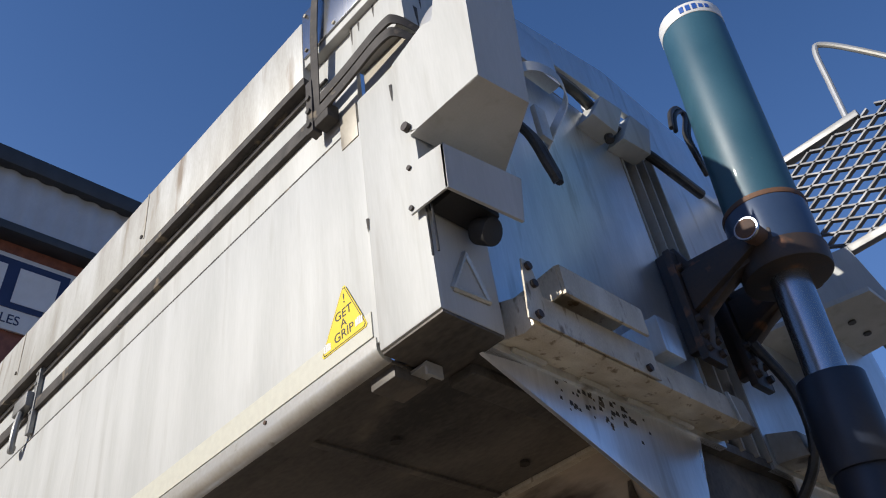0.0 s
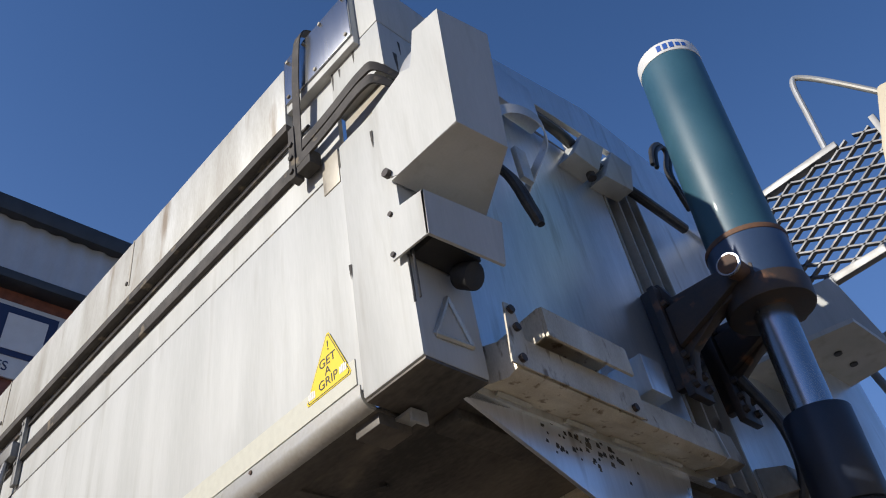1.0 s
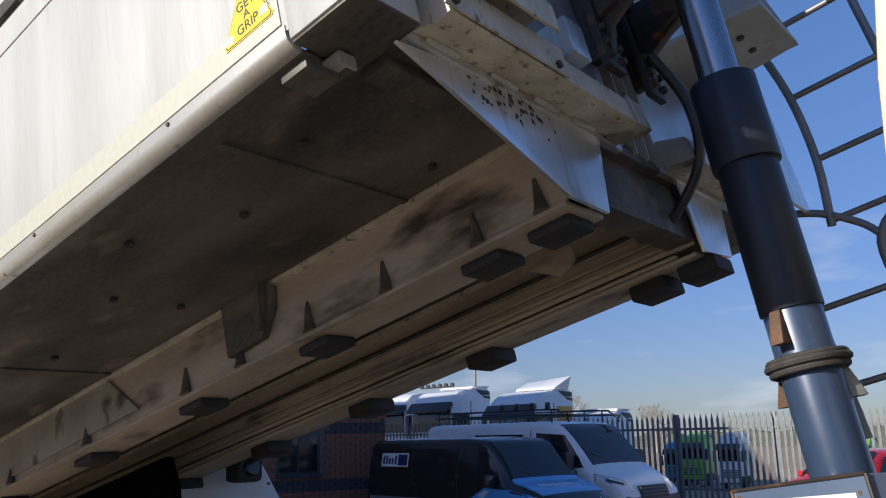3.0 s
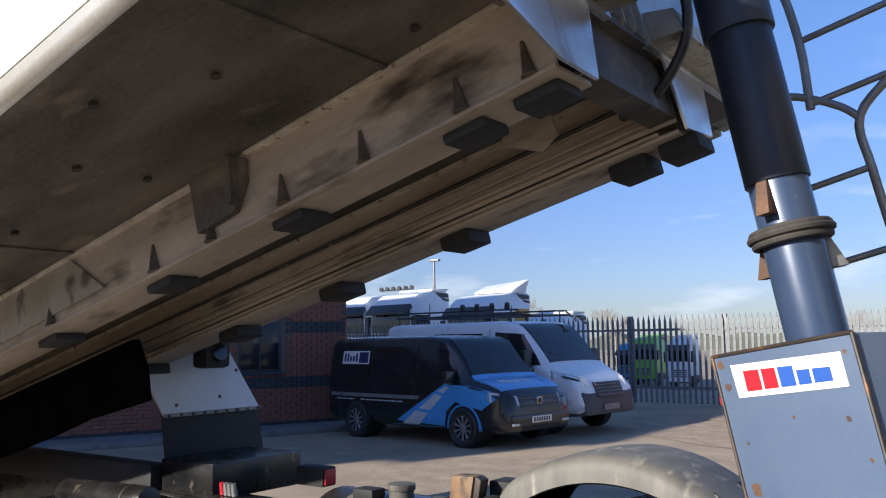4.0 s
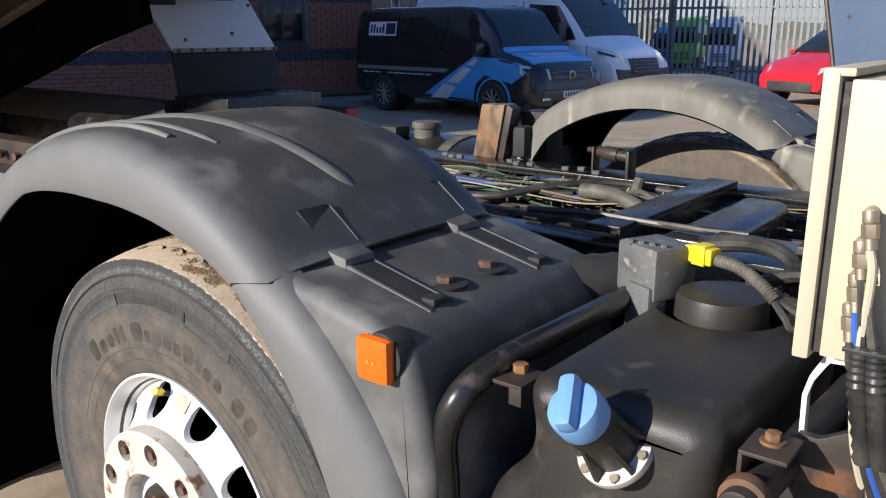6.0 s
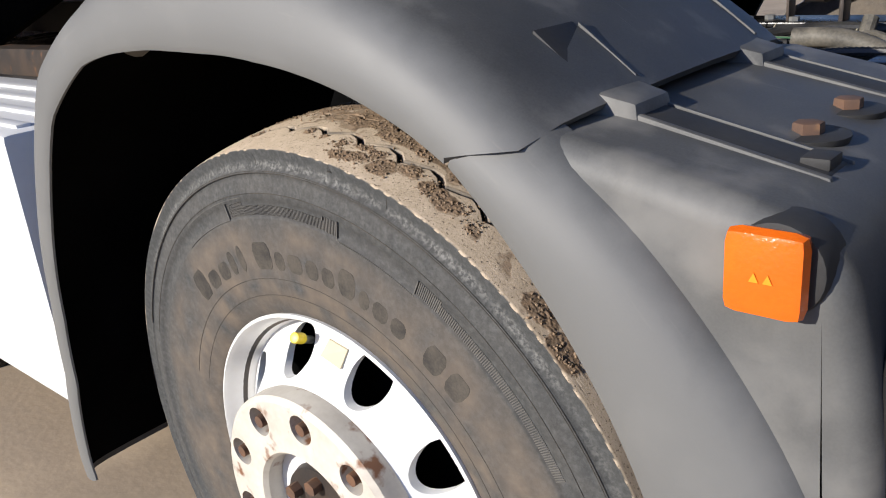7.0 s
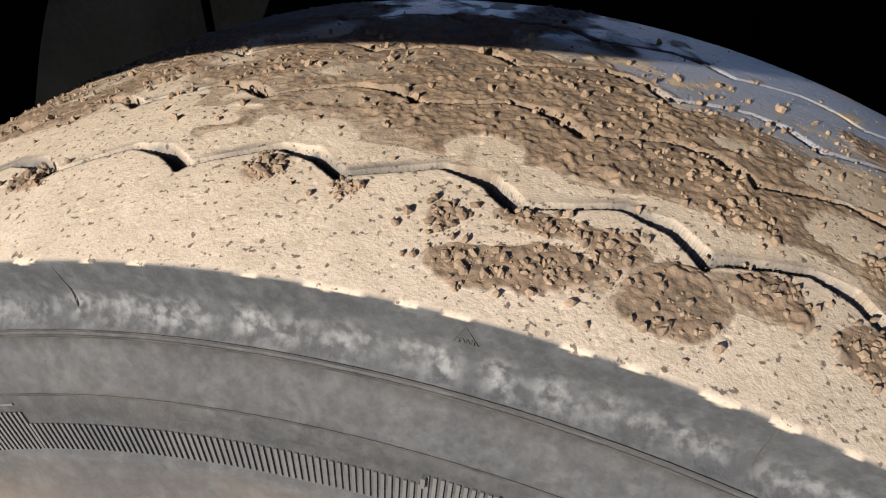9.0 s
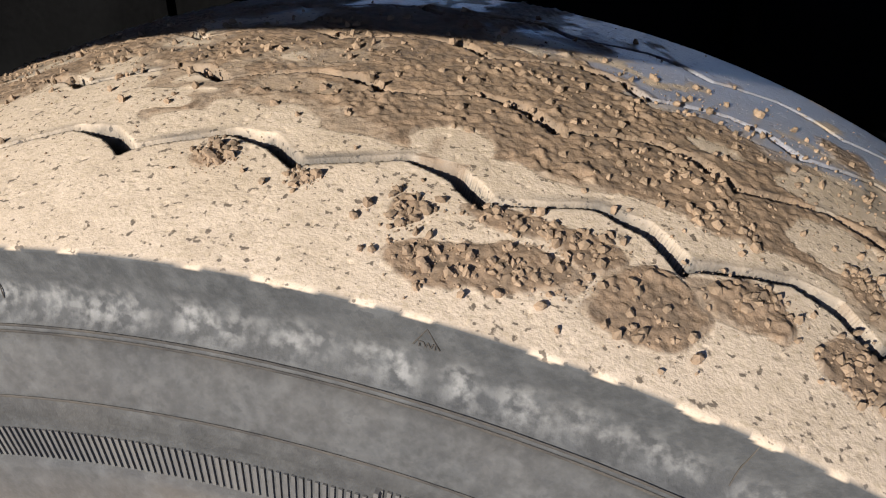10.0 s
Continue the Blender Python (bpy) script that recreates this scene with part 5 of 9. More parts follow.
# ---- rear axle parts glimpsed under the body ----
air = thing("air_tank", "black painted air tank lying across the frame", "air tank")
part("shell", add_cyl(B(), (-4.62, 3.3, 1.0), (-3.9, 3.3, 1.02), 0.072, seg=28, bevel=0.02), BLACKPAINT, air)
part("strap", add_cyl(B(), (-4.05, 3.3, 1.015), (-4.035, 3.3, 1.015), 0.075, seg=28), DARKSTEEL, air)
beam = thing("spreader_beam", "rusty black cross beam with bolt heads", "steel beam")
part("beam", add_hex(B(), [(-5.2, 2.86, 0.87), (-3.4, 2.78, 0.9), (-3.4, 2.90, 0.9), (-5.2, 2.98, 0.87), (-5.2, 2.86, 0.99), (-3.4, 2.78, 1.02), (-3.4, 2.90, 1.02), (-5.2, 2.98, 0.99)], 0.02), DARKSTEEL, beam)
for i in range(9):
    x = -4.4 + i * 0.14
    part("bolt", add_cyl(B(), (x, 2.815, 0.94), (x, 2.79, 0.94), 0.018, seg=6), RUST, beam)
wbr = thing("white_bracket", "small off-white bracket with bolt holes on the frame", "bracket")
part("plate", add_box(B(), -3.37, -3.20, 2.88, 2.92, 1.01, 1.10, 0.006), CREAM, wbr)
part("foot", add_box(B(), -3.36, -3.24, 2.88, 3.0, 0.985, 1.01, 0.006), CREAM, wbr)
for x in (-3.335, -3.235):
    part("bolt_hole", add_cyl(B(), (x, 2.874, 1.075), (x, 2.881, 1.075), 0.011, seg=8), INK, wbr)
cover = thing("catwalk_cover", "pale grey side cover panel beside the frame", "side panel")
part("panel", add_box(B(), -4.4, -2.98, 2.02, 2.5, 0.30, 0.97, 0.02), WHITE, cover)
for x in (-4.1, -3.3):
    part("hanger", add_box(B(), x - 0.03, x + 0.03, 2.45, 2.862, 0.72, 0.80, 0.006), BLACKPAINT, cover)
    part("leg", add_box(B(), x - 0.03, x + 0.03, 2.2, 2.3, -0.005, 0.31, 0.006), BLACKPAINT, cover)
for y in (2.07, 2.17, 2.27, 2.37):
    part("moulded_rib", add_box(B(), -4.36, -3.02, y, y + 0.035, 0.962, 0.978, 0.006), WHITE, cover)
part("hinge_beam", add_box(B(), -7.2, -4.36, 3.62, 3.74, 0.95, 1.115, 0.01), RUBBER, chs, "black hinge beam at the rear")
bxx = thing("chassis_box", "matt black steel box on the frame", "steel box")
part("case", add_box(B(), -4.35, -3.92, 3.68, 4.3, 0.96, 1.145, 0.006), BLACKPAINT, bxx)
for i, x in enumerate((-3.86, -3.83, -3.80, -3.77)):
    part("coupling", add_cyl(B(), (x, 3.70, 1.0), (x, 3.69, 1.06), 0.016, 0.012, 10), RED if i == 0 else GALV, bxx)
flap = thing("mudflap_panel", "white mudguard panel with riveted black rubber flap", "mud flap")
part("panel", add_prism(B(), [(3.60, 1.80), (4.14, 1.94), (4.25, 1.89), (4.41, 1.365), (3.725, 1.365)], "x", -4.41, -4.395, 0.003), WHITE, flap).data.transform(Matrix.Translation((-4.4, 0, 1.365)) @ Matrix.Rotation(radians(-24), 4, "Y") @ Matrix.Translation((4.4, 0, -1.365)))
part("rubber", add_prism(B(), [(3.725, 1.37), (4.405, 1.37), (4.50, 0.9), (3.78, 0.9)], "x", -4.43, -4.41, 0.004), RUBBER, flap)
part("clamp_strip", add_prism(B(), [(3.72, 1.355), (4.41, 1.355), (4.415, 1.375), (3.72, 1.378)], "x", -4.395, -4.388, 0.001), GALV, flap)
for i in range(9):
    part("rivet", add_cyl(B(), (-4.388, 3.75 + i * 0.08, 1.366), (-4.382, 3.75 + i * 0.08, 1.366), 0.01, seg=8), DARKSTEEL, flap)
for y, z in ((3.8, 1.42), (4.1, 1.45), (4.22, 1.6)):
    part("rivet", add_cyl(B(), (-4.395, y, z), (-4.389, y, z), 0.01, seg=8), DARKSTEEL, flap)
lmp = thing("tail_lamp", "dark lamp hanging from the frame", "lamp")
part("body", add_box(B(), -4.40, -4.27, 3.90, 4.08, 1.62, 1.82, 0.03), RUBBER, lmp)
part("lens", add_cyl(B(), (-4.275, 3.99, 1.71), (-4.255, 3.99, 1.715), 0.06, 0.05, 20, 0.006), GLASS, lmp)
part("stem", add_tube(B(), [(-4.33, 3.99, 1.80), (-4.32, 3.98, 1.90), (-4.36, 3.97, 1.98)], 0.03, 8), RUBBER, lmp)
redc = thing("marker_lamp", "dark marker lamp with a red side lens", "lamp")
part("case", add_box(B(), -3.75, -3.55, 4.1, 4.2, 1.0, 1.10, 0.008), RUBBER, redc)
part("lens", add_box(B(), -3.55, -3.54, 4.11, 4.19, 1.01, 1.09, 0.004), RED, redc)
# fuel tank on the far side
ft = thing("fuel_tank", "glossy blue-black fuel tank with dusty straps", "fuel tank")
part("shell", add_prism(B(), [(3.85 + 0.33 + 0.33 * math.cos(a) * (1 if abs(math.cos(a)) < 0.8 else 1), 0.70 + 0.30 * math.sin(a)) for a in [2 * math.pi * i / 40 for i in range(40)]], "x", -3.5, -2.35, 0.0), BLACKPAINT, ft)
for x in (-3.3, -2.85, -2.55):
    part("strap", add_prism(B(), [(3.85 + 0.33 + 0.337 * math.cos(a), 0.70 + 0.307 * math.sin(a)) for a in [2 * math.pi * i / 40 for i in range(40)]], "x", x - 0.03, x + 0.03, 0.0), CABLE_DUST, ft)
fcp = B()
add_cyl(fcp, (-3.05, 4.14, 0.98), (-3.05, 4.14, 1.03), 0.062, seg=24)
add_cyl(fcp, (-3.05, 4.14, 1.03), (-3.05, 4.14, 1.06), 0.07, seg=24, bevel=0.005)
part("filler_cap", fcp, CABLE_DUST, ft)
part("sender_unit", add_box(B(), -3.25, -3.12, 4.0, 4.1, 0.99, 1.04, 0.01), RUBBER, ft)

# ---- AdBlue style side tank ----
ad = thing("side_tank", "black moulded plastic side tank with a blue filler cap", "fluid tank")
outline = fillet([(-1.20, 0.45), (-1.195, 0.835), (-1.105, 0.93), (-1.13, 1.042), (-0.845, 1.042), (-0.872, 0.88), (-0.872, 0.45)], 0.062, 7)
shell = part("shell", add_pillow(B(), outline, 1.978, 2.60, 0.042, 8), BLACKPL, ad, "", 50)
cut_holes(shell, [((-1.008, 2.395, 1.004), (-1.008, 2.395, 1.2), 0.102)])
shade(shell.data, 40)
lip2 = B()
add_tube(lip2, [(-0.985, 1.99, 0.99), (-0.97, 1.985, 0.85), (-0.99, 1.985, 0.6)], 0.004, 6)
part("mould_seam", lip2, BLACKPL, ad)
nb = Vector((-0.984, 1.972, 0.986))
neck_dir = (Vector((-1.003, 1.905, 1.056)) - nb).normalized()
ne = B()
add_cyl(ne, nb - neck_dir * 0.03, nb + neck_dir * 0.07, 0.034, 0.032, 28)
part("filler_neck", ne, BLACKPL, ad)
fl = B()
add_cyl(fl, nb - neck_dir * 0.018, nb - neck_dir * 0.006, 0.051, seg=36, bevel=0.002)
part("filler_flange", fl, FLANGE, ad, "bright bolted filler flange")
zx = neck_dir.orthogonal().normalized()
zy = neck_dir.cross(zx)
for i in range(6):
    a = math.pi / 3 * i
    rd = math.cos(a) * zx + math.sin(a) * zy
    p = nb - neck_dir * 0.006 + 0.044 * rd
    part("flange_screw", add_cyl(B(), p, p + neck_dir * 0.005, 0.006, seg=8), BRASS, ad)
    rd2 = math.cos(a + 0.52) * zx + math.sin(a + 0.52) * zy
    td = neck_dir.cross(rd2) * 0.003
    q0, q1, q2 = nb - neck_dir * 0.006 + rd2 * 0.03, nb - neck_dir * 0.006 + rd2 * 0.049, nb + neck_dir * 0.045 + rd2 * 0.033
    gb = B()
    va, vb = [gb.verts.new(v - td) for v in (q0, q1, q2)], [gb.verts.new(v + td) for v in (q0, q1, q2)]
    gb.faces.new(va[::-1]), gb.faces.new(vb)
    for i0, i1 in ((0, 1), (1, 2), (2, 0)):
        gb.faces.new((va[i0], va[i1], vb[i1], vb[i0]))
    part("neck_gusset", gb, BLACKPL, ad)
bc = B()
add_cyl(bc, nb + neck_dir * 0.066, nb + neck_dir * 0.102, 0.0350, 0.0340, seg=36, bevel=0.007)
add_box(bc, -0.0345, 0.0345, -0.012, 0.012, -0.01, 0.017, 0.009, Matrix.Translation(nb + neck_dir * 0.104) @ neck_dir.to_track_quat("Z", "Y").to_matrix().to_4x4() @ Matrix.Rotation(radians(120), 4, "Z"))
part("filler_cap", bc, PALEBLUE, ad, "pale blue ribbed filler cap")
top_cap = B()
add_cyl(top_cap, (-1.008, 2.395, 0.97), (-1.008, 2.395, 1.072), 0.077, 0.072, 36, 0.012)
part("pump_cover", top_cap, BLACKPL, ad, "black round pump cover")
mod = B()
add_box(mod, -0.05, 0.05, -0.045, 0.045, -0.045, 0.045, 0.008, Matrix.Translation((-1.135, 2.42, 1.085)) @ Matrix.Rotation(radians(-25), 4, "Z"))
add_box(mod, -0.03, 0.03, -0.02, 0.02, -0.09, 0.0, 0.005, Matrix.Translation((-1.135, 2.385, 1.065)) @ Matrix.Rotation(radians(-25), 4, "Z"))
for i in range(4):
    add_cyl(mod, (-1.17 + 0.02 * i, 2.39, 1.127), (-1.17 + 0.02 * i, 2.39, 1.135), 0.006, seg=6)
part("sensor_module", mod, material("cast_module", (0.17, 0.17, 0.165), (0.10, 0.10, 0.098), 0.6, 0.2, 20, 200, 0.2, (1, 1, 1), (0.3, 0.28, 0.25), 0.6, 40), ad, "dusty cast sensor module")
ycn = B()
add_box(ycn, -0.027, 0.027, -0.014, 0.014, -0.014, 0.014, 0.004, Matrix.Translation((-1.06, 2.43, 1.118)) @ Matrix.Rotation(radians(-15), 4, "Z"))
add_box(ycn, -0.010, 0.016, -0.017, 0.017, -0.016, 0.018, 0.003, Matrix.Translation((-1.06, 2.43, 1.118)) @ Matrix.Rotation(radians(-15), 4, "Z"))
part("connector", ycn, YCON, ad, "bright yellow cable connector")
part("corrugated_lead", add_tube(B(), [(-1.03, 2.42, 1.115), (-0.99, 2.40, 1.115), (-0.95, 2.385, 1.10), (-0.92, 2.375, 1.08)], 0.0095, 10, 14, 0.18), CABLE_DUST, ad)
for i in range(4):
    part("lead", add_tube(B(), [(-0.93, 2.38, 1.085), (-0.9 + 0.02 * i, 2.36 + 0.02 * i, 1.06), (-0.88 + 0.03 * i, 2.36, 1.045), (-0.8 + 0.02 * i, 2.40 + 0.02 * i, 1.05)], 0.006, 7), CABLE, ad)
brkt = B()
add_box(brkt, -1.195, -1.125, 1.985, 2.05, 1.012, 1.018, 0.001)
add_box(brkt, -1.145, -1.125, 1.985, 1.991, 0.988, 1.014, 0.001)
part("strap_bracket", brkt, DARKSTEEL, ad)
part("bracket_bolt", add_cyl(B(), (-1.155, 2.03, 1.018), (-1.155, 2.03, 1.03), 0.011, seg=6), RUST, ad)

# ---- mounting between the side tank and the next box ----
mnt = thing("step_mount", "black bolted bracket with a rusty clamped tube", "bracket")
mb = B()
add_box(mb, -0.84, -0.785, 2.0, 2.07, 1.010, 1.016, 0.002)
add_box(mb, -0.84, -0.834, 2.0, 2.07, 0.965, 1.012, 0.002)
add_prism(mb, [(-0.80, 1.012), (-0.775, 1.012), (-0.72, 1.045), (-0.72, 0.95), (-0.80, 0.95)], "y", 2.09, 2.105, 0.002)
part("angle", mb, DARKSTEEL, mnt)
mbolt = B()
add_cyl(mbolt, (-0.813, 2.04, 1.016), (-0.813, 2.04, 1.020), 0.015, seg=20)
add_cyl(mbolt, (-0.813, 2.04, 1.020), (-0.813, 2.04, 1.030), 0.0095, seg=6, bevel=0.001)
part("bolt", mbolt, RUST, mnt, "rusty bolt and washer")
part("tube", add_cyl(B(), (-0.822, 1.955, 0.965), (-0.80, 2.40, 0.965), 0.023, seg=24, bevel=0.005), BLACKPL, mnt)
ring = B()
ring_pts = [(-0.821 + 0.029 * math.cos(a), 0.967 + 0.029 * math.sin(a)) for a in [2 * math.pi * i / 28 for i in range(28)]]
add_prism(ring, ring_pts, "y", 1.972, 1.992, 0.002)
part("clamp", ring, RUST, mnt, "rusty tube clamp")

bbx = thing("battery_cover", "dusty black moulded cover beside the side tank", "moulded cover")
part("lid", add_prism(B(), [(-0.845, 0.86), (-0.835, 0.905), (-0.80, 0.945), (-0.74, 0.962), (-0.45, 0.965), (-0.42, 0.93), (-0.42, 0.86)], "y", 2.12, 2.50, 0.012), BLACKPL, bbx)
part("case", add_box(B(), -0.835, -0.43, 2.13, 2.49, 0.5, 0.862, 0.01), BLACKPL, bbx)
for x in (-0.74, -0.66):
    part("lid_rib", add_box(B(), x - 0.008, x + 0.008, 2.14, 2.46, 0.958, 0.972, 0.004), BLACKPL, bbx)
roll = thing("guard_tube", "black steel support tube in front of the mudguard", "support tube")
part("tube", add_tube(B(), [(-1.174, 2.42, 1.03), (-1.176, 2.3, 1.03), (-1.179, 2.17, 1.03), (-1.188, 2.03, 1.024), (-1.199, 1.955, 1.0), (-1.220, 1.94, 0.936), (-1.217, 1.94, 0.84), (-1.212, 1.94, 0.55)], 0.0205, 16), BLACKPAINT, roll)

# ---- wheels ----
WC = Vector((-1.951, 1.965, 0.51))


def value_noise(x, y, seed):
    """Smooth value noise on arrays."""
    xi, yi = np.floor(x).astype(np.int64), np.floor(y).astype(np.int64)
    xf, yf = x - xi, y - yi
    xf, yf = xf * xf * (3 - 2 * xf), yf * yf * (3 - 2 * yf)

    def h(a, b):
        n = (a * 374761393 + b * 668265263 + seed * 974634541) & 0x7FFFFFFF
        n = ((n ^ (n >> 13)) * 1274126177) & 0x7FFFFFFF
        n = n ^ (n >> 16)
        return (n & 0xFFFF) / 65535.0
    return (h(xi, yi) * (1 - xf) + h(xi + 1, yi) * xf) * (1 - yf) + (h(xi, yi + 1) * (1 - xf) + h(xi + 1, yi + 1) * xf) * yf


def fbm(x, y, seed, octaves=4):
    tot, amp, nrm = 0, 1.0, 0
    for o in range(octaves):
        tot, nrm = tot + amp * value_noise(x * 2 ** o, y * 2 ** o, seed + o * 17), nrm + amp
        amp *= 0.5
    return tot / nrm


def tyre_material():
    m = bpy.data.materials.new("dusty_tyre")
    m.use_nodes = True
    n, k = m.node_tree.nodes, m.node_tree.links
    b = n["Principled BSDF"]
    co = n.new("ShaderNodeTexCoord")

    def noise_at(scale, detail=5):
        t = n.new("ShaderNodeTexNoise")
        t.inputs["Scale"].default_value, t.inputs["Detail"].default_value = scale, detail
        k.new(co.outputs["Object"], t.inputs["Vector"])
        return t.outputs["Fac"]

    def mixed(f, a, c):
        x = n.new("ShaderNodeMix")
        x.data_type = "RGBA"
        for key, v in (("Factor", f), ("A", a), ("B", c)):
            if isinstance(v, tuple):
                x.inputs[key].default_value = (*v, 1)
            elif isinstance(v, float):
                x.inputs[key].default_value = v
            else:
                k.new(v, x.inputs[key])
        return x.outputs["Result"]

    def ranged(v, lo, hi, a=0.0, c=1.0):
        r = n.new("ShaderNodeMapRange")
        for key, val in (("From Min", lo), ("From Max", hi), ("To Min", a), ("To Max", c)):
            r.inputs[key].default_value = val
        k.new(v, r.inputs["Value"])
        return r.outputs[0]

    def attr(name):
        a = n.new("ShaderNodeAttribute")
        a.attribute_name = name
        return a.outputs["Fac"]
    dust, mud, brown, wet_sheen = attr("dust"), attr("mud"), attr("brown"), attr("wet_sheen")
    grain = noise_at(420, 3)
    rubber = mixed(ranged(noise_at(24, 8), 0.35, 0.7), (0.040, 0.042, 0.043), (0.058, 0.059, 0.058))
    rubber = mixed(ranged(grain, 0.4, 0.75, 0.0, 0.25), rubber, (0.13, 0.13, 0.125))
    tan = mixed(ranged(noise_at(45, 6), 0.3, 0.7), (0.165, 0.130, 0.098), (0.115, 0.092, 0.072))
    rubber = mixed(ranged(noise_at(110, 8), 0.45, 0.75, 0.0, 0.5), rubber, (0.125, 0.128, 0.126))
    rubber = mixed(ranged(noise_at(30, 8), 0.5, 0.75, 0.0, 0.5), rubber, (0.05, 0.052, 0.054))
    rubber = mixed(ranged(noise_at(210, 7), 0.57, 0.63, 0.0, 0.6), rubber, (0.042, 0.044, 0.046))
    rubber = mixed(brown, rubber, tan)
    chalk = n.new("ShaderNodeMath")
    chalk.operation = "MULTIPLY"
    k.new(attr("bloom"), chalk.inputs[0])
    k.new(ranged(noise_at(230, 10), 0.42, 0.62), chalk.inputs[1])
    rubber = mixed(chalk.outputs[0], rubber, (0.23, 0.225, 0.212))
    sand = mixed(ranged(noise_at(60, 6), 0.3, 0.7), (0.60, 0.485, 0.365), (0.50, 0.40, 0.295))
    sand = mixed(ranged(grain, 0.50, 0.72, 0.0, 0.6), sand, (0.38, 0.30, 0.20))
    sand = mixed(ranged(noise_at(14, 6), 0.5, 0.75, 0.0, 0.55), sand, (0.46, 0.36, 0.25))
    sand = mixed(ranged(noise_at(330, 5), 0.61, 0.66), sand, (0.15, 0.118, 0.088))
    sand = mixed(ranged(noise_at(700, 2), 0.60, 0.72, 0.0, 0.55), sand, (0.33, 0.255, 0.18))
    soil = mixed(ranged(noise_at(130, 5), 0.3, 0.7), (0.30, 0.205, 0.13), (0.15, 0.108, 0.073))
    colour = mixed(dust, rubber, sand)
    colour = mixed(mud, colour, soil)
    # blue-grey base colour holds the sky's sheen on the wet patches
    colour = mixed(wet_sheen, colour, (0.24, 0.245, 0.28))
    k.new(colour, b.inputs["Base Color"])
    rg = n.new("ShaderNodeMath")
    rg.operation = "MULTIPLY_ADD"
    rg.inputs[1].default_value, rg.inputs[2].default_value = -0.58, 0.85
    k.new(wet_sheen, rg.inputs[0])
    k.new(rg.outputs[0], b.inputs["Roughness"])
    b.inputs["Specular IOR Level"].default_value = 0.35
    bp = n.new("ShaderNodeBump")
    bp.inputs["Strength"].default_value, bp.inputs["Distance"].default_value = 0.45, 0.0006
    mh = n.new("ShaderNodeMath")
    mh.operation = "MULTIPLY_ADD"
    k.new(noise_at(330, 8), mh.inputs[0])
    k.new(ranged(mud, 0.0, 1.0, 0.0, 2.3), mh.inputs[1])
    k.new(noise_at(900, 4), mh.inputs[2])
    k.new(mh.outputs[0], bp.inputs["Height"])
    k.new(bp.outputs[0], b.inputs["Normal"])
    return m


TYRE = tyre_material()
# grooves: where the zigzag dips (y), its period, the angle of a dip, its height, its width
GROOVES = ((0.052, 7.02, 2.38, 0.0137, 3.2), (0.1075, 7.12, 3.75, 0.0125, 2.6), (0.162, 7.12, 6.85, 0.0135, 2.4), (0.220, 7.05, 3.0, 0.0125, 2.2))
WIDTH = 0.287
# soil clots: angle, y, half width in degrees, half depth
CLOTS = ((-0.9, 0.050, 1.0, 0.008), (2.8, 0.044, 0.5, 0.005), (-12.7, 0.049, 1.2, 0.008), (6.8, 0.040, 0.8, 0.009), (8.3, 0.020, 1.7, 0.009), (10.2, 0.023, 1.7, 0.009), (11.7, 0.029, 1.5, 0.009),
         (13.0, 0.042, 1.1, 0.009), (10.8, 0.046, 2.0, 0.005), (15.3, 0.025, 1.7, 0.014), (18.75, 0.046, 1.6, 0.010), (22.3, 0.037, 1.1, 0.011), (26.4, 0.034, 2.6, 0.015), (30.5, 0.031, 1.8, 0.013),
         (22.9, 0.082, 0.7, 0.006), (18.0, 0.083, 1.2, 0.010), (42.6, 0.020, 2.2, 0.012), (48.2, 0.011, 2.2, 0.012), (13.6, 0.090, 2.6, 0.015), (16.0, 0.104, 2.0, 0.012))
# places swept bare of soil
BARE = ((7.4, 0.081, 1.7, 0.013), (9.6, 0.069, 1.3, 0.008), (15.0, 0.0705, 1.9, 0.007), (19.6, 0.070, 2.2, 0.007), (22.0, 0.098, 2.6, 0.014), (20.9, 0.128, 1.8, 0.008), (26.5, 0.085, 3.0, 0.022), (32.0, 0.09, 4.0, 0.025),
        (22.5, 0.137, 2.4, 0.013), (17.0, 0.134, 1.6, 0.007), (19.6, 0.164, 2.4, 0.008), (23.2, 0.160, 1.8, 0.008), (14.5, 0.159, 1.6, 0.006), (-6.3, 0.087, 2.2, 0.010), (-3.0, 0.073, 2.2, 0.006), (27.0, 0.140, 2.6, 0.02))


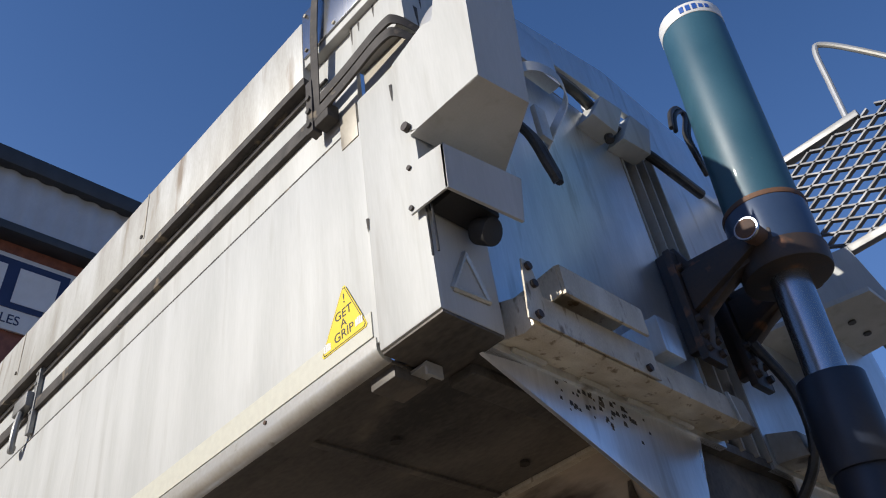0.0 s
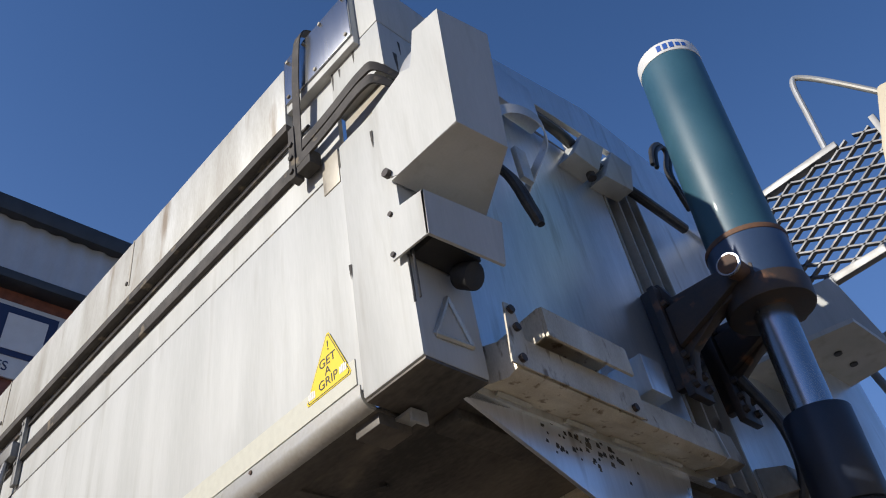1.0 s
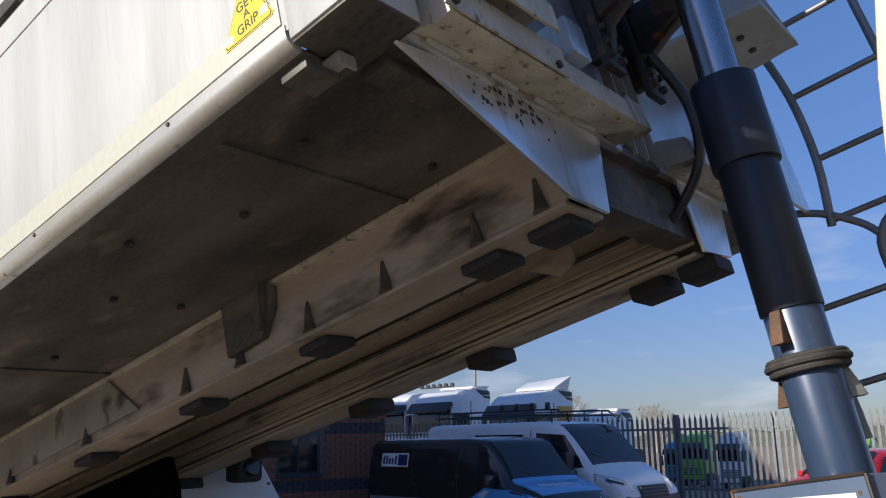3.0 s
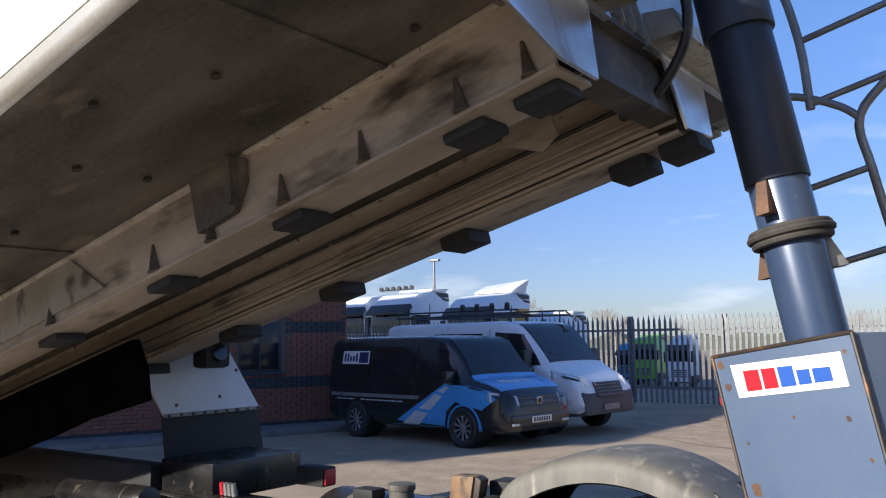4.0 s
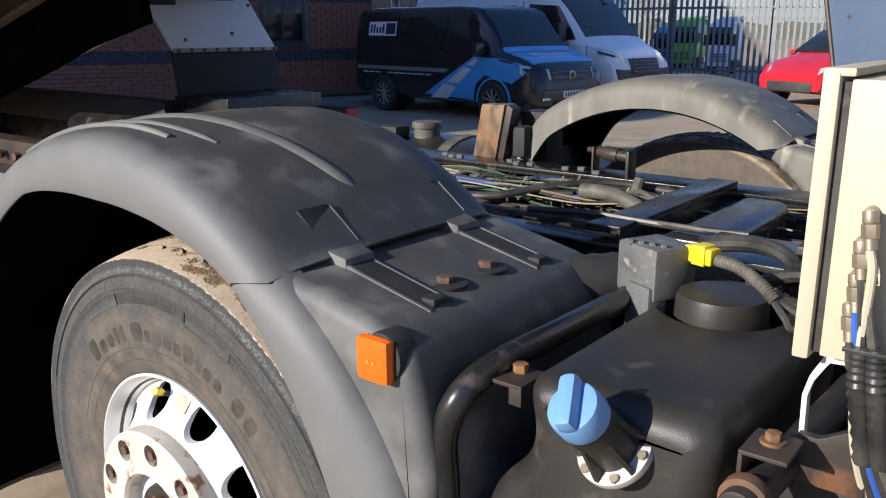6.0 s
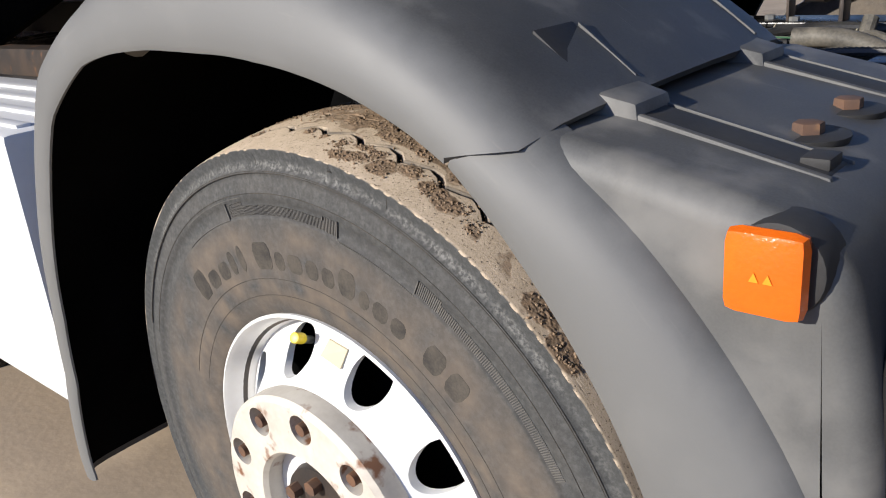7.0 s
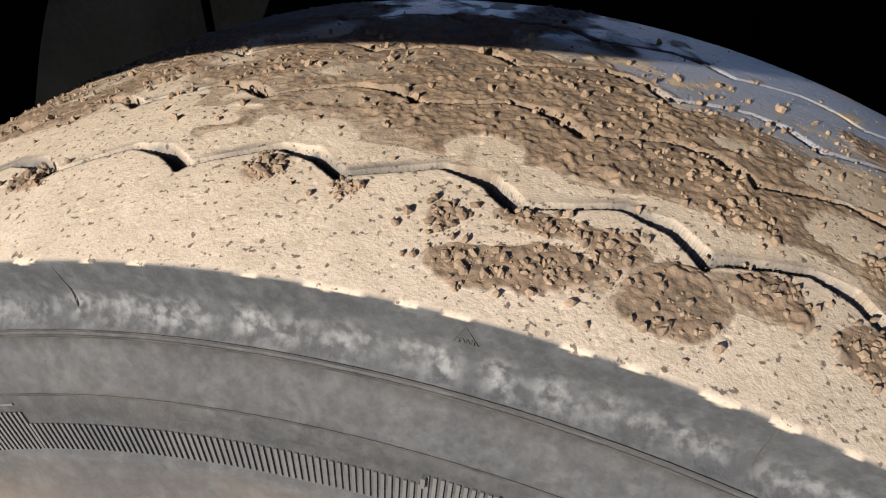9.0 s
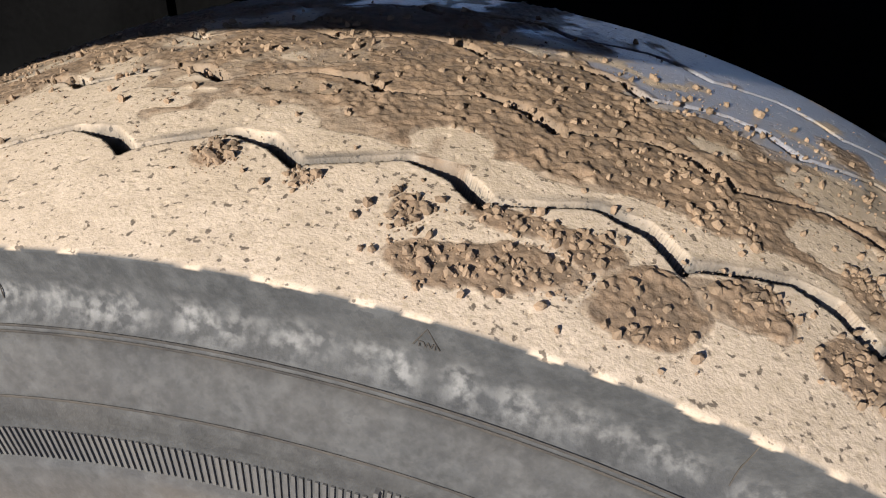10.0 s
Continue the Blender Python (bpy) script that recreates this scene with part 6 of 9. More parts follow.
def make_tyre(parent, fine, flip=False):
    """A tyre round local y; the outer face lies at y = 0 and the tread runs towards +y."""
    if fine:
        th = np.concatenate([np.arange(-180, -40, 3.0), np.arange(-40, -22, 0.4), np.arange(-22, 30, 0.075), np.arange(30, 50, 0.14), np.arange(50, 75, 0.5), np.arange(75, 180, 3.0)])
        ty = np.linspace(0.0, WIDTH, 350)
    else:
        th = np.arange(-180, 180, 0.9)
        ty = np.linspace(0.0, WIDTH, 70)
    half = WIDTH / 2
    crown = 0.5668 - np.where(ty > half, 0.0125, 0.0188) * ((ty - half) / half) ** 2
    side = [(0.03, 0.285), (0.012, 0.297), (0.002, 0.306), (-0.004, 0.318), (-0.008, 0.335), (-0.009, 0.338), (-0.011, 0.355), (-0.012, 0.37), (-0.0125, 0.40), (-0.012, 0.43), (-0.011, 0.452), (-0.011, 0.4565),
            (-0.0085, 0.4572), (-0.0085, 0.468), (-0.0085, 0.479), (-0.0105, 0.4805), (-0.0085, 0.495), (-0.006, 0.508), (-0.0045, 0.5145), (-0.0065, 0.516), (-0.0065, 0.518), (-0.004, 0.5195), (-0.001, 0.523), (0.0008, 0.528), (0.0008, 0.533), (-0.0004, 0.537)] + [(-0.0006 - 0.0002 * q, 0.538 + 0.001 * q) for q in range(10)]
    prof = [(y, r) for y, r in side]
    ns = len(prof)
    prof += list(zip(ty, crown))
    prof += [(WIDTH + 0.004, 0.54), (WIDTH + 0.012, 0.50), (WIDTH + 0.012, 0.42), (WIDTH, 0.35), (WIDTH - 0.03, 0.29)]
    py, pr = np.array([p[0] for p in prof]), np.array([p[1] for p in prof])
    T, Y = np.meshgrid(th, py, indexing="ij")
    R = np.tile(pr, (len(th), 1))
    S = np.radians(T) * 0.55
    tread = np.zeros_like(R, bool)
    tread[:, ns:ns + len(ty)] = True
    # zigzag grooves
    cut = np.zeros_like(R)
    for yg, per, ph, amp, wid in GROOVES:
        p = ((T - ph) / per) % 1.0
        yc = yg + np.interp(p, [0, 0.52, 0.78, 0.97, 1.0], [0, amp, amp * 0.78, amp * 0.04, 0]) + 0.0015 * (fbm(T * 0.8, T * 0 + yg * 40, 3, 2) - 0.5)
        shut = np.interp(T, [3, 11, 18, 28], [0.0, 0.12, 0.22, 0.38])
        steep = np.maximum(np.interp(p, [0, 0.03, 0.45, 0.6, 0.8, 0.98, 1.0], [0.5, 0.0, 0.0, 0.45, 1.0, 1.0, 0.7]), shut)
        wob = 0.6 + 0.8 * fbm(S * 70, Y * 20, int(yg * 1000), 2)
        hw = (0.0004 + 0.0032 * steep) * wob * (wid / 3)
        cut = np.maximum(cut, np.clip((hw + 0.0008 - np.abs(Y - yc)) / 0.0012, 0, 1))
    near_cut = np.zeros_like(R)
    for yg, per, ph, amp, wid in GROOVES:
        p = ((T - ph) / per) % 1.0
        near_cut = np.maximum(near_cut, np.clip(1 - np.abs(Y - yg - 0.0015 - np.interp(p, [0, 0.52, 0.78, 0.97, 1.0], [0, amp, amp * 0.78, amp * 0.04, 0])) / 0.0055, 0, 1))
    # rib faces stand a little unevenly
    lev = 0.0012 * (fbm(S * 6, Y * 8, 71, 3) - 0.5)
    # mud patches: denser on the inner ribs
    dens = np.interp(Y, [0.0, 0.05, 0.068, 0.076, 0.11, 0.12, 0.2, 0.287], [0.03, 0.06, 0.14, 0.42, 0.62, 0.72, 0.68, 0.5])
    dens = np.where(Y < 0.098, dens * np.interp(T, [-8, -3, -1], [0.4, 0.7, 1.25]), dens)
    dens = np.where((Y > 0.118) & (Y < 0.165), dens * np.interp(T, [14, 19], [1.0, 0.72]), dens)
    dens = np.where(Y > 0.160, dens * np.interp(T, [6, 12], [1.0, 0.45]), dens)
    warp = 0.9 * (fbm(S * 60, Y * 60, 13, 4) - 0.5)
    for ca, cy, ra, ry in CLOTS:
        d = np.sqrt(((T - ca) / ra) ** 2 + ((Y - cy) / ry) ** 2) + warp
        dens = np.maximum(dens, np.clip(1.45 - d, 0, 0.9) * (d < 1.3))
    for ca, cy, ra, ry in BARE:
        dens = dens * np.clip((np.sqrt(((T - ca) / ra) ** 2 + ((Y - cy) / ry) ** 2) + 0.8 * warp - 0.8) * 4, 0.03, 1)
    blob = fbm(S * 26 + 3.1, Y * 26, 11, 3)
    thr = np.interp(dens, [0, 1], [0.86, 0.12])
    mud = np.clip((blob + 0.10 * (fbm(S * 150, Y * 150, 17, 3) - 0.5) - thr) / 0.09, 0, 1) * (1 - cut)
    halo = np.clip((blob + 0.06 * (fbm(S * 90, Y * 90, 18, 3) - 0.5) - thr + 0.045) / 0.04, 0, 1) * (1 - cut) * np.clip((Y - 0.012) / 0.01, 0, 1)
    rough = fbm(S * 420, Y * 420, 23, 2)
    lumps = np.clip(fbm(S * 240, Y * 240, 31, 3) - 0.48, 0, 1)
    big = np.clip(fbm(S * 60, Y * 60, 37, 2) - 0.45, 0, 1)
    fine_l = np.clip(fbm(S * 520, Y * 520, 33, 2) - 0.45, 0, 1)
    pile = mud * (0.0002 + 0.0010 * (rough - 0.3) + 0.0022 * fine_l * (0.5 + big) + 0.0060 * lumps * np.clip(big * 3 - 0.12, 0, 1))
    grit = 0.00022 * (fbm(S * 480, Y * 480, 41, 2) - 0.5) - 0.0035 * np.clip(fbm(S * 520, Y * 520, 67, 2) - 0.75, 0, 1) + 0.0002 * (fbm(S * 120, Y * 120, 53, 2) - 0.5)
    h = np.where(tread, lev + np.maximum(pile, 0) + grit, 0)
    h = h - np.where(tread, cut * 0.012 * np.clip(1.15 - 0.5 * big, 0.75, 1), 0)
    # ragged crust where the tread meets the side
    crust = 0.5 + 0.5 * np.sin(np.radians(T) * 0.55 / 0.0125 * np.pi * 1.1 + 9 * fbm(S * 18, S * 0, 5, 2))
    R = R + h
    X3 = R * np.sin(np.radians(T))
    Z3 = R * np.cos(np.radians(T))
    V = np.stack([X3, Y, Z3], -1).reshape(-1, 3)
    n0, n1 = R.shape
    i = np.arange(n0)
    a = (i[:, None] * n1 + np.arange(n1 - 1)[None]).ravel()
    b = ((((i + 1) % n0)[:, None]) * n1 + np.arange(n1 - 1)[None]).ravel()
    F = np.stack([a, a + 1, b + 1, b], -1)
    me = bpy.data.meshes.new("tyre")
    me.vertices.add(len(V))
    me.vertices.foreach_set("co", V.astype(np.float32).ravel())
    me.loops.add(len(F) * 4)
    me.loops.foreach_set("vertex_index", F.astype(np.int32).ravel())
    me.polygons.add(len(F))
    me.polygons.foreach_set("loop_start", np.arange(0, len(F) * 4, 4, dtype=np.int32))
    me.update(calc_edges=True)
    me.validate()
    rad = np.tile(pr, (len(th), 1))
    edge_r = 0.5487 - 0.0038 * crust * fbm(S * 55, S * 0, 9, 3) - 0.0016 * fbm(S * 160, S * 0, 19, 2)
    dust = np.where(tread, 1.0, 0.9 * np.clip((rad - edge_r) / 0.0005, 0, 1) * (Y < 0.01))
    dust = dust * np.where(tread, np.clip(1.0 - 0.55 * np.clip((fbm(S * 34, Y * 34, 88, 4) - 0.52) / 0.12, 0, 1) * (Y > 0.14), 0, 1), 1)
    dust = np.where(tread, dust * (1 - 0.95 * np.clip(cut * 3, 0, 1)) * (1 - 0.75 * np.clip(near_cut * 1.3, 0, 1) * np.clip(fbm(S * 40, Y * 40, 29, 3) * 2.2 - 0.35, 0, 1)), dust)
    # wet inner ribs, where the painted sky sheen goes
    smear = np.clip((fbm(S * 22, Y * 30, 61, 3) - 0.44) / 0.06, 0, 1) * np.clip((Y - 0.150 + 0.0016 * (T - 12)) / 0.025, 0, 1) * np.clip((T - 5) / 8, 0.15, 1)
    wet_sheen = np.where(tread, np.maximum(np.clip((Y - 0.195) / 0.02, 0, 0.95) * np.clip((fbm(S * 60, Y * 60, 63, 3) - 0.36) / 0.1, 0, 1), smear * 0.9) * (1 - 0.9 * mud), 0)
    brown = np.where(tread, 0, np.interp(rad, [0.30, 0.33, 0.44, 0.455, 0.47, 0.50, 0.515, 0.523, 0.531, 0.538], [0.65, 0.78, 0.62, 0.20, 0.06, 0.10, 0.06, 0.05, 0.02, 0.0]) * np.clip(-0.35 + 2.2 * fbm(S * 16 + rad * 9, rad * 45, 77, 5), 0, 1.2))
    bloom = np.where(tread, 0, np.interp(rad, [0.48, 0.495, 0.512, 0.518, 0.5215, 0.527, 0.531, 0.534], [0.05, 0.12, 0.10, 0.05, 0.8, 1.0, 0.4, 0.0])) * np.clip(-0.35 + 2.0 * fbm(S * 95 + rad * 20, rad * 60, 97, 6), 0, 1) * np.clip(-0.2 + 1.8 * fbm(S * 7, rad * 12, 99, 3), 0.15, 1)
    if not fine:
        wet_sheen, brown = wet_sheen * 0, np.where(tread, 0, 0.7)
    for name, arr in (("bloom", bloom), ("dust", dust), ("mud", np.where(tread, np.maximum(mud, 0.72 * halo), 0)), ("brown", np.clip(brown, 0, 1)), ("wet_sheen", np.clip(wet_sheen, 0, 1))):
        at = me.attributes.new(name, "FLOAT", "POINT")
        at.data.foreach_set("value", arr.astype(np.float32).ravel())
    me.materials.append(TYRE)
    me.polygons.foreach_set("use_smooth", [True] * len(me.polygons))
    me.update()
    ob = new("tyre", me)
    ob.parent = parent
    ob["label"] = "worn truck tyre caked in pale dust and mud"
    return ob


def polar(r, a, y):
    a = radians(a)
    return (r * math.sin(a), y, r * math.cos(a))


def sector(bm, r0, r1, a0, a1, y0, y1, n=3):
    """A raised piece between two radii and two angles on the tyre's side."""
    lo, hi = [], []
    ring = [polar(r0, a0 + (a1 - a0) * i / n, 0) for i in range(n + 1)] + [polar(r1, a1 + (a0 - a1) * i / n, 0) for i in range(n + 1)]
    lo = [bm.verts.new((x, y0, z)) for x, _, z in ring]
    hi = [bm.verts.new((x, y1, z)) for x, _, z in ring]
    m = len(ring)
    fs = [bm.faces.new(lo), bm.faces.new(hi[::-1])] + [bm.faces.new((lo[i], hi[i], hi[(i + 1) % m], lo[(i + 1) % m])) for i in range(m)]
    bmesh.ops.recalc_face_normals(bm, faces=fs)


BAND = material("tyre_band", (0.075, 0.073, 0.070), (0.12, 0.112, 0.10), 0.8, 0.0, 22, 300, 0.2)
LETTER = material("tyre_letter", (0.040, 0.037, 0.034), (0.088, 0.077, 0.064), 0.8, 0.0, 40, 300, 0.4, spec=0.2)

wheel = thing("wheel", "truck wheel with dusty mud-caked tyre and white steel rim", "wheel", Matrix.Translation((-1.9415, 1.9857, 0.5075)) @ Euler((radians(1.55), 0, radians(-1.28))).to_matrix().to_4x4() @ Matrix.Scale(0.9932, 4))
tyre = make_tyre(wheel, True)
# fine radial ribbing in bands on the side
rb = B()
for a0, a1, r0, r1 in ((-18.2, -13.4, 0.4575, 0.4785), (-13.4, 8.25, 0.4575, 0.472), (8.25, 11.3, 0.4535, 0.4775), (28.6, 33.0, 0.4555, 0.477), (33.0, 62.0, 0.458, 0.472)):
    a = a0
    while a < a1:
        sector(rb, r0, r1, a, a + 0.17, -0.0086, -0.0094, 1)
        a += 0.35
a = 11.9
while a < 28.4:
    sector(rb, 0.4525, 0.4545, a, a + 0.2, -0.0108, -0.0119, 1)
    a += 0.4
tagged(part("side_ribbing", rb, BAND, tyre, "fine moulded ribbing", 20), kind="stuff")
# step plates beside the bands
for r0, r1, a0, a1, y0, y1, n in ((0.4555, 0.4568, -36.5, -18.5, -0.0112, -0.0122, 10), (0.4835, 0.4845, -34, -13.4, -0.0098, -0.0106, 10), (0.4555, 0.480, -18.6, -18.3, -0.0085, -0.012, 1), (0.4535, 0.480, 11.35, 11.55, -0.0085, -0.0112, 1),
                                  (0.4725, 0.4775, 8.1, 8.3, -0.0085, -0.0112, 1), (0.4535, 0.477, 28.3, 28.5, -0.0085, -0.0112, 1)):
    stp = B()
    sector(stp, r0, r1, a0, a1, y0, y1, n)
    part("moulded_step", stp, BAND, tyre)
# maker's name as plain hatched shapes, low in relief
for a0, a1, hgt in ((-43.4, -38.0, 0.046), (-36.8, -32.0, 0.027), (-30.8, -26.4, 0.027), (-25.2, -22.6, 0.036), (-20.8, -18.6, 0.04), (-14.4, -8.4, 0.04), (-7.3, -4.2, 0.027), (-3.0, 1.4, 0.027), (2.6, 6.2, 0.027), (7.3, 10.8, 0.027), (12.0, 16.4, 0.04), (17.5, 20.2, 0.027), (21.2, 25.0, 0.027), (26.0, 29.6, 0.027), (34.5, 39.0, 0.04), (40.5, 45.0, 0.04)):
    bm = B()
    n, ring = 12, []
    for i in range(n + 1):
        a = a0 + (a1 - a0) * i / n
        trim = 0.3 * max(0.0, 1.0 - min(a - a0, a1 - a) / 1.1) ** 2 * hgt
        ring.append((a, 0.379 + trim, 0.379 + hgt - trim))
    loop = [polar(lo, a, 0) for a, lo, hi in ring] + [polar(hi, a, 0) for a, lo, hi in ring[::-1]]
    va, vb = [bm.verts.new((x, -0.0121, z)) for x, _, z in loop], [bm.verts.new((x, -0.01265, z)) for x, _, z in loop]
    fs = [bm.faces.new(vb)] + [bm.faces.new((va[i], vb[i], vb[(i + 1) % len(va)], va[(i + 1) % len(va)])) for i in range(len(va))]
    bmesh.ops.recalc_face_normals(bm, faces=fs)
    part("raised_mark", bm, LETTER, tyre)
# moulded rings, the shade in their creases drawn as thin dark tubes
for r_, y_ in ((0.5162, -0.0068), (0.5184, -0.0062), (0.4885, -0.0097), (0.339, -0.0092), (0.365, -0.0118)):
    mr = B()
    add_tube(mr, [polar(r_, q, y_) for q in range(-70, 100, 3)], 0.0005, 5, 2)
    part("crease_ring", mr, LETTER, tyre)
# wear mark
wm = B()
tw = [polar(0.5438, 8.96, -0.0017), polar(0.5356, 8.55, -0.0003), polar(0.5356, 9.45, -0.0003)]
for p, q in ((tw[0], tw[1]), (tw[0], tw[2])):
    add_tube(wm, [p, tuple((u + v) / 2 for u, v in zip(p, q)), q], 0.00025, 5, 2)
part("wear_mark", wm, LETTER, tyre)
letters("wear_mark", "TWI", 0.0034, LETTER, tyre, Matrix.Translation(polar(0.5365, 8.98, -0.0006)) @ Matrix.Rotation(radians(8.98), 4, "Y") @ Matrix.Rotation(radians(90), 4, "X"), 0.0002)
# sipe lines across the shoulder
for ang in (-7.75, 19.5):
    sl = B()
    pts = [polar(0.545 - 0.0065 * i, ang + 0.05 * i, float(np.interp(0.545 - 0.0065 * i, [0.519, 0.5235, 0.528, 0.533, 0.537, 0.545], [-0.0042, -0.0012, 0.0006, 0.0006, -0.0005, -0.0018]))) for i in range(4)]
    add_tube(sl, pts, 0.00028, 5, 2)
    part("mould_line", sl, LETTER, tyre)
# loose crumbs of soil on the tread
rng = random.Random(21)
ico = bmesh.new()
bmesh.ops.create_icosphere(ico, subdivisions=1, radius=1.0)
ico.verts.index_update()
IV, IF = np.array([v.co[:] for v in ico.verts]), np.array([[v.index for v in f.verts] for f in ico.faces])
ico.free()


def crumb_mesh(name, count, spots, lo, hi, mat, label):
    """Small uneven crumbs lying on the tread; spots: where they gather."""
    V, F = [], []
    for i in range(count):
        if spots and rng.random() < 0.5:
            ca, cy, ra, ry = rng.choice(spots)
            an, y = rng.gauss(ca, ra * 0.6), rng.gauss(cy, ry * 0.6)
        else:
            an, y = rng.uniform(-24, 44), (rng.gauss(0.150, 0.036) if spots else rng.uniform(0.002, 0.25))
        y = min(max(y, 0.003), WIDTH - 0.01)
        sz = lo + (hi - lo) * rng.random() ** 7
        rr = 0.5668 - (0.0125 if y > WIDTH / 2 else 0.0188) * ((y - WIDTH / 2) / (WIDTH / 2)) ** 2
        q = np.array(Euler((rng.uniform(0, 6), rng.uniform(0, 6), rng.uniform(0, 6))).to_matrix())
        jit = 1 + np.array([rng.uniform(-0.28, 0.28) for _ in range(len(IV))])[:, None]
        V.append((IV * jit * sz * np.array([1, rng.uniform(0.6, 1.0), rng.uniform(0.5, 0.9)])) @ q.T + np.array(polar(rr + sz * 0.28, an, y)))
        F.append(IF + i * len(IV))
    me = bpy.data.meshes.new(name)
    me.from_pydata(np.concatenate(V).tolist(), [], np.concatenate(F).tolist())
    me.materials.append(mat)
    ob = new(name, me)
    ob.parent = tyre
    ob["label"] = label
    return tagged(ob, kind="stuff")


SOIL = material("soil_crumbs", (0.31, 0.215, 0.138), (0.18, 0.128, 0.082), 0.95, 0.0, 60, 600, 0.3)
SANDY = material("sand_grains", (0.62, 0.52, 0.38), (0.45, 0.36, 0.25), 0.95, 0.0, 60, 600, 0.2)
crumb_mesh("loose_soil", 6500, CLOTS, 0.0003, 0.0026, SOIL, "loose crumbs of dry soil")
crumb_mesh("sand_grain", 1500, (), 0.0001, 0.0003, SANDY, "fine grains of pale sand")


def make_rim(parent):
    rim = part("rim", add_lathe(B(), [(0.02, 0.292), (0.006, 0.306), (-0.004, 0.3075), (-0.006, 0.303), (0.002, 0.297), (0.03, 0.287), (0.042, 0.280), (0.034, 0.268), (0.005, 0.235), (-0.028, 0.207), (-0.034, 0.198), (-0.034, 0.06), (-0.022, 0.06), (-0.022, 0.195),
                                      (-0.016, 0.204), (0.017, 0.232), (0.046, 0.266), (0.056, 0.282), (0.2, 0.282), (0.2, 0.29), (0.02, 0.292)], 96), WHITERIM, None, "white painted dished rim")
    cut_holes(rim, [((0.252 * math.sin(radians(-16.5 + 36 * i)), -0.09, 0.252 * math.cos(radians(-16.5 + 36 * i))), (0.238 * math.sin(radians(-16.5 + 36 * i)), 0.10, 0.238 * math.cos(radians(-16.5 + 36 * i))), 0.034) for i in range(10)])
    shade(rim.data, 30)
    rim.parent = parent
    rg = part("hub_ring", add_lathe(B(), [(-0.036, 0.208), (-0.06, 0.206), (-0.067, 0.198), (-0.067, 0.118), (-0.06, 0.112), (-0.0, 0.11), (-0.0, 0.2), (-0.036, 0.208)], 80), HUBWHITE, None, "chipped white stud ring")
    cut_holes(rg, [(polar(0.170, -31 + 36 * i, -0.1), polar(0.170, -31 + 36 * i, -0.03), 0.023) for i in range(10)])
    shade(rg.data, 30)
    rg.parent = parent
    for i in range(10):
        st = B()
        add_cyl(st, polar(0.170, -31 + 36 * i, -0.02), polar(0.170, -31 + 36 * i, -0.052), 0.0165, 0.0155, 6, 0.002)
        add_cyl(st, polar(0.170, -31 + 36 * i, -0.05), polar(0.170, -31 + 36 * i, -0.068), 0.010, 0.0095, 12)
        part("wheel_nut", st, RUST, rg, "rusty wheel nut")
    # unseen drum, as dark as the shade inside the rim
    part("brake_drum", add_lathe(B(), [(0.062, 0.0), (0.062, 0.262), (0.075, 0.270), (0.19, 0.270), (0.19, 0.0)], 48), VOID, parent, "unseen brake drum, near-black to darken the rim holes")
    hub = add_lathe(B(), [(0.05, 0.112), (-0.02, 0.11), (-0.03, 0.085), (-0.045, 0.08), (-0.05, 0.0)], 40)
    part("hub", hub, DARKSTEEL, parent, "dark rusty hub")
    for i in range(6):
        part("hub_bolt", add_cyl(B(), polar(0.06, 60 * i, -0.045), polar(0.06, 60 * i, -0.062), 0.012, seg=6), RUST, parent)
    part("tyre_valve", add_cyl(B(), polar(0.252, -13.5, 0.03), polar(0.266, -11.5, 0.002), 0.006, seg=12), GALV, rim)
    part("valve_cap", add_cyl(B(), polar(0.262, -12, 0.012), polar(0.272, -10.5, -0.006), 0.0085, seg=12, bevel=0.002), YCON, rim, "yellow valve cap")
    pt = B()
    add_hex(pt, [polar(0.262, -2, 0.0275), polar(0.259, 7, 0.0255), polar(0.239, 8, 0.006), polar(0.243, -3, 0.0105), polar(0.262, -2, 0.0245), polar(0.259, 7, 0.0225), polar(0.239, 8, 0.003), polar(0.243, -3, 0.0075)])
    part("old_label", pt, CREAM, rim, "remains of a yellowed label")


make_rim(wheel)

# wheel on the far end of the axle
SEAM_DARK = material("tread_slot", (0.012, 0.011, 0.010), (0.02, 0.018, 0.016), 0.9)
wheel2 = thing("wheel", "dusty truck wheel on the far side of the axle", "wheel", Matrix.Translation((-1.80, 4.52, 0.51)) @ Matrix.Rotation(math.pi, 4, "Z"))
tyre2 = make_tyre(wheel2, False)
# short tread slots, three staggered rows
slots = B()
for row, y in enumerate((0.06, 0.13, 0.20)):
    for a in range(-64, 65, 4):
        a2 = a + (row % 2) * 2
        r = 0.5485 + 0.0188 * (1 - ((y - WIDTH / 2) / (WIDTH / 2)) ** 2)
        ends = [polar(r + dr, a2 + da, y + dy) for dr in (-0.004, 0.0012) for da, dy in ((-0.9, -0.020), (0.1, -0.022), (0.9, 0.020), (-0.1, 0.022))]
        add_hex(slots, ends)
tagged(part("tread_slots", slots, SEAM_DARK, tyre2, "dark slots in the dusty tread"), kind="stuff")
part("rim", add_lathe(B(), [(0.33, 0.29), (0.32, 0.303), (0.2, 0.285), (0.16, 0.2), (0.16, 0.02), (0.0, 0.02), (0.0, 0.29), (0.33, 0.29)], 48), DARKSTEEL, wheel2)

# ---- mudguards ----


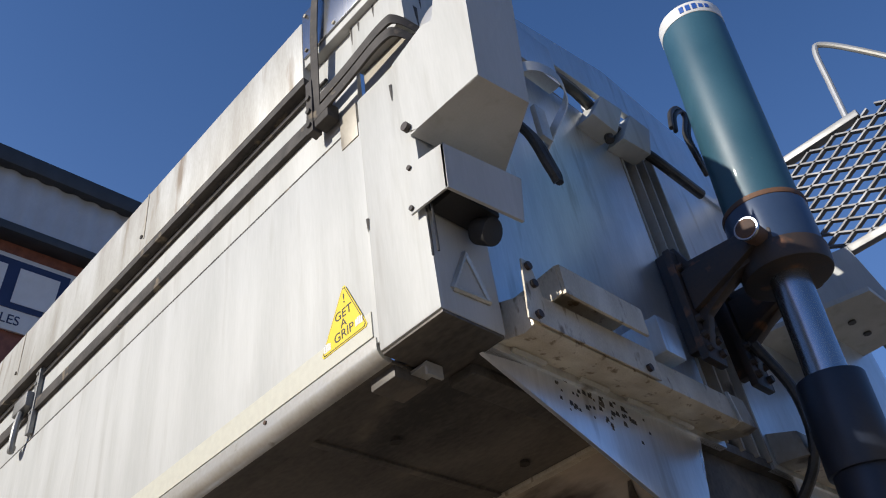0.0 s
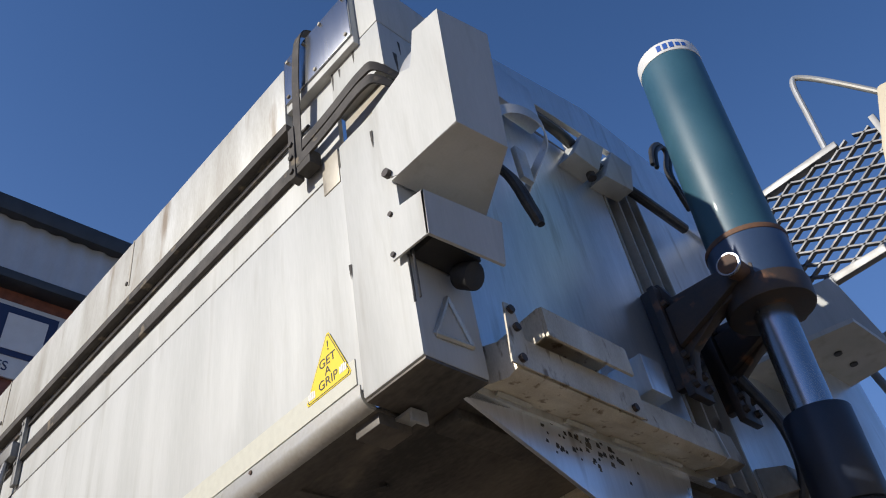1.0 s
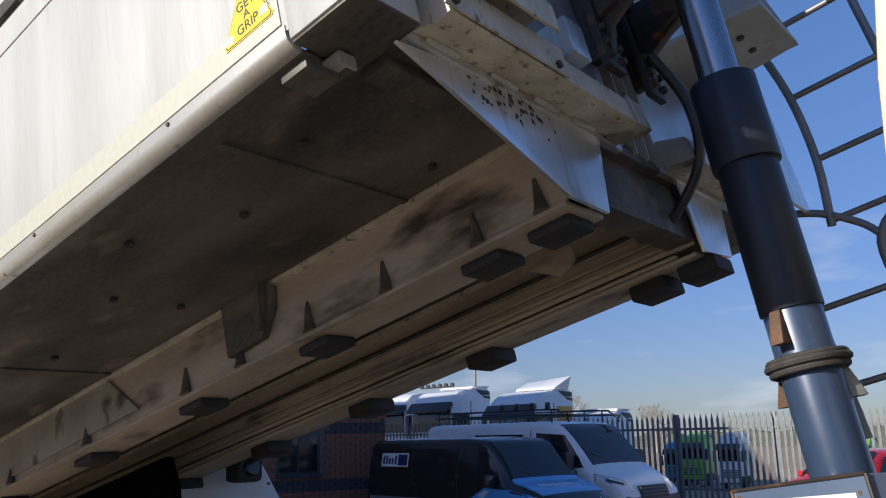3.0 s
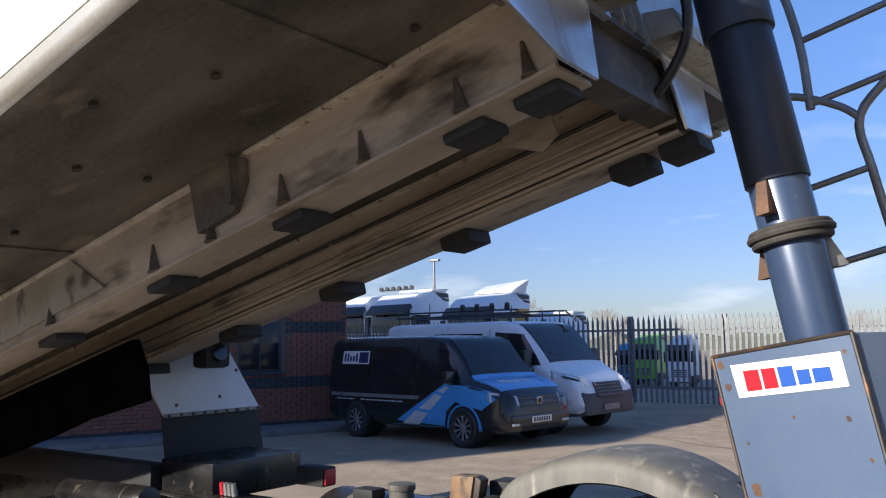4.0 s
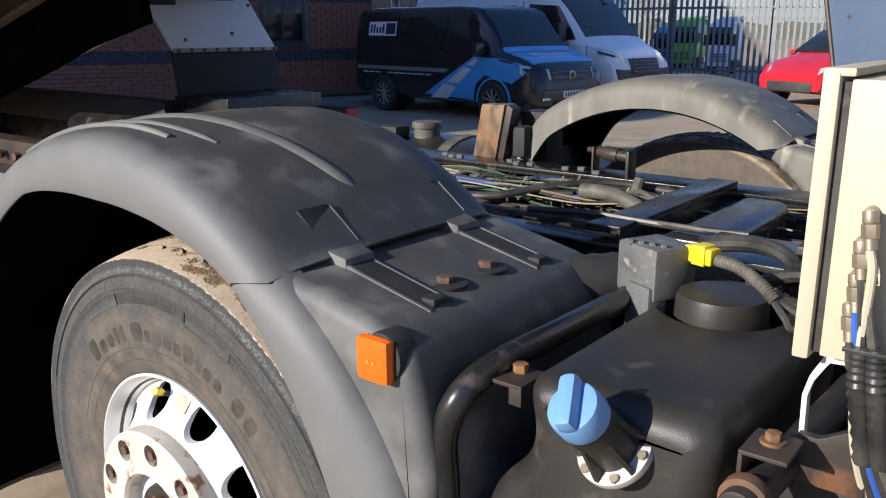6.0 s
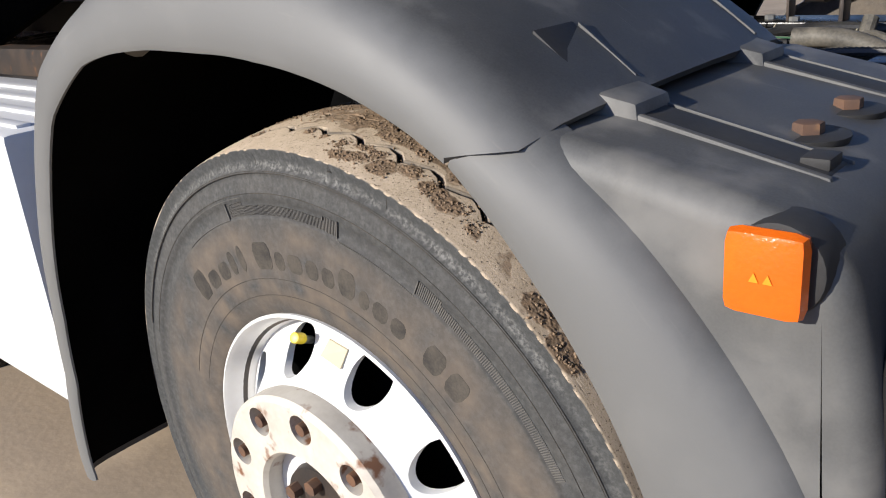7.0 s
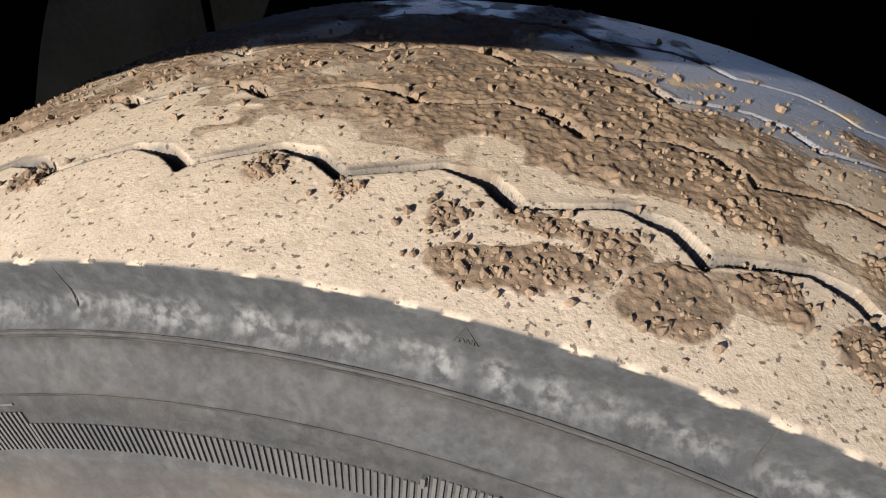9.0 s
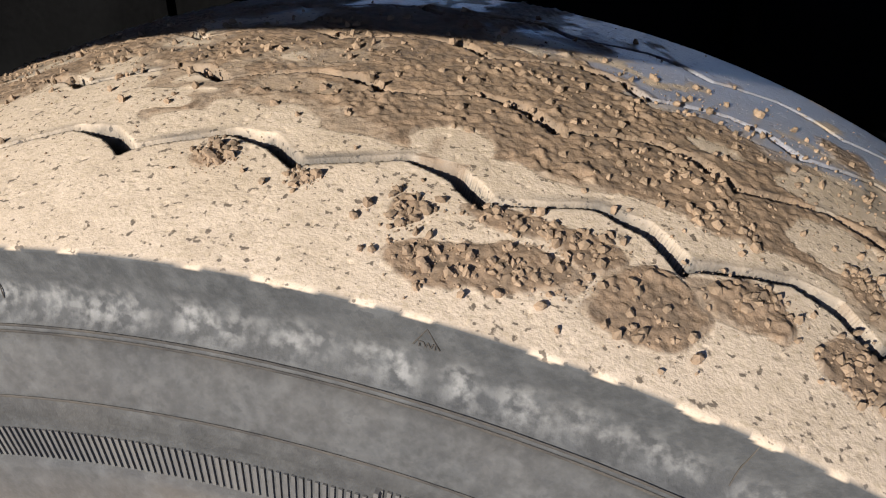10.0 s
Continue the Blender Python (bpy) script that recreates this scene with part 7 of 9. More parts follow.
def guard_shell(bm, prof, a0, a1, n, crown=False):
    """A closed ring of (y, r) swept round the wheel's axis; the rear runs down steeply, the crown falls a little towards the front."""
    rings = []
    for i in range(n + 1):
        row = []
        for y, r in prof:
            end = a1 + (min(max((r - 0.70) / 0.076, 0), 1) * 4.2 if crown else 0)
            a = a0 + (end - a0) * i / n
            k = float(np.interp(a, [-110, -100, -83, -70, -51, -35], [0.91, 0.90, 0.84, 0.855, 0.925, 1.0]))
            rim_f = 1 - min(max((r - 0.70) / 0.07, 0), 1)
            drop = float(np.interp(a, [0, 15, 36], [0.0, 0.008, 0.029])) * min(max((r - 0.70) / 0.09, 0), 1) if crown else float(np.interp(a, [32, 45, 60], [0.036, 0.026, 0.022])) * (1 - rim_f) + rim_f * float(np.interp(a, [32, 36, 42, 50, 60, 90], [0.0, 0.008, 0.020, 0.033, 0.048, 0.085]))
            lipd = float(np.interp(a, [-45, -22, -16, -11, -3, 1, 10, 17, 21, 28, 36], [0.0, 0.0155, 0.0065, -0.002, -0.012, -0.014, -0.0105, -0.004, 0.0, 0.005, 0.005])) * (1 - min(max((r - 0.70) / 0.09, 0), 1)) if crown and y < 0.1 else 0
            row.append(bm.verts.new(polar(r * k - drop + lipd, a, y)))
        rings.append(row)
    m = len(prof)
    fs = [bm.faces.new(rings[0]), bm.faces.new(rings[-1][::-1])]
    for p, q in zip(rings, rings[1:]):
        fs += [bm.faces.new((p[j], p[(j + 1) % m], q[(j + 1) % m], q[j])) for j in range(m)]
    bmesh.ops.recalc_face_normals(bm, faces=fs)
    return rings


OUT = [(-0.097, 0.692), (-0.1005, 0.70), (-0.099, 0.725), (-0.094, 0.75), (-0.083, 0.773), (-0.064, 0.789), (-0.035, 0.798), (0.02, 0.803), (0.10, 0.806), (0.178, 0.808), (0.25, 0.809), (0.37, 0.807), (0.44, 0.802), (0.478, 0.79), (0.494, 0.772), (0.50, 0.745), (0.503, 0.703)]
INN = [(0.498, 0.703), (0.494, 0.745), (0.487, 0.768), (0.472, 0.784), (0.44, 0.795), (0.25, 0.80), (0.02, 0.796), (-0.033, 0.791), (-0.06, 0.782), (-0.078, 0.768), (-0.088, 0.748), (-0.093, 0.725), (-0.094, 0.70), (-0.093, 0.692)]


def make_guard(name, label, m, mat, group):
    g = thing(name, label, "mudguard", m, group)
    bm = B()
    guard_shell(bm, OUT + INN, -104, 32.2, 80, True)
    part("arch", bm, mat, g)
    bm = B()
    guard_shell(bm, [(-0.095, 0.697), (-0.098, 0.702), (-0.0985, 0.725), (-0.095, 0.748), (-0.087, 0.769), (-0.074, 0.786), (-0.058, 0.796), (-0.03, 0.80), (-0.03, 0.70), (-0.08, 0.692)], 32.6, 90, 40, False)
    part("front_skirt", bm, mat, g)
    # inner shell just below the arch, the shade put into its near-black colour
    bm = B()
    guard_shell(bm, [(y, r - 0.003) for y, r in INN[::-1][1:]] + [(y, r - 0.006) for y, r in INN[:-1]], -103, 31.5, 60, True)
    part("arch_shade_shell", bm, VOID, g, "near-black shell for the shade under the arch")
    # front housing with its shelf
    bm = B()
    arc = [(0.70 * math.sin(radians(a)), 0.70 * math.cos(radians(a))) for a in range(88, 35, -4)]
    add_pillow(bm, arc + [(0.43, 0.612), (0.47, 0.612)] + fillet([(0.47, 0.612), (0.70, 0.562), (0.738, 0.40), (0.738, 0.02)], 0.055)[1:], -0.064, 0.495, 0.026)
    part("front_housing", bm, mat, g)
    for y in (0.07, 0.36):
        # thin dark slab on the crown in place of a shaded pocket
        rec = B()
        add_hex(rec, [(0.379, y - 0.034, 0.6875), (0.379, y + 0.034, 0.6875), (0.448, y + 0.034, 0.632), (0.448, y - 0.034, 0.632), (0.372, y - 0.034, 0.67), (0.372, y + 0.034, 0.67), (0.44, y + 0.04, 0.60), (0.44, y - 0.04, 0.60)], 0.002)
        part("recess_shade", rec, RUBBER, g)
        wl2 = B()
        add_hex(wl2, [(0.385, y + 0.034, 0.67), (0.385, y + 0.041, 0.67), (0.448, y + 0.041, 0.615), (0.448, y + 0.034, 0.615), (0.385, y + 0.034, 0.687), (0.385, y + 0.041, 0.686), (0.450, y + 0.041, 0.635), (0.450, y + 0.034, 0.637)], 0.002)
        part("recess_wall", wl2, mat, g)
        cl = B()
        add_hex(cl, [(0.44, y - 0.044, 0.60), (0.44, y + 0.044, 0.60), (0.492, y + 0.036, 0.59), (0.492, y - 0.036, 0.59), (0.446, y - 0.038, 0.633), (0.446, y + 0.038, 0.633), (0.486, y + 0.032, 0.623), (0.486, y - 0.032, 0.623)], 0.006)
        part("clip_head", cl, mat, g)
        st = B()
        add_hex(st, [(0.48, y - 0.026, 0.60), (0.48, y + 0.026, 0.60), (0.66, y + 0.026, 0.56), (0.66, y - 0.026, 0.56), (0.48, y - 0.022, 0.6135), (0.48, y + 0.022, 0.6135), (0.65, y + 0.022, 0.5745), (0.65, y - 0.022, 0.5745)], 0.002)
        part("clip_strap", st, RUBBER, g, "black rubber retaining strap")
        bk = B()
        add_box(bk, 0.625, 0.65, y - 0.016, y + 0.016, 0.574, 0.585, 0.003)
        part("strap_buckle", bk, RUBBER, g)
        for s in (-1, 1):
            rd = B()
            add_hex(rd, [(0.475, y + s * 0.0245, 0.60), (0.475, y + s * 0.033, 0.60), (0.66, y + s * 0.033, 0.558), (0.66, y + s * 0.0245, 0.558), (0.475, y + s * 0.0245, 0.6165), (0.475, y + s * 0.031, 0.6155), (0.655, y + s * 0.031, 0.5735), (0.655, y + s * 0.0245, 0.5745)], 0.002)
            part("strap_ridge", rd, mat, g)
    for x, y, z in ((0.602, 0.142, 0.5845), (0.602, 0.255, 0.5845)):
        # dark disc for the shade in the dent round the bolt
        cup = B()
        add_cyl(cup, (x, y, z - 0.012), (x, y, z - 0.001), 0.034, 0.038, 20, 0.003)
        part("cup_shade", cup, RUBBER, g)
        part("bolt", add_cyl(B(), (x, y, z - 0.006), (x, y, z + 0.009), 0.0145, 0.014, 6, 0.002), RUST, g, "rusty hex bolt")
    return g


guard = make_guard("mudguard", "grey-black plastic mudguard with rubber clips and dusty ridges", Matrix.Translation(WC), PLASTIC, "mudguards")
# dusty beads moulded into the crown
for ya, yb, a0, a1, r, up in ((0.045, 0.194, -30, 28, 0.032, 0.0075), (-0.015, 0.046, -25, 12.5, 0.009, 0.0025), (-0.04, -0.008, -25, 8, 0.007, 0.0015), (0.20, 0.297, -25, 12.8, 0.012, 0.003)):
    bd = B()
    pts = []
    for aa in np.linspace(a0, a1, 30):
        f = (aa - a0) / (a1 - a0)
        drop = float(np.interp(aa, [0, 15, 36], [0.0, 0.008, 0.029]))
        pts.append(polar(0.8055 - drop - r + up * min(1, f * 2.5, (1 - f) * 14 + 0.1), aa, ya + (yb - ya) * f))
    add_tube(bd, pts, r, 14, 2)
    part("crown_bead", bd, BEAD, guard)
lamp_o = thing("side_lamp", "square amber side marker lamp on the mudguard", "marker lamp", Matrix.Translation((-1.30, 1.895, 1.045)))
part("lens", add_box(B(), -0.030, 0.030, -0.016, 0.006, -0.033, 0.033, 0.011), ORANGE, lamp_o, "amber ribbed lens")
part("base", add_cyl(B(), (0.004, 0.002, 0.0), (0.006, 0.04, 0.0), 0.036, 0.038, 28, 0.004), RUBBER, lamp_o)
lens_t = B()
for i in range(2):
    add_prism(lens_t, [(-0.008 + i * 0.010, -0.004), (-0.001 + i * 0.010, -0.004), (-0.0045 + i * 0.010, 0.003)], "y", -0.0172, -0.0162)
part("reflector_mark", lens_t, material("amber_bright", (0.85, 0.32, 0.02), (0.8, 0.28, 0.02), 0.3), lamp_o)
guard2 = make_guard("mudguard", "faded dusty mudguard over the far wheel", Matrix.Translation((-1.80, 4.27, 0.51)) @ Matrix.Diagonal((1, -0.9, 1, 1)), GUARD_OLD, "mudguards")
box_part("inner_bracket", guard2, RUBBER, -0.56, -0.44, 0.30, 0.44, 0.4, 0.66, 0.01)
# inner wheel-arch darkness: an added near-black sheet with ribs stands in for shade
arch = thing("arch_shade", "near-black ribbed sheet added for the shade behind the wheel", "splash liner")
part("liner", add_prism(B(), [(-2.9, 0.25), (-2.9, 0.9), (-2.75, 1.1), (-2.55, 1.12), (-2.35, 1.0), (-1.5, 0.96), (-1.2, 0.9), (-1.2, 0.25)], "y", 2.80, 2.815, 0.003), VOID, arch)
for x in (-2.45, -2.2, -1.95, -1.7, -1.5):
    part("shade_rib", add_box(B(), x - 0.012, x + 0.012, 2.785, 2.80, 0.30, 0.97, 0.004), VOID, arch)
axle = thing("front_axle", "dirty black axle beam", "axle")
part("beam", add_cyl(B(), (-1.951, 2.26, 0.51), (-1.80, 4.2, 0.51), 0.07, seg=20), DARKSTEEL, axle)

# ---- yard ----
ASPHALT = material("yard_asphalt", (0.43, 0.335, 0.235), (0.31, 0.245, 0.175), 0.95, 0.0, 0.7, 45, 0.9, (1, 1, 1), (0.42, 0.33, 0.23), 0.56, 2.6, edge=0.12, spec=0.2)
GRAVEL = material("pale_gravel", (0.44, 0.345, 0.24), (0.31, 0.245, 0.175), 0.95, 0.0, 3.0, 34, 1.0, (1, 1, 1), (0.20, 0.16, 0.125), 0.58, 30, spec=0.2)
BRICK = material("red_brick", (0.30, 0.115, 0.075), (0.20, 0.08, 0.06), 0.85, 0.0, 9, 60, 0.2)
BRICKD = material("blue_brick", (0.05, 0.055, 0.07), (0.035, 0.04, 0.05), 0.8, 0.0, 9, 60, 0.2)
MORTAR = material("mortar", (0.16, 0.12, 0.10), (0.12, 0.095, 0.08), 0.95, 0.0, 9, 60, 0.2)
CLAD = material("grey_cladding", (0.50, 0.53, 0.56), (0.44, 0.47, 0.50), 0.45, 0.1, 3, 30, 0.03)
CLADD = material("dark_trim", (0.05, 0.055, 0.06), (0.035, 0.04, 0.045), 0.5, 0.1, 3, 30, 0.03)
NAVY = material("sign_navy", (0.016, 0.03, 0.10), (0.014, 0.026, 0.085), 0.4, 0.0, 3, 30, 0.0)
FENCE = material("fence_steel", (0.22, 0.225, 0.23), (0.16, 0.165, 0.17), 0.6, 0.4, 8, 60, 0.05)

g0 = B()
bmesh.ops.create_grid(g0, x_segments=60, y_segments=60, size=400)
ground = part("ground", g0, ASPHALT)
tagged(ground, "dusty grey yard asphalt with pale gravelly patches", "ground", kind="structure")
patch = B()
rng = random.Random(3)
for k in range(2):
    cx, cy = ((-3.0, 10.0), (-2.6, 17.5))[k]
    pts = [(cx + (5.0 + rng.uniform(-0.8, 0.8)) * math.cos(a), cy + (3.4 + rng.uniform(-0.6, 0.6)) * math.sin(a)) for a in [2 * math.pi * i / 30 for i in range(30)]]
    vs = [patch.verts.new((x, y, 0.004 + 0.004 * k)) for x, y in pts]
    patch.faces.new(vs)
tagged(part("gravel_patch", patch, GRAVEL), "pale gravel spread on the asphalt", "gravel", kind="structure")

# brick office wing with clad upper storey
OFF = Matrix.Translation((-12.75, 14.2, 0)) @ Matrix.Rotation(math.atan2(0.37, 0.93) * -1, 4, "Z")
office = thing("office_building", "red brick office wing with dark brick bands and pale cladding above", "building", OFF)
# local: the wall's face lies on x = 0 and runs towards -y
part("wall", add_box(B(), -6.0, -0.03, -9.0, 0.0, 0.0, 2.9, 0.0), MORTAR, office)
WX0, WX1, WZ0, WZ1 = -2.35, -1.45, 1.17, 2.22
rows, bw, bh = 38, 0.225, 0.075
me_by = {}
nb = 0
allb = {BRICK.name: B(), BRICKD.name: B()}
for r in range(rows):
    z = 0.02 + r * bh
    mt = BRICKD if (11 <= r <= 13 or 26 <= r <= 28 or r < 2) else BRICK
    for c in range(40):
        y1 = -(c + (0.5 if r % 2 else 0.0)) * bw
        y0 = y1 - bw + 0.01
        if y1 - 0.01 > WX0 and y0 < WX1 and z + bh > WZ0 and z < WZ1:
            continue
        if c < 7 and 8 <= r < 38 and nb < 230:
            key = mt.name
            if key not in me_by:
                bm = add_box(B(), -0.03, 0.0, -bw + 0.01, 0.0, 0.0, bh - 0.01, 0.0)
                me = bpy.data.meshes.new("brick")
                bm.to_mesh(me)
                bm.free()
                me.materials.append(mt)
                me_by[key] = me
            ob = new("brick", me_by[key])
            ob.parent = office
            ob.location = (0.0, y1, z)
            nb += 1
        else:
            add_box(allb[mt.name], -0.03, 0.0, y0, y1, z, z + bh - 0.01)
for mt in (BRICK, BRICKD):
    tagged(part("brickwork", allb[mt.name], mt, office), kind="stuff")
side_b = B()
add_box(side_b, -6.0, -0.0, 0.0, 0.012, 0.0, 2.9, 0.0)
part("end_wall", side_b, BRICK, office)
win = part("window_frame", add_box(B(), -0.10, -0.02, WX0, WX1, WZ0, WZ1, 0.006), CLADD, office)
for i in range(2):
    ym = WX0 + 0.05 + i * 0.42
    part("pane", add_box(B(), -0.022, -0.012, ym, ym + 0.37, WZ0 + 0.06, WZ1 - 0.06, 0.002), GLASS, win)
part("window_sill", add_box(B(), -0.05, 0.05, WX0 - 0.05, WX1 + 0.05, WZ0 - 0.06, WZ0, 0.006), BRICKD, win)
cl = B()
ridge = [(0.02 + (0.03 if (i % 4) in (1, 2) else 0.0), 0.05 - i * 0.06) for i in range(150)]
add_prism(cl, ridge + [(-6.0, ridge[-1][1]), (-6.0, 0.05)], "z", 2.93, 6.2)
part("cladding", cl, CLAD, office, "pale corrugated cladding")
part("eaves_trim", add_box(B(), -6.05, 0.12, -9.1, 0.1, 6.2, 6.45, 0.02), CLADD, office)
part("pavement_edge", add_box(B(), 0.0, 1.1, -9.0, 0.4, 0.0, 0.11, 0.02), material("kerb_stone", (0.22, 0.21, 0.2), (0.16, 0.155, 0.15), 0.9), office, "low concrete kerb")

# tall warehouse with the sales sign
wh = thing("warehouse", "tall brick warehouse with corrugated cladding and a navy sales sign", "building", Matrix.Translation((0.036, -0.186, -0.45)) @ Matrix.Scale(1.225, 4))
part("wall", add_box(B(), -26.0, -14.0, -10.3, 6.3, 0.0, 8.5, 0.0), BRICK, wh)
part("soffit", add_box(B(), -26.0, -13.55, -10.5, 6.5, 8.42, 8.56, 0.01), CLADD, wh)
cl = B()
ridge = [(-13.6 + (0.05 if (i % 4) in (1, 2) else 0.0), 6.5 - i * 0.085) for i in range(200)]
add_prism(cl, ridge + [(-26.0, ridge[-1][1]), (-26.0, 6.5)], "z", 8.56, 9.45)
part("cladding", cl, CLAD, wh, "corrugated steel cladding")
part("roof_edge", add_box(B(), -26.2, -13.35, -10.5, 6.6, 9.45, 9.72, 0.02), CLADD, wh)
sg = part("sign_board", add_box(B(), -13.99, -13.92, 0.2, 4.95, 6.95, 8.2, 0.01), STICKW, wh, "white edged navy sign board")
part("sign_field", add_box(B(), -13.92, -13.905, 0.3, 4.75, 7.30, 8.12, 0.0), NAVY, sg)
for y0, dy in ((1.6, 0.55), (2.4, 0.55), (3.15, 0.6), (3.95, 0.65)):
    part("sign_shape", add_prism(B(), [(y0, 7.40), (y0 + dy, 7.40), (y0 + dy, 8.0), (y0, 8.0)], "x", -13.905, -13.892), STICKW, sg)
letters("sign_lettering", "SALES", 0.22, NAVY, sg, Matrix.Translation((-13.915, 3.9, 7.12)) @ Matrix.Rotation(radians(90), 4, "Z") @ Matrix.Rotation(radians(90), 4, "X"), 0.004)
part("window_band", add_box(B(), -14.02, -13.97, -6.0, 5.6, 4.4, 6.2, 0.0), GLASS, wh)

# palisade fence
fence = thing("palisade_fence", "galvanised steel palisade fence with pointed pales", "fence")
FY = 22.0
bm = B()
add_prism(bm, [(-0.032, 0.06), (0.032, 0.06), (0.032, 2.18), (0.012, 2.26), (0.0, 2.34), (-0.012, 2.26), (-0.032, 2.18)], "y", -0.012, 0.012)
me = bpy.data.meshes.new("pale")
bm.to_mesh(me)
bm.free()
me.materials.append(FENCE)
x, n = -20.5, 0
while x < 3.0:
    ob = new("pale", me)
    ob.parent = fence
    ob.location = (x, FY, 0)
    x += 0.148
    n += 1
for z in (0.45, 1.95):
    part("fence_rail", add_box(B(), -20.6, 3.1, FY + 0.012, FY + 0.05, z - 0.03, z + 0.03, 0.004), FENCE, fence)
for x in (-20.2, -17.6, -15.0, -12.35, -9.66, -7.13, -4.4, -1.7, 1.0):
    part("fence_post", add_box(B(), x - 0.05, x + 0.05, FY + 0.05, FY + 0.15, 0.0, 2.32, 0.008), FENCE, fence)

# lamp post
lp = thing("street_lamp", "tall grey lamp post with a flat head", "street lamp")
part("pole", add_cyl(B(), (-22.9, 31.0, 0), (-22.9, 31.0, 5.3), 0.065, 0.05, 12), GALV, lp)
part("head", add_box(B(), -23.15, -22.6, 30.9, 31.1, 5.3, 5.4, 0.03), GALV, lp)

# ---- vehicles ----
VBLACK = material("van_black", (0.014, 0.0145, 0.016), (0.018, 0.0185, 0.02), 0.25, 0.0, 3, 30, 0.01, coat=0.3)
VBLUE = material("van_blue", (0.06, 0.33, 0.72), (0.055, 0.30, 0.66), 0.3, 0.0, 3, 30, 0.01, coat=0.6)
VWHITE = material("van_white", (0.82, 0.82, 0.82), (0.77, 0.77, 0.77), 0.35, 0.0, 3, 30, 0.01, coat=0.5)
VGREY = material("bumper_grey", (0.08, 0.082, 0.086), (0.065, 0.067, 0.07), 0.6, 0.0, 3, 40, 0.03)
ALLOY = material("wheel_alloy", (0.5, 0.51, 0.52), (0.4, 0.41, 0.42), 0.35, 0.8, 9, 60, 0.02)
LENS = material("lamp_lens", (0.55, 0.57, 0.6), (0.4, 0.42, 0.45), 0.12, 0.1, 9, 60, 0.02, coat=0.8)
LIME = material("lime_paint", (0.20, 0.55, 0.03), (0.18, 0.48, 0.03), 0.35, 0.0, 3, 30, 0.01, coat=0.4)
CYAN = material("cyan_paint", (0.03, 0.36, 0.62), (0.03, 0.32, 0.56), 0.35, 0.0, 3, 30, 0.01, coat=0.4)
OCHRE = material("amber_panel", (0.62, 0.34, 0.05), (0.55, 0.3, 0.05), 0.5, 0.0, 3, 30, 0.01)
CARRED = material("car_red", (0.55, 0.02, 0.03), (0.48, 0.018, 0.028), 0.3, 0.0, 3, 30, 0.01, coat=0.7)


def road_wheel(parent, x, y, r, w, side):
    """A road wheel with tyre, rim and spokes; side: the way its face looks along y."""
    wl_ = part("wheel", add_lathe(B(), [(0.0, r * 0.66), (-0.02, r * 0.72), (-0.03, r * 0.9), (0.0, r), (w, r), (w + 0.02, r * 0.9), (w, r * 0.66), (0.0, r * 0.66)], 40), RUBBER, parent)
    wl_.matrix_local = Matrix.Translation((x, y, r)) @ (Matrix.Identity(4) if side < 0 else Matrix.Rotation(math.pi, 4, "Z"))
    part("rim", add_lathe(B(), [(0.0, r * 0.67), (-0.012, r * 0.67), (-0.012, r * 0.6), (0.05, r * 0.58), (0.05, 0.0)], 40), VGREY, wl_)
    sp = B()
    for i in range(10):
        a = 2 * math.pi * i / 10
        for d in (-0.07, 0.07):
            p, q = (r * 0.10 * math.sin(a), 0.012, r * 0.10 * math.cos(a)), (r * 0.62 * math.sin(a + d), -0.005, r * 0.62 * math.cos(a + d))
            add_cyl(sp, p, q, 0.012, 0.010, 6)
    add_cyl(sp, (0, 0.03, 0), (0, -0.005, 0), r * 0.15, r * 0.13, 16)
    part("spokes", sp, ALLOY, wl_)
    return wl_


def loft(bm, sections):
    """Skins closed rings of equal count."""
    rings = [[bm.verts.new(p) for p in s] for s in sections]
    m = len(rings[0])
    fs = [bm.faces.new(rings[0]), bm.faces.new(rings[-1][::-1])]
    for p, q in zip(rings, rings[1:]):
        fs += [bm.faces.new((p[j], p[(j + 1) % m], q[(j + 1) % m], q[j])) for j in range(m)]
    bmesh.ops.recalc_face_normals(bm, faces=fs)
    return bm


def van_at(rows, x):
    """Sill, waist and roof heights and half widths at waist and roof, eased between the rows of (x, ...)."""
    xs = [r[0] for r in rows]
    return [float(np.interp(x, xs, [r[c] for r in rows])) for c in range(1, 6)]


def van_ring(x, zb, zw, zr, hw, hr):
    """Section of a vehicle at x: sill, waist and roof heights, half widths at waist and roof."""
    half = [(hw * 0.90, zb), (hw * 0.975, zb + 0.06), (hw, zb + 0.16), (hw * 1.006, (zb + zw) / 2), (hw, zw), ((hw + hr + 0.04) / 2 + 0.01, (zw + zr - 0.1) / 2), (hr + 0.03, zr - 0.10), (hr + 0.012, zr - 0.05), (hr - 0.03, zr - 0.018), (hr * 0.8, zr), (hr * 0.45, zr + 0.012), (0.0, zr + 0.016)]
    return [(x, -y, z) for y, z in half] + [(x, y, z) for y, z in half[::-1][1:]]


def van_side(rows, x, z):
    """Half width of the body at x and height z."""
    ring = van_ring(x, *van_at(rows, x))[:9]
    return float(np.interp(z, [p[2] for p in ring], [-p[1] for p in ring]))


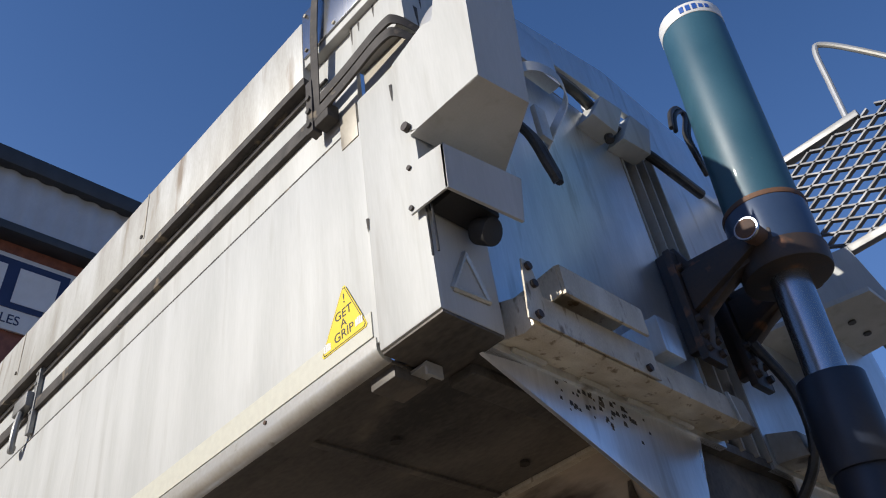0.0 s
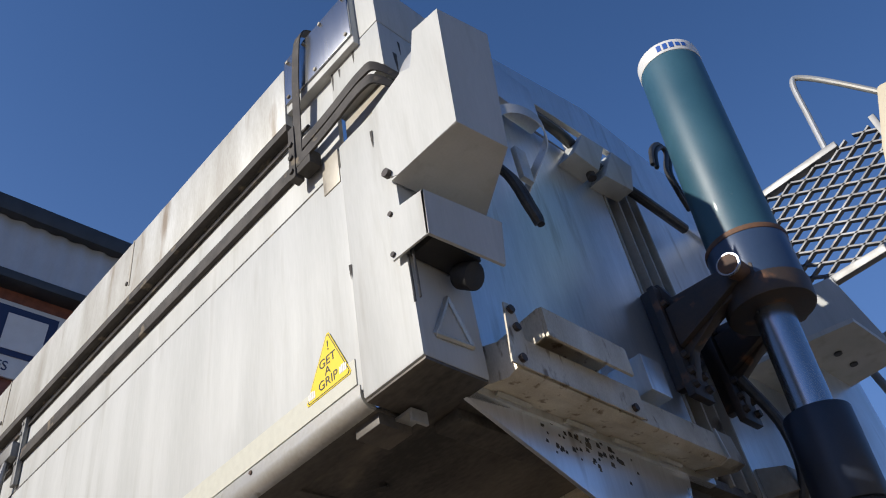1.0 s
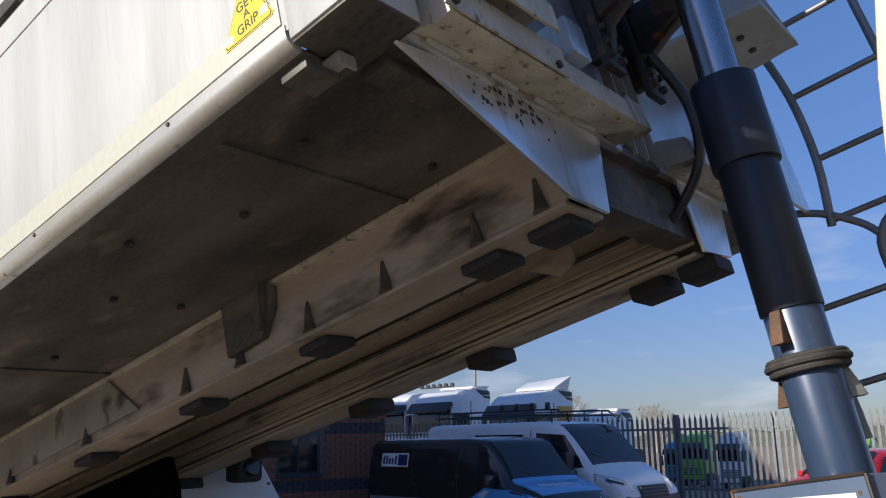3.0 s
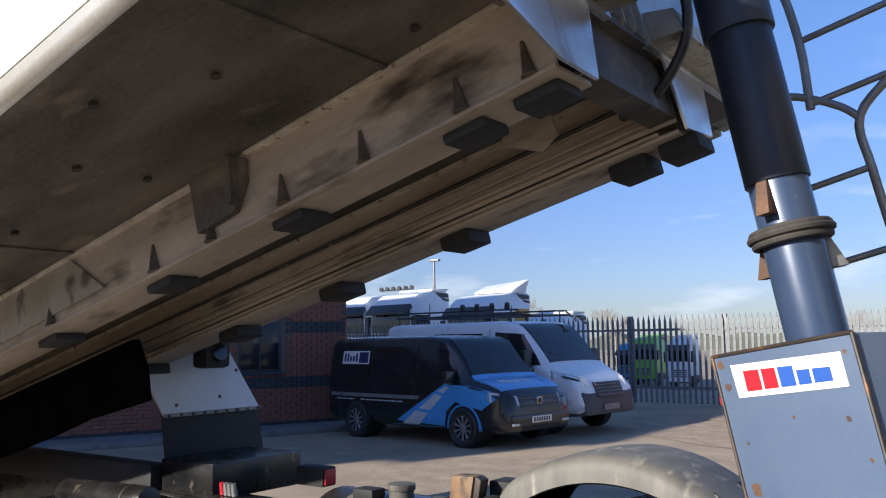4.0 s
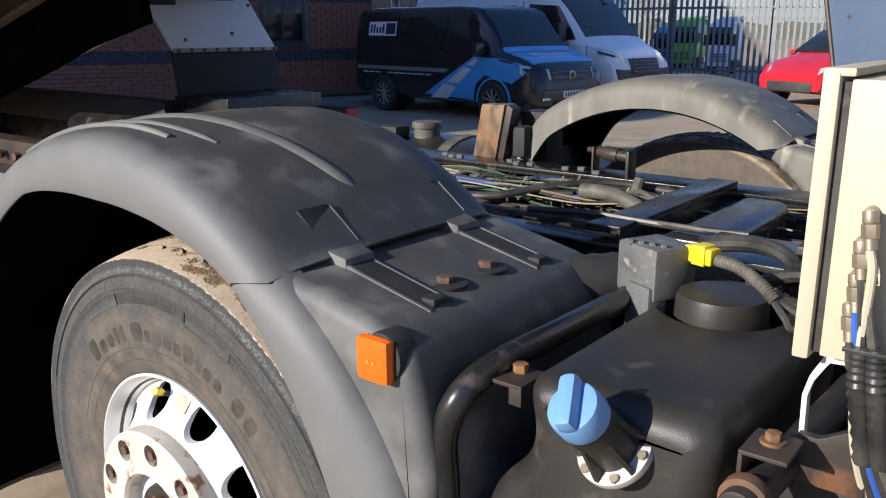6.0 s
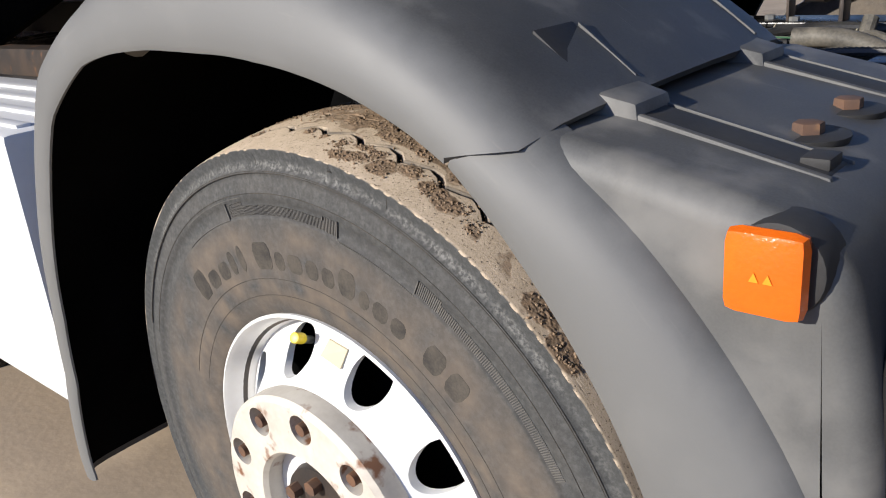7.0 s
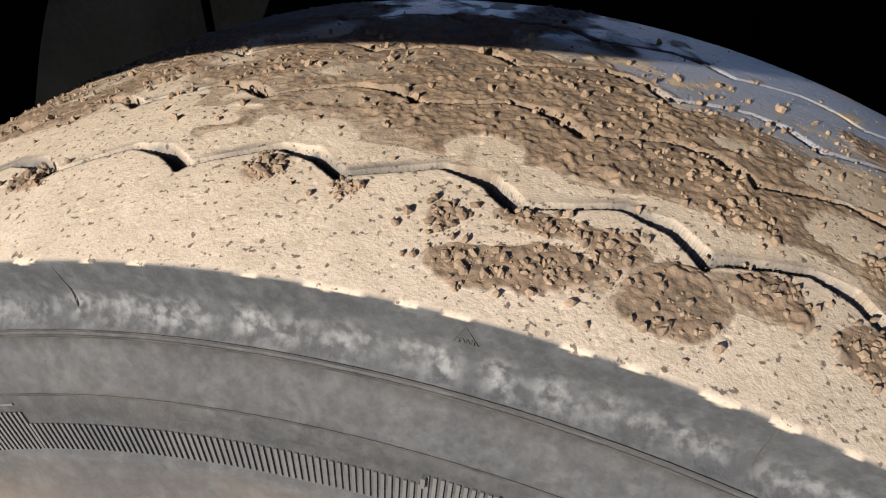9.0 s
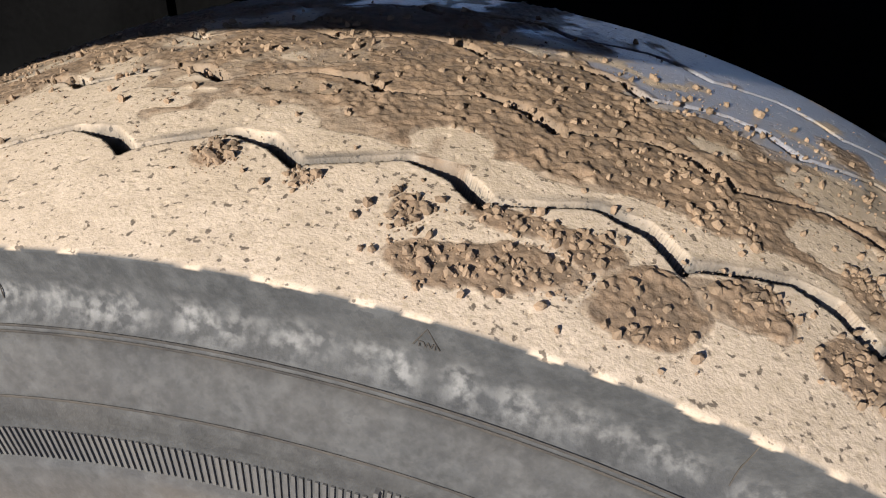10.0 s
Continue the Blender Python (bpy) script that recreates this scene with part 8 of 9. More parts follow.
def side_patch(rows, quad, off=0.006, nx=10, nz=6, sides=(-1,)):
    """A thin panel that follows the body's side; quad: its four corners in x and z, round the edge."""
    bm = B()
    for s in sides:
        (x0, z0), (x1, z1), (x2, z2), (x3, z3) = quad
        grid = []
        for i in range(nx + 1):
            u = i / nx
            col = []
            for k in range(nz + 1):
                v = k / nz
                x, z = (x0 * (1 - u) + x1 * u) * (1 - v) + (x3 * (1 - u) + x2 * u) * v, (z0 * (1 - u) + z1 * u) * (1 - v) + (z3 * (1 - u) + z2 * u) * v
                y = van_side(rows, x, z)
                col.append((bm.verts.new((x, s * (y + off), z)), bm.verts.new((x, s * (y - 0.012), z))))
            grid.append(col)
        fs = []
        for i in range(nx):
            for k in range(nz):
                for h in (0, 1):
                    fs.append(bm.faces.new((grid[i][k][h], grid[i + 1][k][h], grid[i + 1][k + 1][h], grid[i][k + 1][h])))
        edge = [grid[i][0] for i in range(nx + 1)] + [grid[nx][k] for k in range(1, nz + 1)] + [grid[i][nz] for i in range(nx - 1, -1, -1)] + [grid[0][k] for k in range(nz - 1, 0, -1)]
        for a, b in zip(edge, edge[1:] + edge[:1]):
            fs.append(bm.faces.new((a[0], b[0], b[1], a[1])))
        bmesh.ops.recalc_face_normals(bm, faces=fs)
    return bm


def front_sheet(rows, x0, x1, f0, f1, off=0.006, n=8):
    """A curved sheet lying on the sloping front between x0 and x1: the screen or the bonnet; f0 and f1: its share of the width."""
    bm = B()
    grid = []
    for i in range(n + 1):
        x = x0 + (x1 - x0) * i / n
        zb, zw, zr, hw, hr = van_at(rows, x)
        f = f0 + (f1 - f0) * i / n
        row = []
        for k in range(n + 1):
            t = -1 + 2 * k / n
            y = t * hr * f
            z = zr + 0.016 - 0.016 * abs(t) ** 2.5 * f
            row.append((bm.verts.new((x + off, y, z + off)), bm.verts.new((x - 0.01, y, z - 0.02))))
        grid.append(row)
    fs = []
    for i in range(n):
        for k in range(n):
            for h in (0, 1):
                fs.append(bm.faces.new((grid[i][k][h], grid[i][k + 1][h], grid[i + 1][k + 1][h], grid[i + 1][k][h])))
    edge = grid[0] + [grid[i][n] for i in range(1, n + 1)] + grid[n][::-1][1:] + [grid[i][0] for i in range(n - 1, 0, -1)]
    for a, b in zip(edge, edge[1:] + edge[:1]):
        fs.append(bm.faces.new((a[0], b[0], b[1], a[1])))
    bmesh.ops.recalc_face_normals(bm, faces=fs)
    return bm


def van_shell(rows):
    xs = sorted({round(r[0], 3) for r in rows} | {round(float(x), 3) for x in np.linspace(rows[0][0], rows[-1][0], 34)})
    return loft(B(), [van_ring(x, *van_at(rows, x)) for x in xs])


VSTRIPE = material("stripe_grey", (0.2, 0.2, 0.2), (0.16, 0.16, 0.16), 0.5)
VPALE = material("livery_pale", (0.55, 0.58, 0.60), (0.48, 0.51, 0.53), 0.4)
SEAM = material("panel_gap", (0.006, 0.006, 0.006), (0.01, 0.01, 0.01), 0.7)
CHROMEV = material("bright_trim", (0.6, 0.61, 0.62), (0.5, 0.51, 0.52), 0.2, 0.9, 4, 60, 0.0)
# black and blue van, nose towards +x
VM = Matrix.Translation((-9.6, 13.45, 0)) @ Matrix.Rotation(math.atan2(-0.41, 2.97), 4, "Z") @ Matrix.Diagonal((0.90, 1, 0.93, 1))
van = thing("panel_van", "black and blue liveried panel van with alloy wheels, parked", "van", VM)
VL = [(-2.5, 0.45, 1.05, 1.74, 0.88, 0.74), (-2.44, 0.36, 1.05, 1.90, 0.93, 0.79), (-2.3, 0.31, 1.05, 1.95, 0.95, 0.82), (-1.5, 0.28, 1.06, 1.97, 0.955, 0.83), (0.42, 0.28, 1.07, 1.975, 0.955, 0.83), (0.846, 0.28, 1.08, 1.95, 0.955, 0.82), (1.044, 0.28, 1.09, 1.88, 0.955, 0.80), (1.222, 0.28, 1.10, 1.70, 0.953, 0.77),
      (1.4, 0.28, 1.10, 1.49, 0.95, 0.77), (1.593, 0.28, 1.08, 1.26, 0.95, 0.82), (1.666, 0.28, 1.05, 1.20, 0.948, 0.85), (1.917, 0.28, 1.0, 1.14, 0.94, 0.84), (2.163, 0.28, 0.93, 1.06, 0.925, 0.80), (2.311, 0.28, 0.86, 0.98, 0.90, 0.76), (2.39, 0.28, 0.74, 0.90, 0.86, 0.72), (2.439, 0.29, 0.60, 0.78, 0.82, 0.68), (2.468, 0.32, 0.50, 0.64, 0.80, 0.66)]
part("shell", van_shell(VL), VBLACK, van, "", 50)
part("bonnet", front_sheet(VL, 1.60, 2.27, 1.0, 0.98), VBLUE, van, "blue bonnet")
part("windscreen", front_sheet(VL, 0.98, 1.6, 0.93, 0.97), GLASS, van)
part("front_wing", side_patch(VL, [(1.93, 0.66), (2.26, 0.86), (2.06, 1.00), (1.60, 1.09)], 0.005), VBLUE, van, "blue front wing")
part("front_wing", side_patch(VL, [(1.08, 0.62), (1.32, 0.80), (1.60, 1.08), (1.02, 1.10)], 0.005), VBLUE, van)
part("front_wing", side_patch(VL, [(1.30, 0.79), (1.94, 0.67), (1.62, 1.08), (1.58, 1.08)], 0.005), VBLUE, van)
part("door_panel", side_patch(VL, [(-0.42, 0.32), (1.02, 0.32), (1.09, 0.62), (1.03, 1.10)], 0.005, 14, 8), VBLUE, van, "blue livery wedge with pale flashes")
for q in ([(-0.12, 0.34), (0.34, 0.34), (0.60, 0.56), (0.28, 0.60)], [(0.36, 0.64), (0.66, 0.62), (0.98, 0.88), (0.80, 0.92)], [(0.86, 0.96), (1.02, 0.94), (1.16, 1.05), (1.06, 1.06)]):
    part("livery_flash", side_patch(VL, q, 0.0085, 5, 3), VPALE, van)
for s in (-1, 1):
    part("cab_window", side_patch(VL, [(0.36, 1.18), (1.40, 1.20), (1.04, 1.72), (0.42, 1.78)], 0.007, 10, 6, (s,)), GLASS, van)
for s in (-1, 1):
    part("side_window", side_patch(VL, [(-1.0, 1.18), (0.24, 1.18), (0.28, 1.78), (-0.98, 1.78)], 0.007, 8, 6, (s,)), GLASS, van)
for s in (-1, 1):
    part("side_window", side_patch(VL, [(-2.25, 1.18), (-1.12, 1.16), (-1.10, 1.78), (-2.15, 1.77)], 0.007, 8, 6, (s,)), GLASS, van)
for x in (0.30, -1.05):
    part("door_seam", side_patch(VL, [(x - 0.008, 0.34), (x + 0.008, 0.34), (x + 0.008, 1.80), (x - 0.008, 1.80)], 0.003, 1, 10), SEAM, van)
part("livery_stripe", side_patch(VL, [(-2.35, 0.80), (0.30, 0.80), (0.40, 0.87), (-2.35, 0.87)], 0.006, 12, 1), VSTRIPE, van)
for k in range(11):
    part("livery_bar", side_patch(VL, [(-2.15 + k * 0.19, 0.735), (-2.0 + k * 0.19, 0.735), (-2.0 + k * 0.19, 0.757), (-2.15 + k * 0.19, 0.757)], 0.006, 2, 1), VPALE, van)
lg = part("livery_panel", side_patch(VL, [(-2.0, 1.44), (-1.14, 1.44), (-1.14, 1.70), (-2.0, 1.70)], 0.010, 6, 4), STICKW, van)
part("livery_block", side_patch(VL, [(-1.46, 1.465), (-1.17, 1.465), (-1.17, 1.675), (-1.46, 1.675)], 0.013, 3, 3), NAVY, lg)
for i in range(5):
    x0 = -1.95 + i * 0.095
    part("livery_block", side_patch(VL, [(x0, 1.49), (x0 + 0.06, 1.49), (x0 + 0.06, 1.65 if i in (0, 1, 4) else 1.60), (x0, 1.65 if i in (0, 1, 4) else 1.60)], 0.013, 2, 2), NAVY, lg)
for i in range(7):
    yb = -0.5 + i * 0.115 + (0.05 if i > 4 else 0)
    part("livery_bar", add_box(B(), -0.07 if i in (0, 1, 5) else -0.05, 0.06, -0.035, 0.035, 0, 0.006, 0.0, Matrix.Translation((1.98, yb, 1.143)) @ Matrix.Rotation(radians(17), 4, "Y")), STICKW, van)
part("bumper", add_hex(B(), [(2.20, -0.90, 0.26), (2.20, 0.90, 0.26), (2.49, 0.74, 0.30), (2.49, -0.74, 0.30), (2.20, -0.92, 0.60), (2.20, 0.92, 0.60), (2.50, 0.76, 0.58), (2.50, -0.76, 0.58)], 0.045), VBLACK, van, "gloss black front bumper")
part("lower_grille", add_box(B(), 2.488, 2.506, -0.5, 0.5, 0.31, 0.39, 0.006), SEAM, van)
part("grille", add_hex(B(), [(2.39, -0.50, 0.70), (2.39, 0.50, 0.70), (2.31, 0.50, 0.90), (2.31, -0.50, 0.90), (2.465, -0.50, 0.70), (2.465, 0.50, 0.70), (2.405, 0.50, 0.90), (2.405, -0.50, 0.90)], 0.006), INK, van)
for z in (0.765, 0.855):
    part("grille_bar", add_box(B(), 2.40, 2.474 - (z - 0.70) * 0.3, -0.5, 0.5, z, z + 0.008, 0.002), GALV, van)
part("badge", add_cyl(B(), (2.40, 0, 0.81), (2.462, 0, 0.80), 0.075, seg=24), CHROMEV, van)
part("badge_field", add_cyl(B(), (2.46, 0, 0.80), (2.465, 0, 0.799), 0.055, seg=24), INK, van)
for s in (-1, 1):
    part("headlamp", add_hex(B(), [(2.10, s * 0.945, 0.82), (2.42, s * 0.54, 0.74), (2.37, s * 0.54, 0.90), (2.08, s * 0.935, 0.99), (2.16, s * 0.958, 0.82), (2.475, s * 0.54, 0.74), (2.415, s * 0.54, 0.91), (2.13, s * 0.95, 0.99)], 0.012), LENS, van)
    part("headlamp_bezel", add_hex(B(), [(2.24, s * 0.84, 0.865), (2.38, s * 0.66, 0.83), (2.37, s * 0.66, 0.86), (2.22, s * 0.84, 0.91), (2.26, s * 0.885, 0.865), (2.43, s * 0.68, 0.83), (2.415, s * 0.68, 0.86), (2.24, s * 0.885, 0.91)], 0.004), INK, van)
    part("fog_lamp", add_box(B(), 2.47, 2.50, s * 0.66 - 0.09, s * 0.66 + 0.09, 0.40, 0.445, 0.01), LENS, van)
    part("mirror", add_box(B(), 1.2, 1.34, s * 1.07 - 0.12, s * 1.07 + 0.12, 1.12, 1.34, 0.045), VBLACK, van)
    part("wiper", add_cyl(B(), (1.61, s * 0.15, 1.275), (1.45, s * 0.15 + 0.5 * s, 1.445), 0.012, seg=6), INK, van)
part("plate", add_box(B(), 2.488, 2.507, -0.26, 0.26, 0.43, 0.54, 0.003), STICKW, van, "white plate with dark bars")
for i in range(7):
    part("plate_bar", add_box(B(), 2.507, 2.511, -0.22 + i * 0.065, -0.18 + i * 0.065, 0.45, 0.52), INK, van)
for x in (-1.48, 1.52):
    part("wheel_arch", add_lathe(B(), [(-0.966, 0.375), (-0.966, 0.41), (-0.90, 0.41), (-0.90, 0.375), (-0.966, 0.375)], 28, Matrix.Translation((x, 0, 0.35)), -95, 95), VBLACK if x < 0 else VBLUE, van)
    part("arch_shadow", add_lathe(B(), [(-0.963, 0.0), (-0.963, 0.385), (-0.6, 0.385), (-0.6, 0.0)], 28, Matrix.Translation((x, 0.0, 0.35))), SEAM, van)
    for s in (-1, 1):
        road_wheel(van, x, s * 0.985, 0.345, 0.22, s)

# white van with roof rack
WM = Matrix.Translation((-9.58, 15.75, 0)) @ Matrix.Rotation(math.atan2(-0.36, 2.97), 4, "Z") @ Matrix.Diagonal((0.93, 1, 1, 1))
wv = thing("panel_van", "white panel van with grey bumper and black roof rack, parked", "van", WM)
WL = [(-2.95, 0.5, 1.15, 1.92, 0.92, 0.84), (-2.88, 0.40, 1.15, 2.05, 0.98, 0.88), (-2.7, 0.36, 1.15, 2.10, 1.0, 0.91), (0.3, 0.36, 1.15, 2.12, 1.01, 0.92), (0.794, 0.36, 1.16, 2.10, 1.01, 0.91), (1.06, 0.36, 1.17, 2.02, 1.01, 0.88), (1.284, 0.36, 1.18, 1.82, 1.01, 0.86), (1.564, 0.36, 1.19, 1.53, 1.0, 0.86), (1.78, 0.36, 1.16, 1.31, 0.99, 0.89),
      (1.87, 0.36, 1.14, 1.25, 0.985, 0.90), (2.04, 0.36, 1.05, 1.16, 0.975, 0.87), (2.28, 0.36, 0.96, 1.06, 0.95, 0.82), (2.424, 0.36, 0.84, 0.96, 0.91, 0.78), (2.501, 0.37, 0.66, 0.82, 0.87, 0.74), (2.539, 0.40, 0.55, 0.68, 0.85, 0.72)]
part("shell", van_shell(WL), VWHITE, wv, "", 50)
part("windscreen", front_sheet(WL, 0.98, 1.765, 0.92, 0.96), GLASS, wv)
for s in (-1, 1):
    part("cab_window", side_patch(WL, [(0.42, 1.24), (1.62, 1.27), (1.14, 1.86), (0.46, 1.90)], 0.007, 10, 6, (s,)), GLASS, wv)
for s in (-1, 1):
    part("side_window", side_patch(WL, [(-1.3, 1.45), (0.1, 1.45), (0.1, 1.88), (-1.3, 1.88)], 0.007, 8, 5, (s,)), GLASS, wv)
part("door_seam", side_patch(WL, [(0.30, 0.5), (0.316, 0.5), (0.316, 1.95), (0.30, 1.95)], 0.003, 1, 10), SEAM, wv)
part("side_moulding", side_patch(WL, [(-2.7, 0.62), (1.1, 0.62), (1.1, 0.76), (-2.7, 0.76)], 0.018, 12, 2), VGREY, wv)
part("bumper", add_hex(B(), [(1.95, -1.0, 0.33), (1.95, 1.0, 0.33), (2.58, 0.82, 0.36), (2.58, -0.82, 0.36), (1.98, -1.0, 0.93), (1.98, 1.0, 0.93), (2.54, 0.84, 0.76), (2.54, -0.84, 0.76)], 0.06), VGREY, wv, "dark grey moulded bumper")
part("grille", add_hex(B(), [(2.46, -0.44, 0.68), (2.46, 0.44, 0.68), (2.36, 0.44, 0.95), (2.36, -0.44, 0.95), (2.60, -0.44, 0.68), (2.60, 0.44, 0.68), (2.50, 0.44, 0.95), (2.50, -0.44, 0.95)], 0.02), INK, wv)
for z in (0.72, 0.78, 0.84, 0.90):
    part("grille_bar", add_box(B(), 2.45, 2.612 - (z - 0.68) * 0.37, -0.40, 0.40, z, z + 0.008, 0.002), GALV, wv)
for s in (-1, 1):
    part("headlamp", add_hex(B(), [(1.88, s * 0.99, 1.03), (2.44, s * 0.60, 0.86), (2.38, s * 0.58, 1.0), (1.84, s * 0.975, 1.17), (1.94, s * 1.0, 1.03), (2.52, s * 0.64, 0.87), (2.44, s * 0.62, 1.03), (1.90, s * 0.985, 1.18)], 0.012), LENS, wv)
    part("headlamp_bezel", add_hex(B(), [(2.10, s * 0.90, 1.04), (2.30, s * 0.74, 0.97), (2.28, s * 0.74, 1.0), (2.06, s * 0.90, 1.09), (2.14, s * 0.935, 1.04), (2.40, s * 0.77, 0.97), (2.37, s * 0.76, 1.01), (2.10, s * 0.935, 1.09)], 0.004), INK, wv)
    part("mirror", add_box(B(), 1.3, 1.46, s * 1.14 - 0.12, s * 1.14 + 0.12, 1.22, 1.56, 0.05), INK, wv)
    part("wiper", add_cyl(B(), (1.765, s * 0.15, 1.335), (1.60, s * 0.15 + 0.55 * s, 1.52), 0.012, seg=6), INK, wv)
part("plate", add_box(B(), 2.575, 2.594, -0.26, 0.26, 0.44, 0.55, 0.003), GALV, wv)
for x in (-1.9, 1.55):
    part("arch_shadow", add_lathe(B(), [(-1.012, 0.0), (-1.012, 0.39), (-0.6, 0.39), (-0.6, 0.0)], 28, Matrix.Translation((x, 0.0, 0.36))), SEAM, wv)
    for s in (-1, 1):
        road_wheel(wv, x, s * 1.025, 0.345, 0.22, s)
rack = B()
for y in (-0.82, 0.82):
    add_tube(rack, [(-2.7, y, 2.24), (0.9, y, 2.24), (1.15, y, 2.16), (1.2, y, 2.1)], 0.02, 8, 3)
    add_tube(rack, [(-2.7, y, 2.34), (0.6, y, 2.34), (0.95, y, 2.30), (1.1, y, 2.2)], 0.018, 8, 3)
    for i in range(8):
        x = -2.6 + i * 0.48
        add_cyl(rack, (x, y, 2.08), (x, y, 2.34), 0.016, seg=6)
for i in range(10):
    x = -2.6 + i * 0.38
    add_cyl(rack, (x, -0.82, 2.24), (x, 0.82, 2.24), 0.016, seg=6)
part("roof_rack", rack, INK, wv, "black tubular roof rack")
for i in range(4):
    lb = B()
    add_cyl(lb, (-0.6 + i * 0.42, -0.82, 2.36), (-0.56 + i * 0.42, -0.86, 2.46), 0.06, 0.05, 12)
    part("rack_lamp", lb, INK, wv)


def lorry(x, y, top, mat, label, deflector=None, bar=False, low=1.2, wid=2.4, turned=0, size=1.0):
    t = thing("lorry_cab", label, "lorry", Matrix.Translation((x, y, 0)) @ Matrix.Rotation(radians(turned), 4, "Z") @ Matrix.Scale(size, 4), "lorries beyond the fence")
    h = wid / 2
    ring = lambda xx, zt, hh: [(xx, -hh, low), (xx, -hh, zt - 0.25), (xx, -hh * 0.9, zt), (xx, hh * 0.9, zt), (xx, hh, zt - 0.25), (xx, hh, low)]
    # the front looks towards -y
    def turn(pts):
        return [(p[1], p[0], p[2]) for p in pts]
    part("cab_shell", loft(B(), [turn(ring(-1.05, top - 0.62, h * 0.97)), turn(ring(-0.95, top - 0.42, h)), turn(ring(-0.5, top - 0.12, h)), turn(ring(0.3, top, h)), turn(ring(1.1, top, h))]), mat, t)
    part("windscreen", add_hex(B(), [(-h * 0.92, -1.10, top - 1.65), (h * 0.92, -1.10, top - 1.65), (h * 0.90, -1.08, top - 0.78), (-h * 0.90, -1.08, top - 0.78), (-h * 0.92, -1.04, top - 1.65), (h * 0.92, -1.04, top - 1.65), (h * 0.90, -1.0, top - 0.78), (-h * 0.90, -1.0, top - 0.78)], 0.02), GLASS, t)
    part("sun_visor", add_hex(B(), [(-h * 1.0, -1.36, top - 0.86), (h * 1.0, -1.36, top - 0.86), (h * 1.0, -1.04, top - 0.52), (-h * 1.0, -1.04, top - 0.52), (-h * 1.0, -1.34, top - 0.94), (h * 1.0, -1.34, top - 0.94), (h * 1.0, -0.98, top - 0.68), (-h * 1.0, -0.98, top - 0.68)], 0.02), INK, t)
    for s in (-1, 1):
        part("mirror", add_box(B(), s * (h + 0.15) - 0.1, s * (h + 0.15) + 0.1, -1.15, -1.0, top - 1.7, top - 1.0, 0.03), INK, t)
        part("side_window", add_box(B(), s * h - 0.012, s * h + 0.012, -0.85, -0.1, top - 1.6, top - 0.95, 0.0), GLASS, t)
        part("door_seam", add_box(B(), s * h - 0.012, s * h + 0.012, -0.03, 0.0, top - 2.0, top - 0.5, 0.0), INK, t)
        part("side_deflector", add_hex(B(), [(s * h * 0.96, 0.75, top - 0.35), (s * h * 1.01, 0.75, top - 0.35), (s * h * 1.01, 1.12, top - 0.4), (s * h * 0.96, 1.12, top - 0.4), (s * h * 0.93, 0.35, top - 0.02), (s * h * 0.98, 0.35, top - 0.05), (s * h * 0.98, 1.12, top - 0.1), (s * h * 0.93, 1.12, top - 0.06)], 0.01), INK, t)
        part("wheel", add_lathe(B(), [(-0.13, 0.15), (-0.15, 0.3), (-0.15, 0.48), (0.15, 0.48), (0.15, 0.0)], 24, Matrix.Translation((s * (h - 0.15), -0.3, 0.5)) @ Matrix.Rotation(radians(90), 4, "Z")), RUBBER, t)
    part("front_panel", add_hex(B(), [(-h * 0.9, -1.12, 0.5), (h * 0.9, -1.12, 0.5), (h * 0.9, -1.08, top - 1.8), (-h * 0.9, -1.08, top - 1.8), (-h * 0.9, -1.0, 0.5), (h * 0.9, -1.0, 0.5), (h * 0.9, -1.0, top - 1.8), (-h * 0.9, -1.0, top - 1.8)], 0.03), mat, t)
    for i in range(4):
        part("grille_bar", add_box(B(), -h * 0.7, h * 0.7, -1.14, -1.12, 0.8 + i * 0.14, 0.87 + i * 0.14, 0.004), INK, t)
    part("lower_body", add_box(B(), -h * 0.95, h * 0.95, -0.95, 1.0, 0.4, low + 0.02, 0.02), INK, t)
    if deflector:
        part("roof_deflector", add_hex(B(), [(-h * 0.8, 0.3, top + 0.02), (h * 0.8, 0.3, top + 0.02), (h * 0.85, 1.1, top + 0.02), (-h * 0.85, 1.1, top + 0.02), (-h * 0.8, 0.4, top + 0.12), (h * 0.8, 0.4, top + 0.12), (h * 0.95, 1.2, top + deflector), (-h * 0.95, 1.2, top + deflector * 0.7)], 0.03), mat, t, "white roof deflector")
    if bar:
        lbm = B()
        add_cyl(lbm, (-h * 0.8, -0.7, top + 0.08), (h * 0.8, -0.7, top + 0.08), 0.03, seg=8)
        for i in range(6):
            add_cyl(lbm, (-h * 0.75 + i * h * 0.3, -0.76, top + 0.14), (-h * 0.75 + i * h * 0.3, -0.66, top + 0.14), 0.09, 0.07, 12)
        part("lamp_bar", lbm, INK, t)
    return t


lorry(-21.65, 27.6, 3.72, VWHITE, "white tall lorry cab with a roof lamp bar beyond the fence", 0.12, True, wid=2.35, turned=-7)
t2_ = lorry(-17.85, 27.6, 3.5, VWHITE, "white lorry cab with a raised roof deflector beyond the fence", 0.55, False, wid=2.35, turned=-7)
box_part("side_panel", t2_, OCHRE, 1.17, 1.185, 0.15, 1.05, 2.2, 2.9, 0.004)
lorry(-24.75, 28.1, 3.72, VWHITE, "white lorry cab behind the brick building", None)
lorry(-16.0, 29.2, 2.68, VWHITE, "white lorry cab with a low roof beyond the fence", 0.1, wid=1.9)
lorry(-13.5, 31.2, 3.1, CYAN, "cyan blue lorry cab beyond the fence", None, low=0.9, wid=2.2, size=0.5)
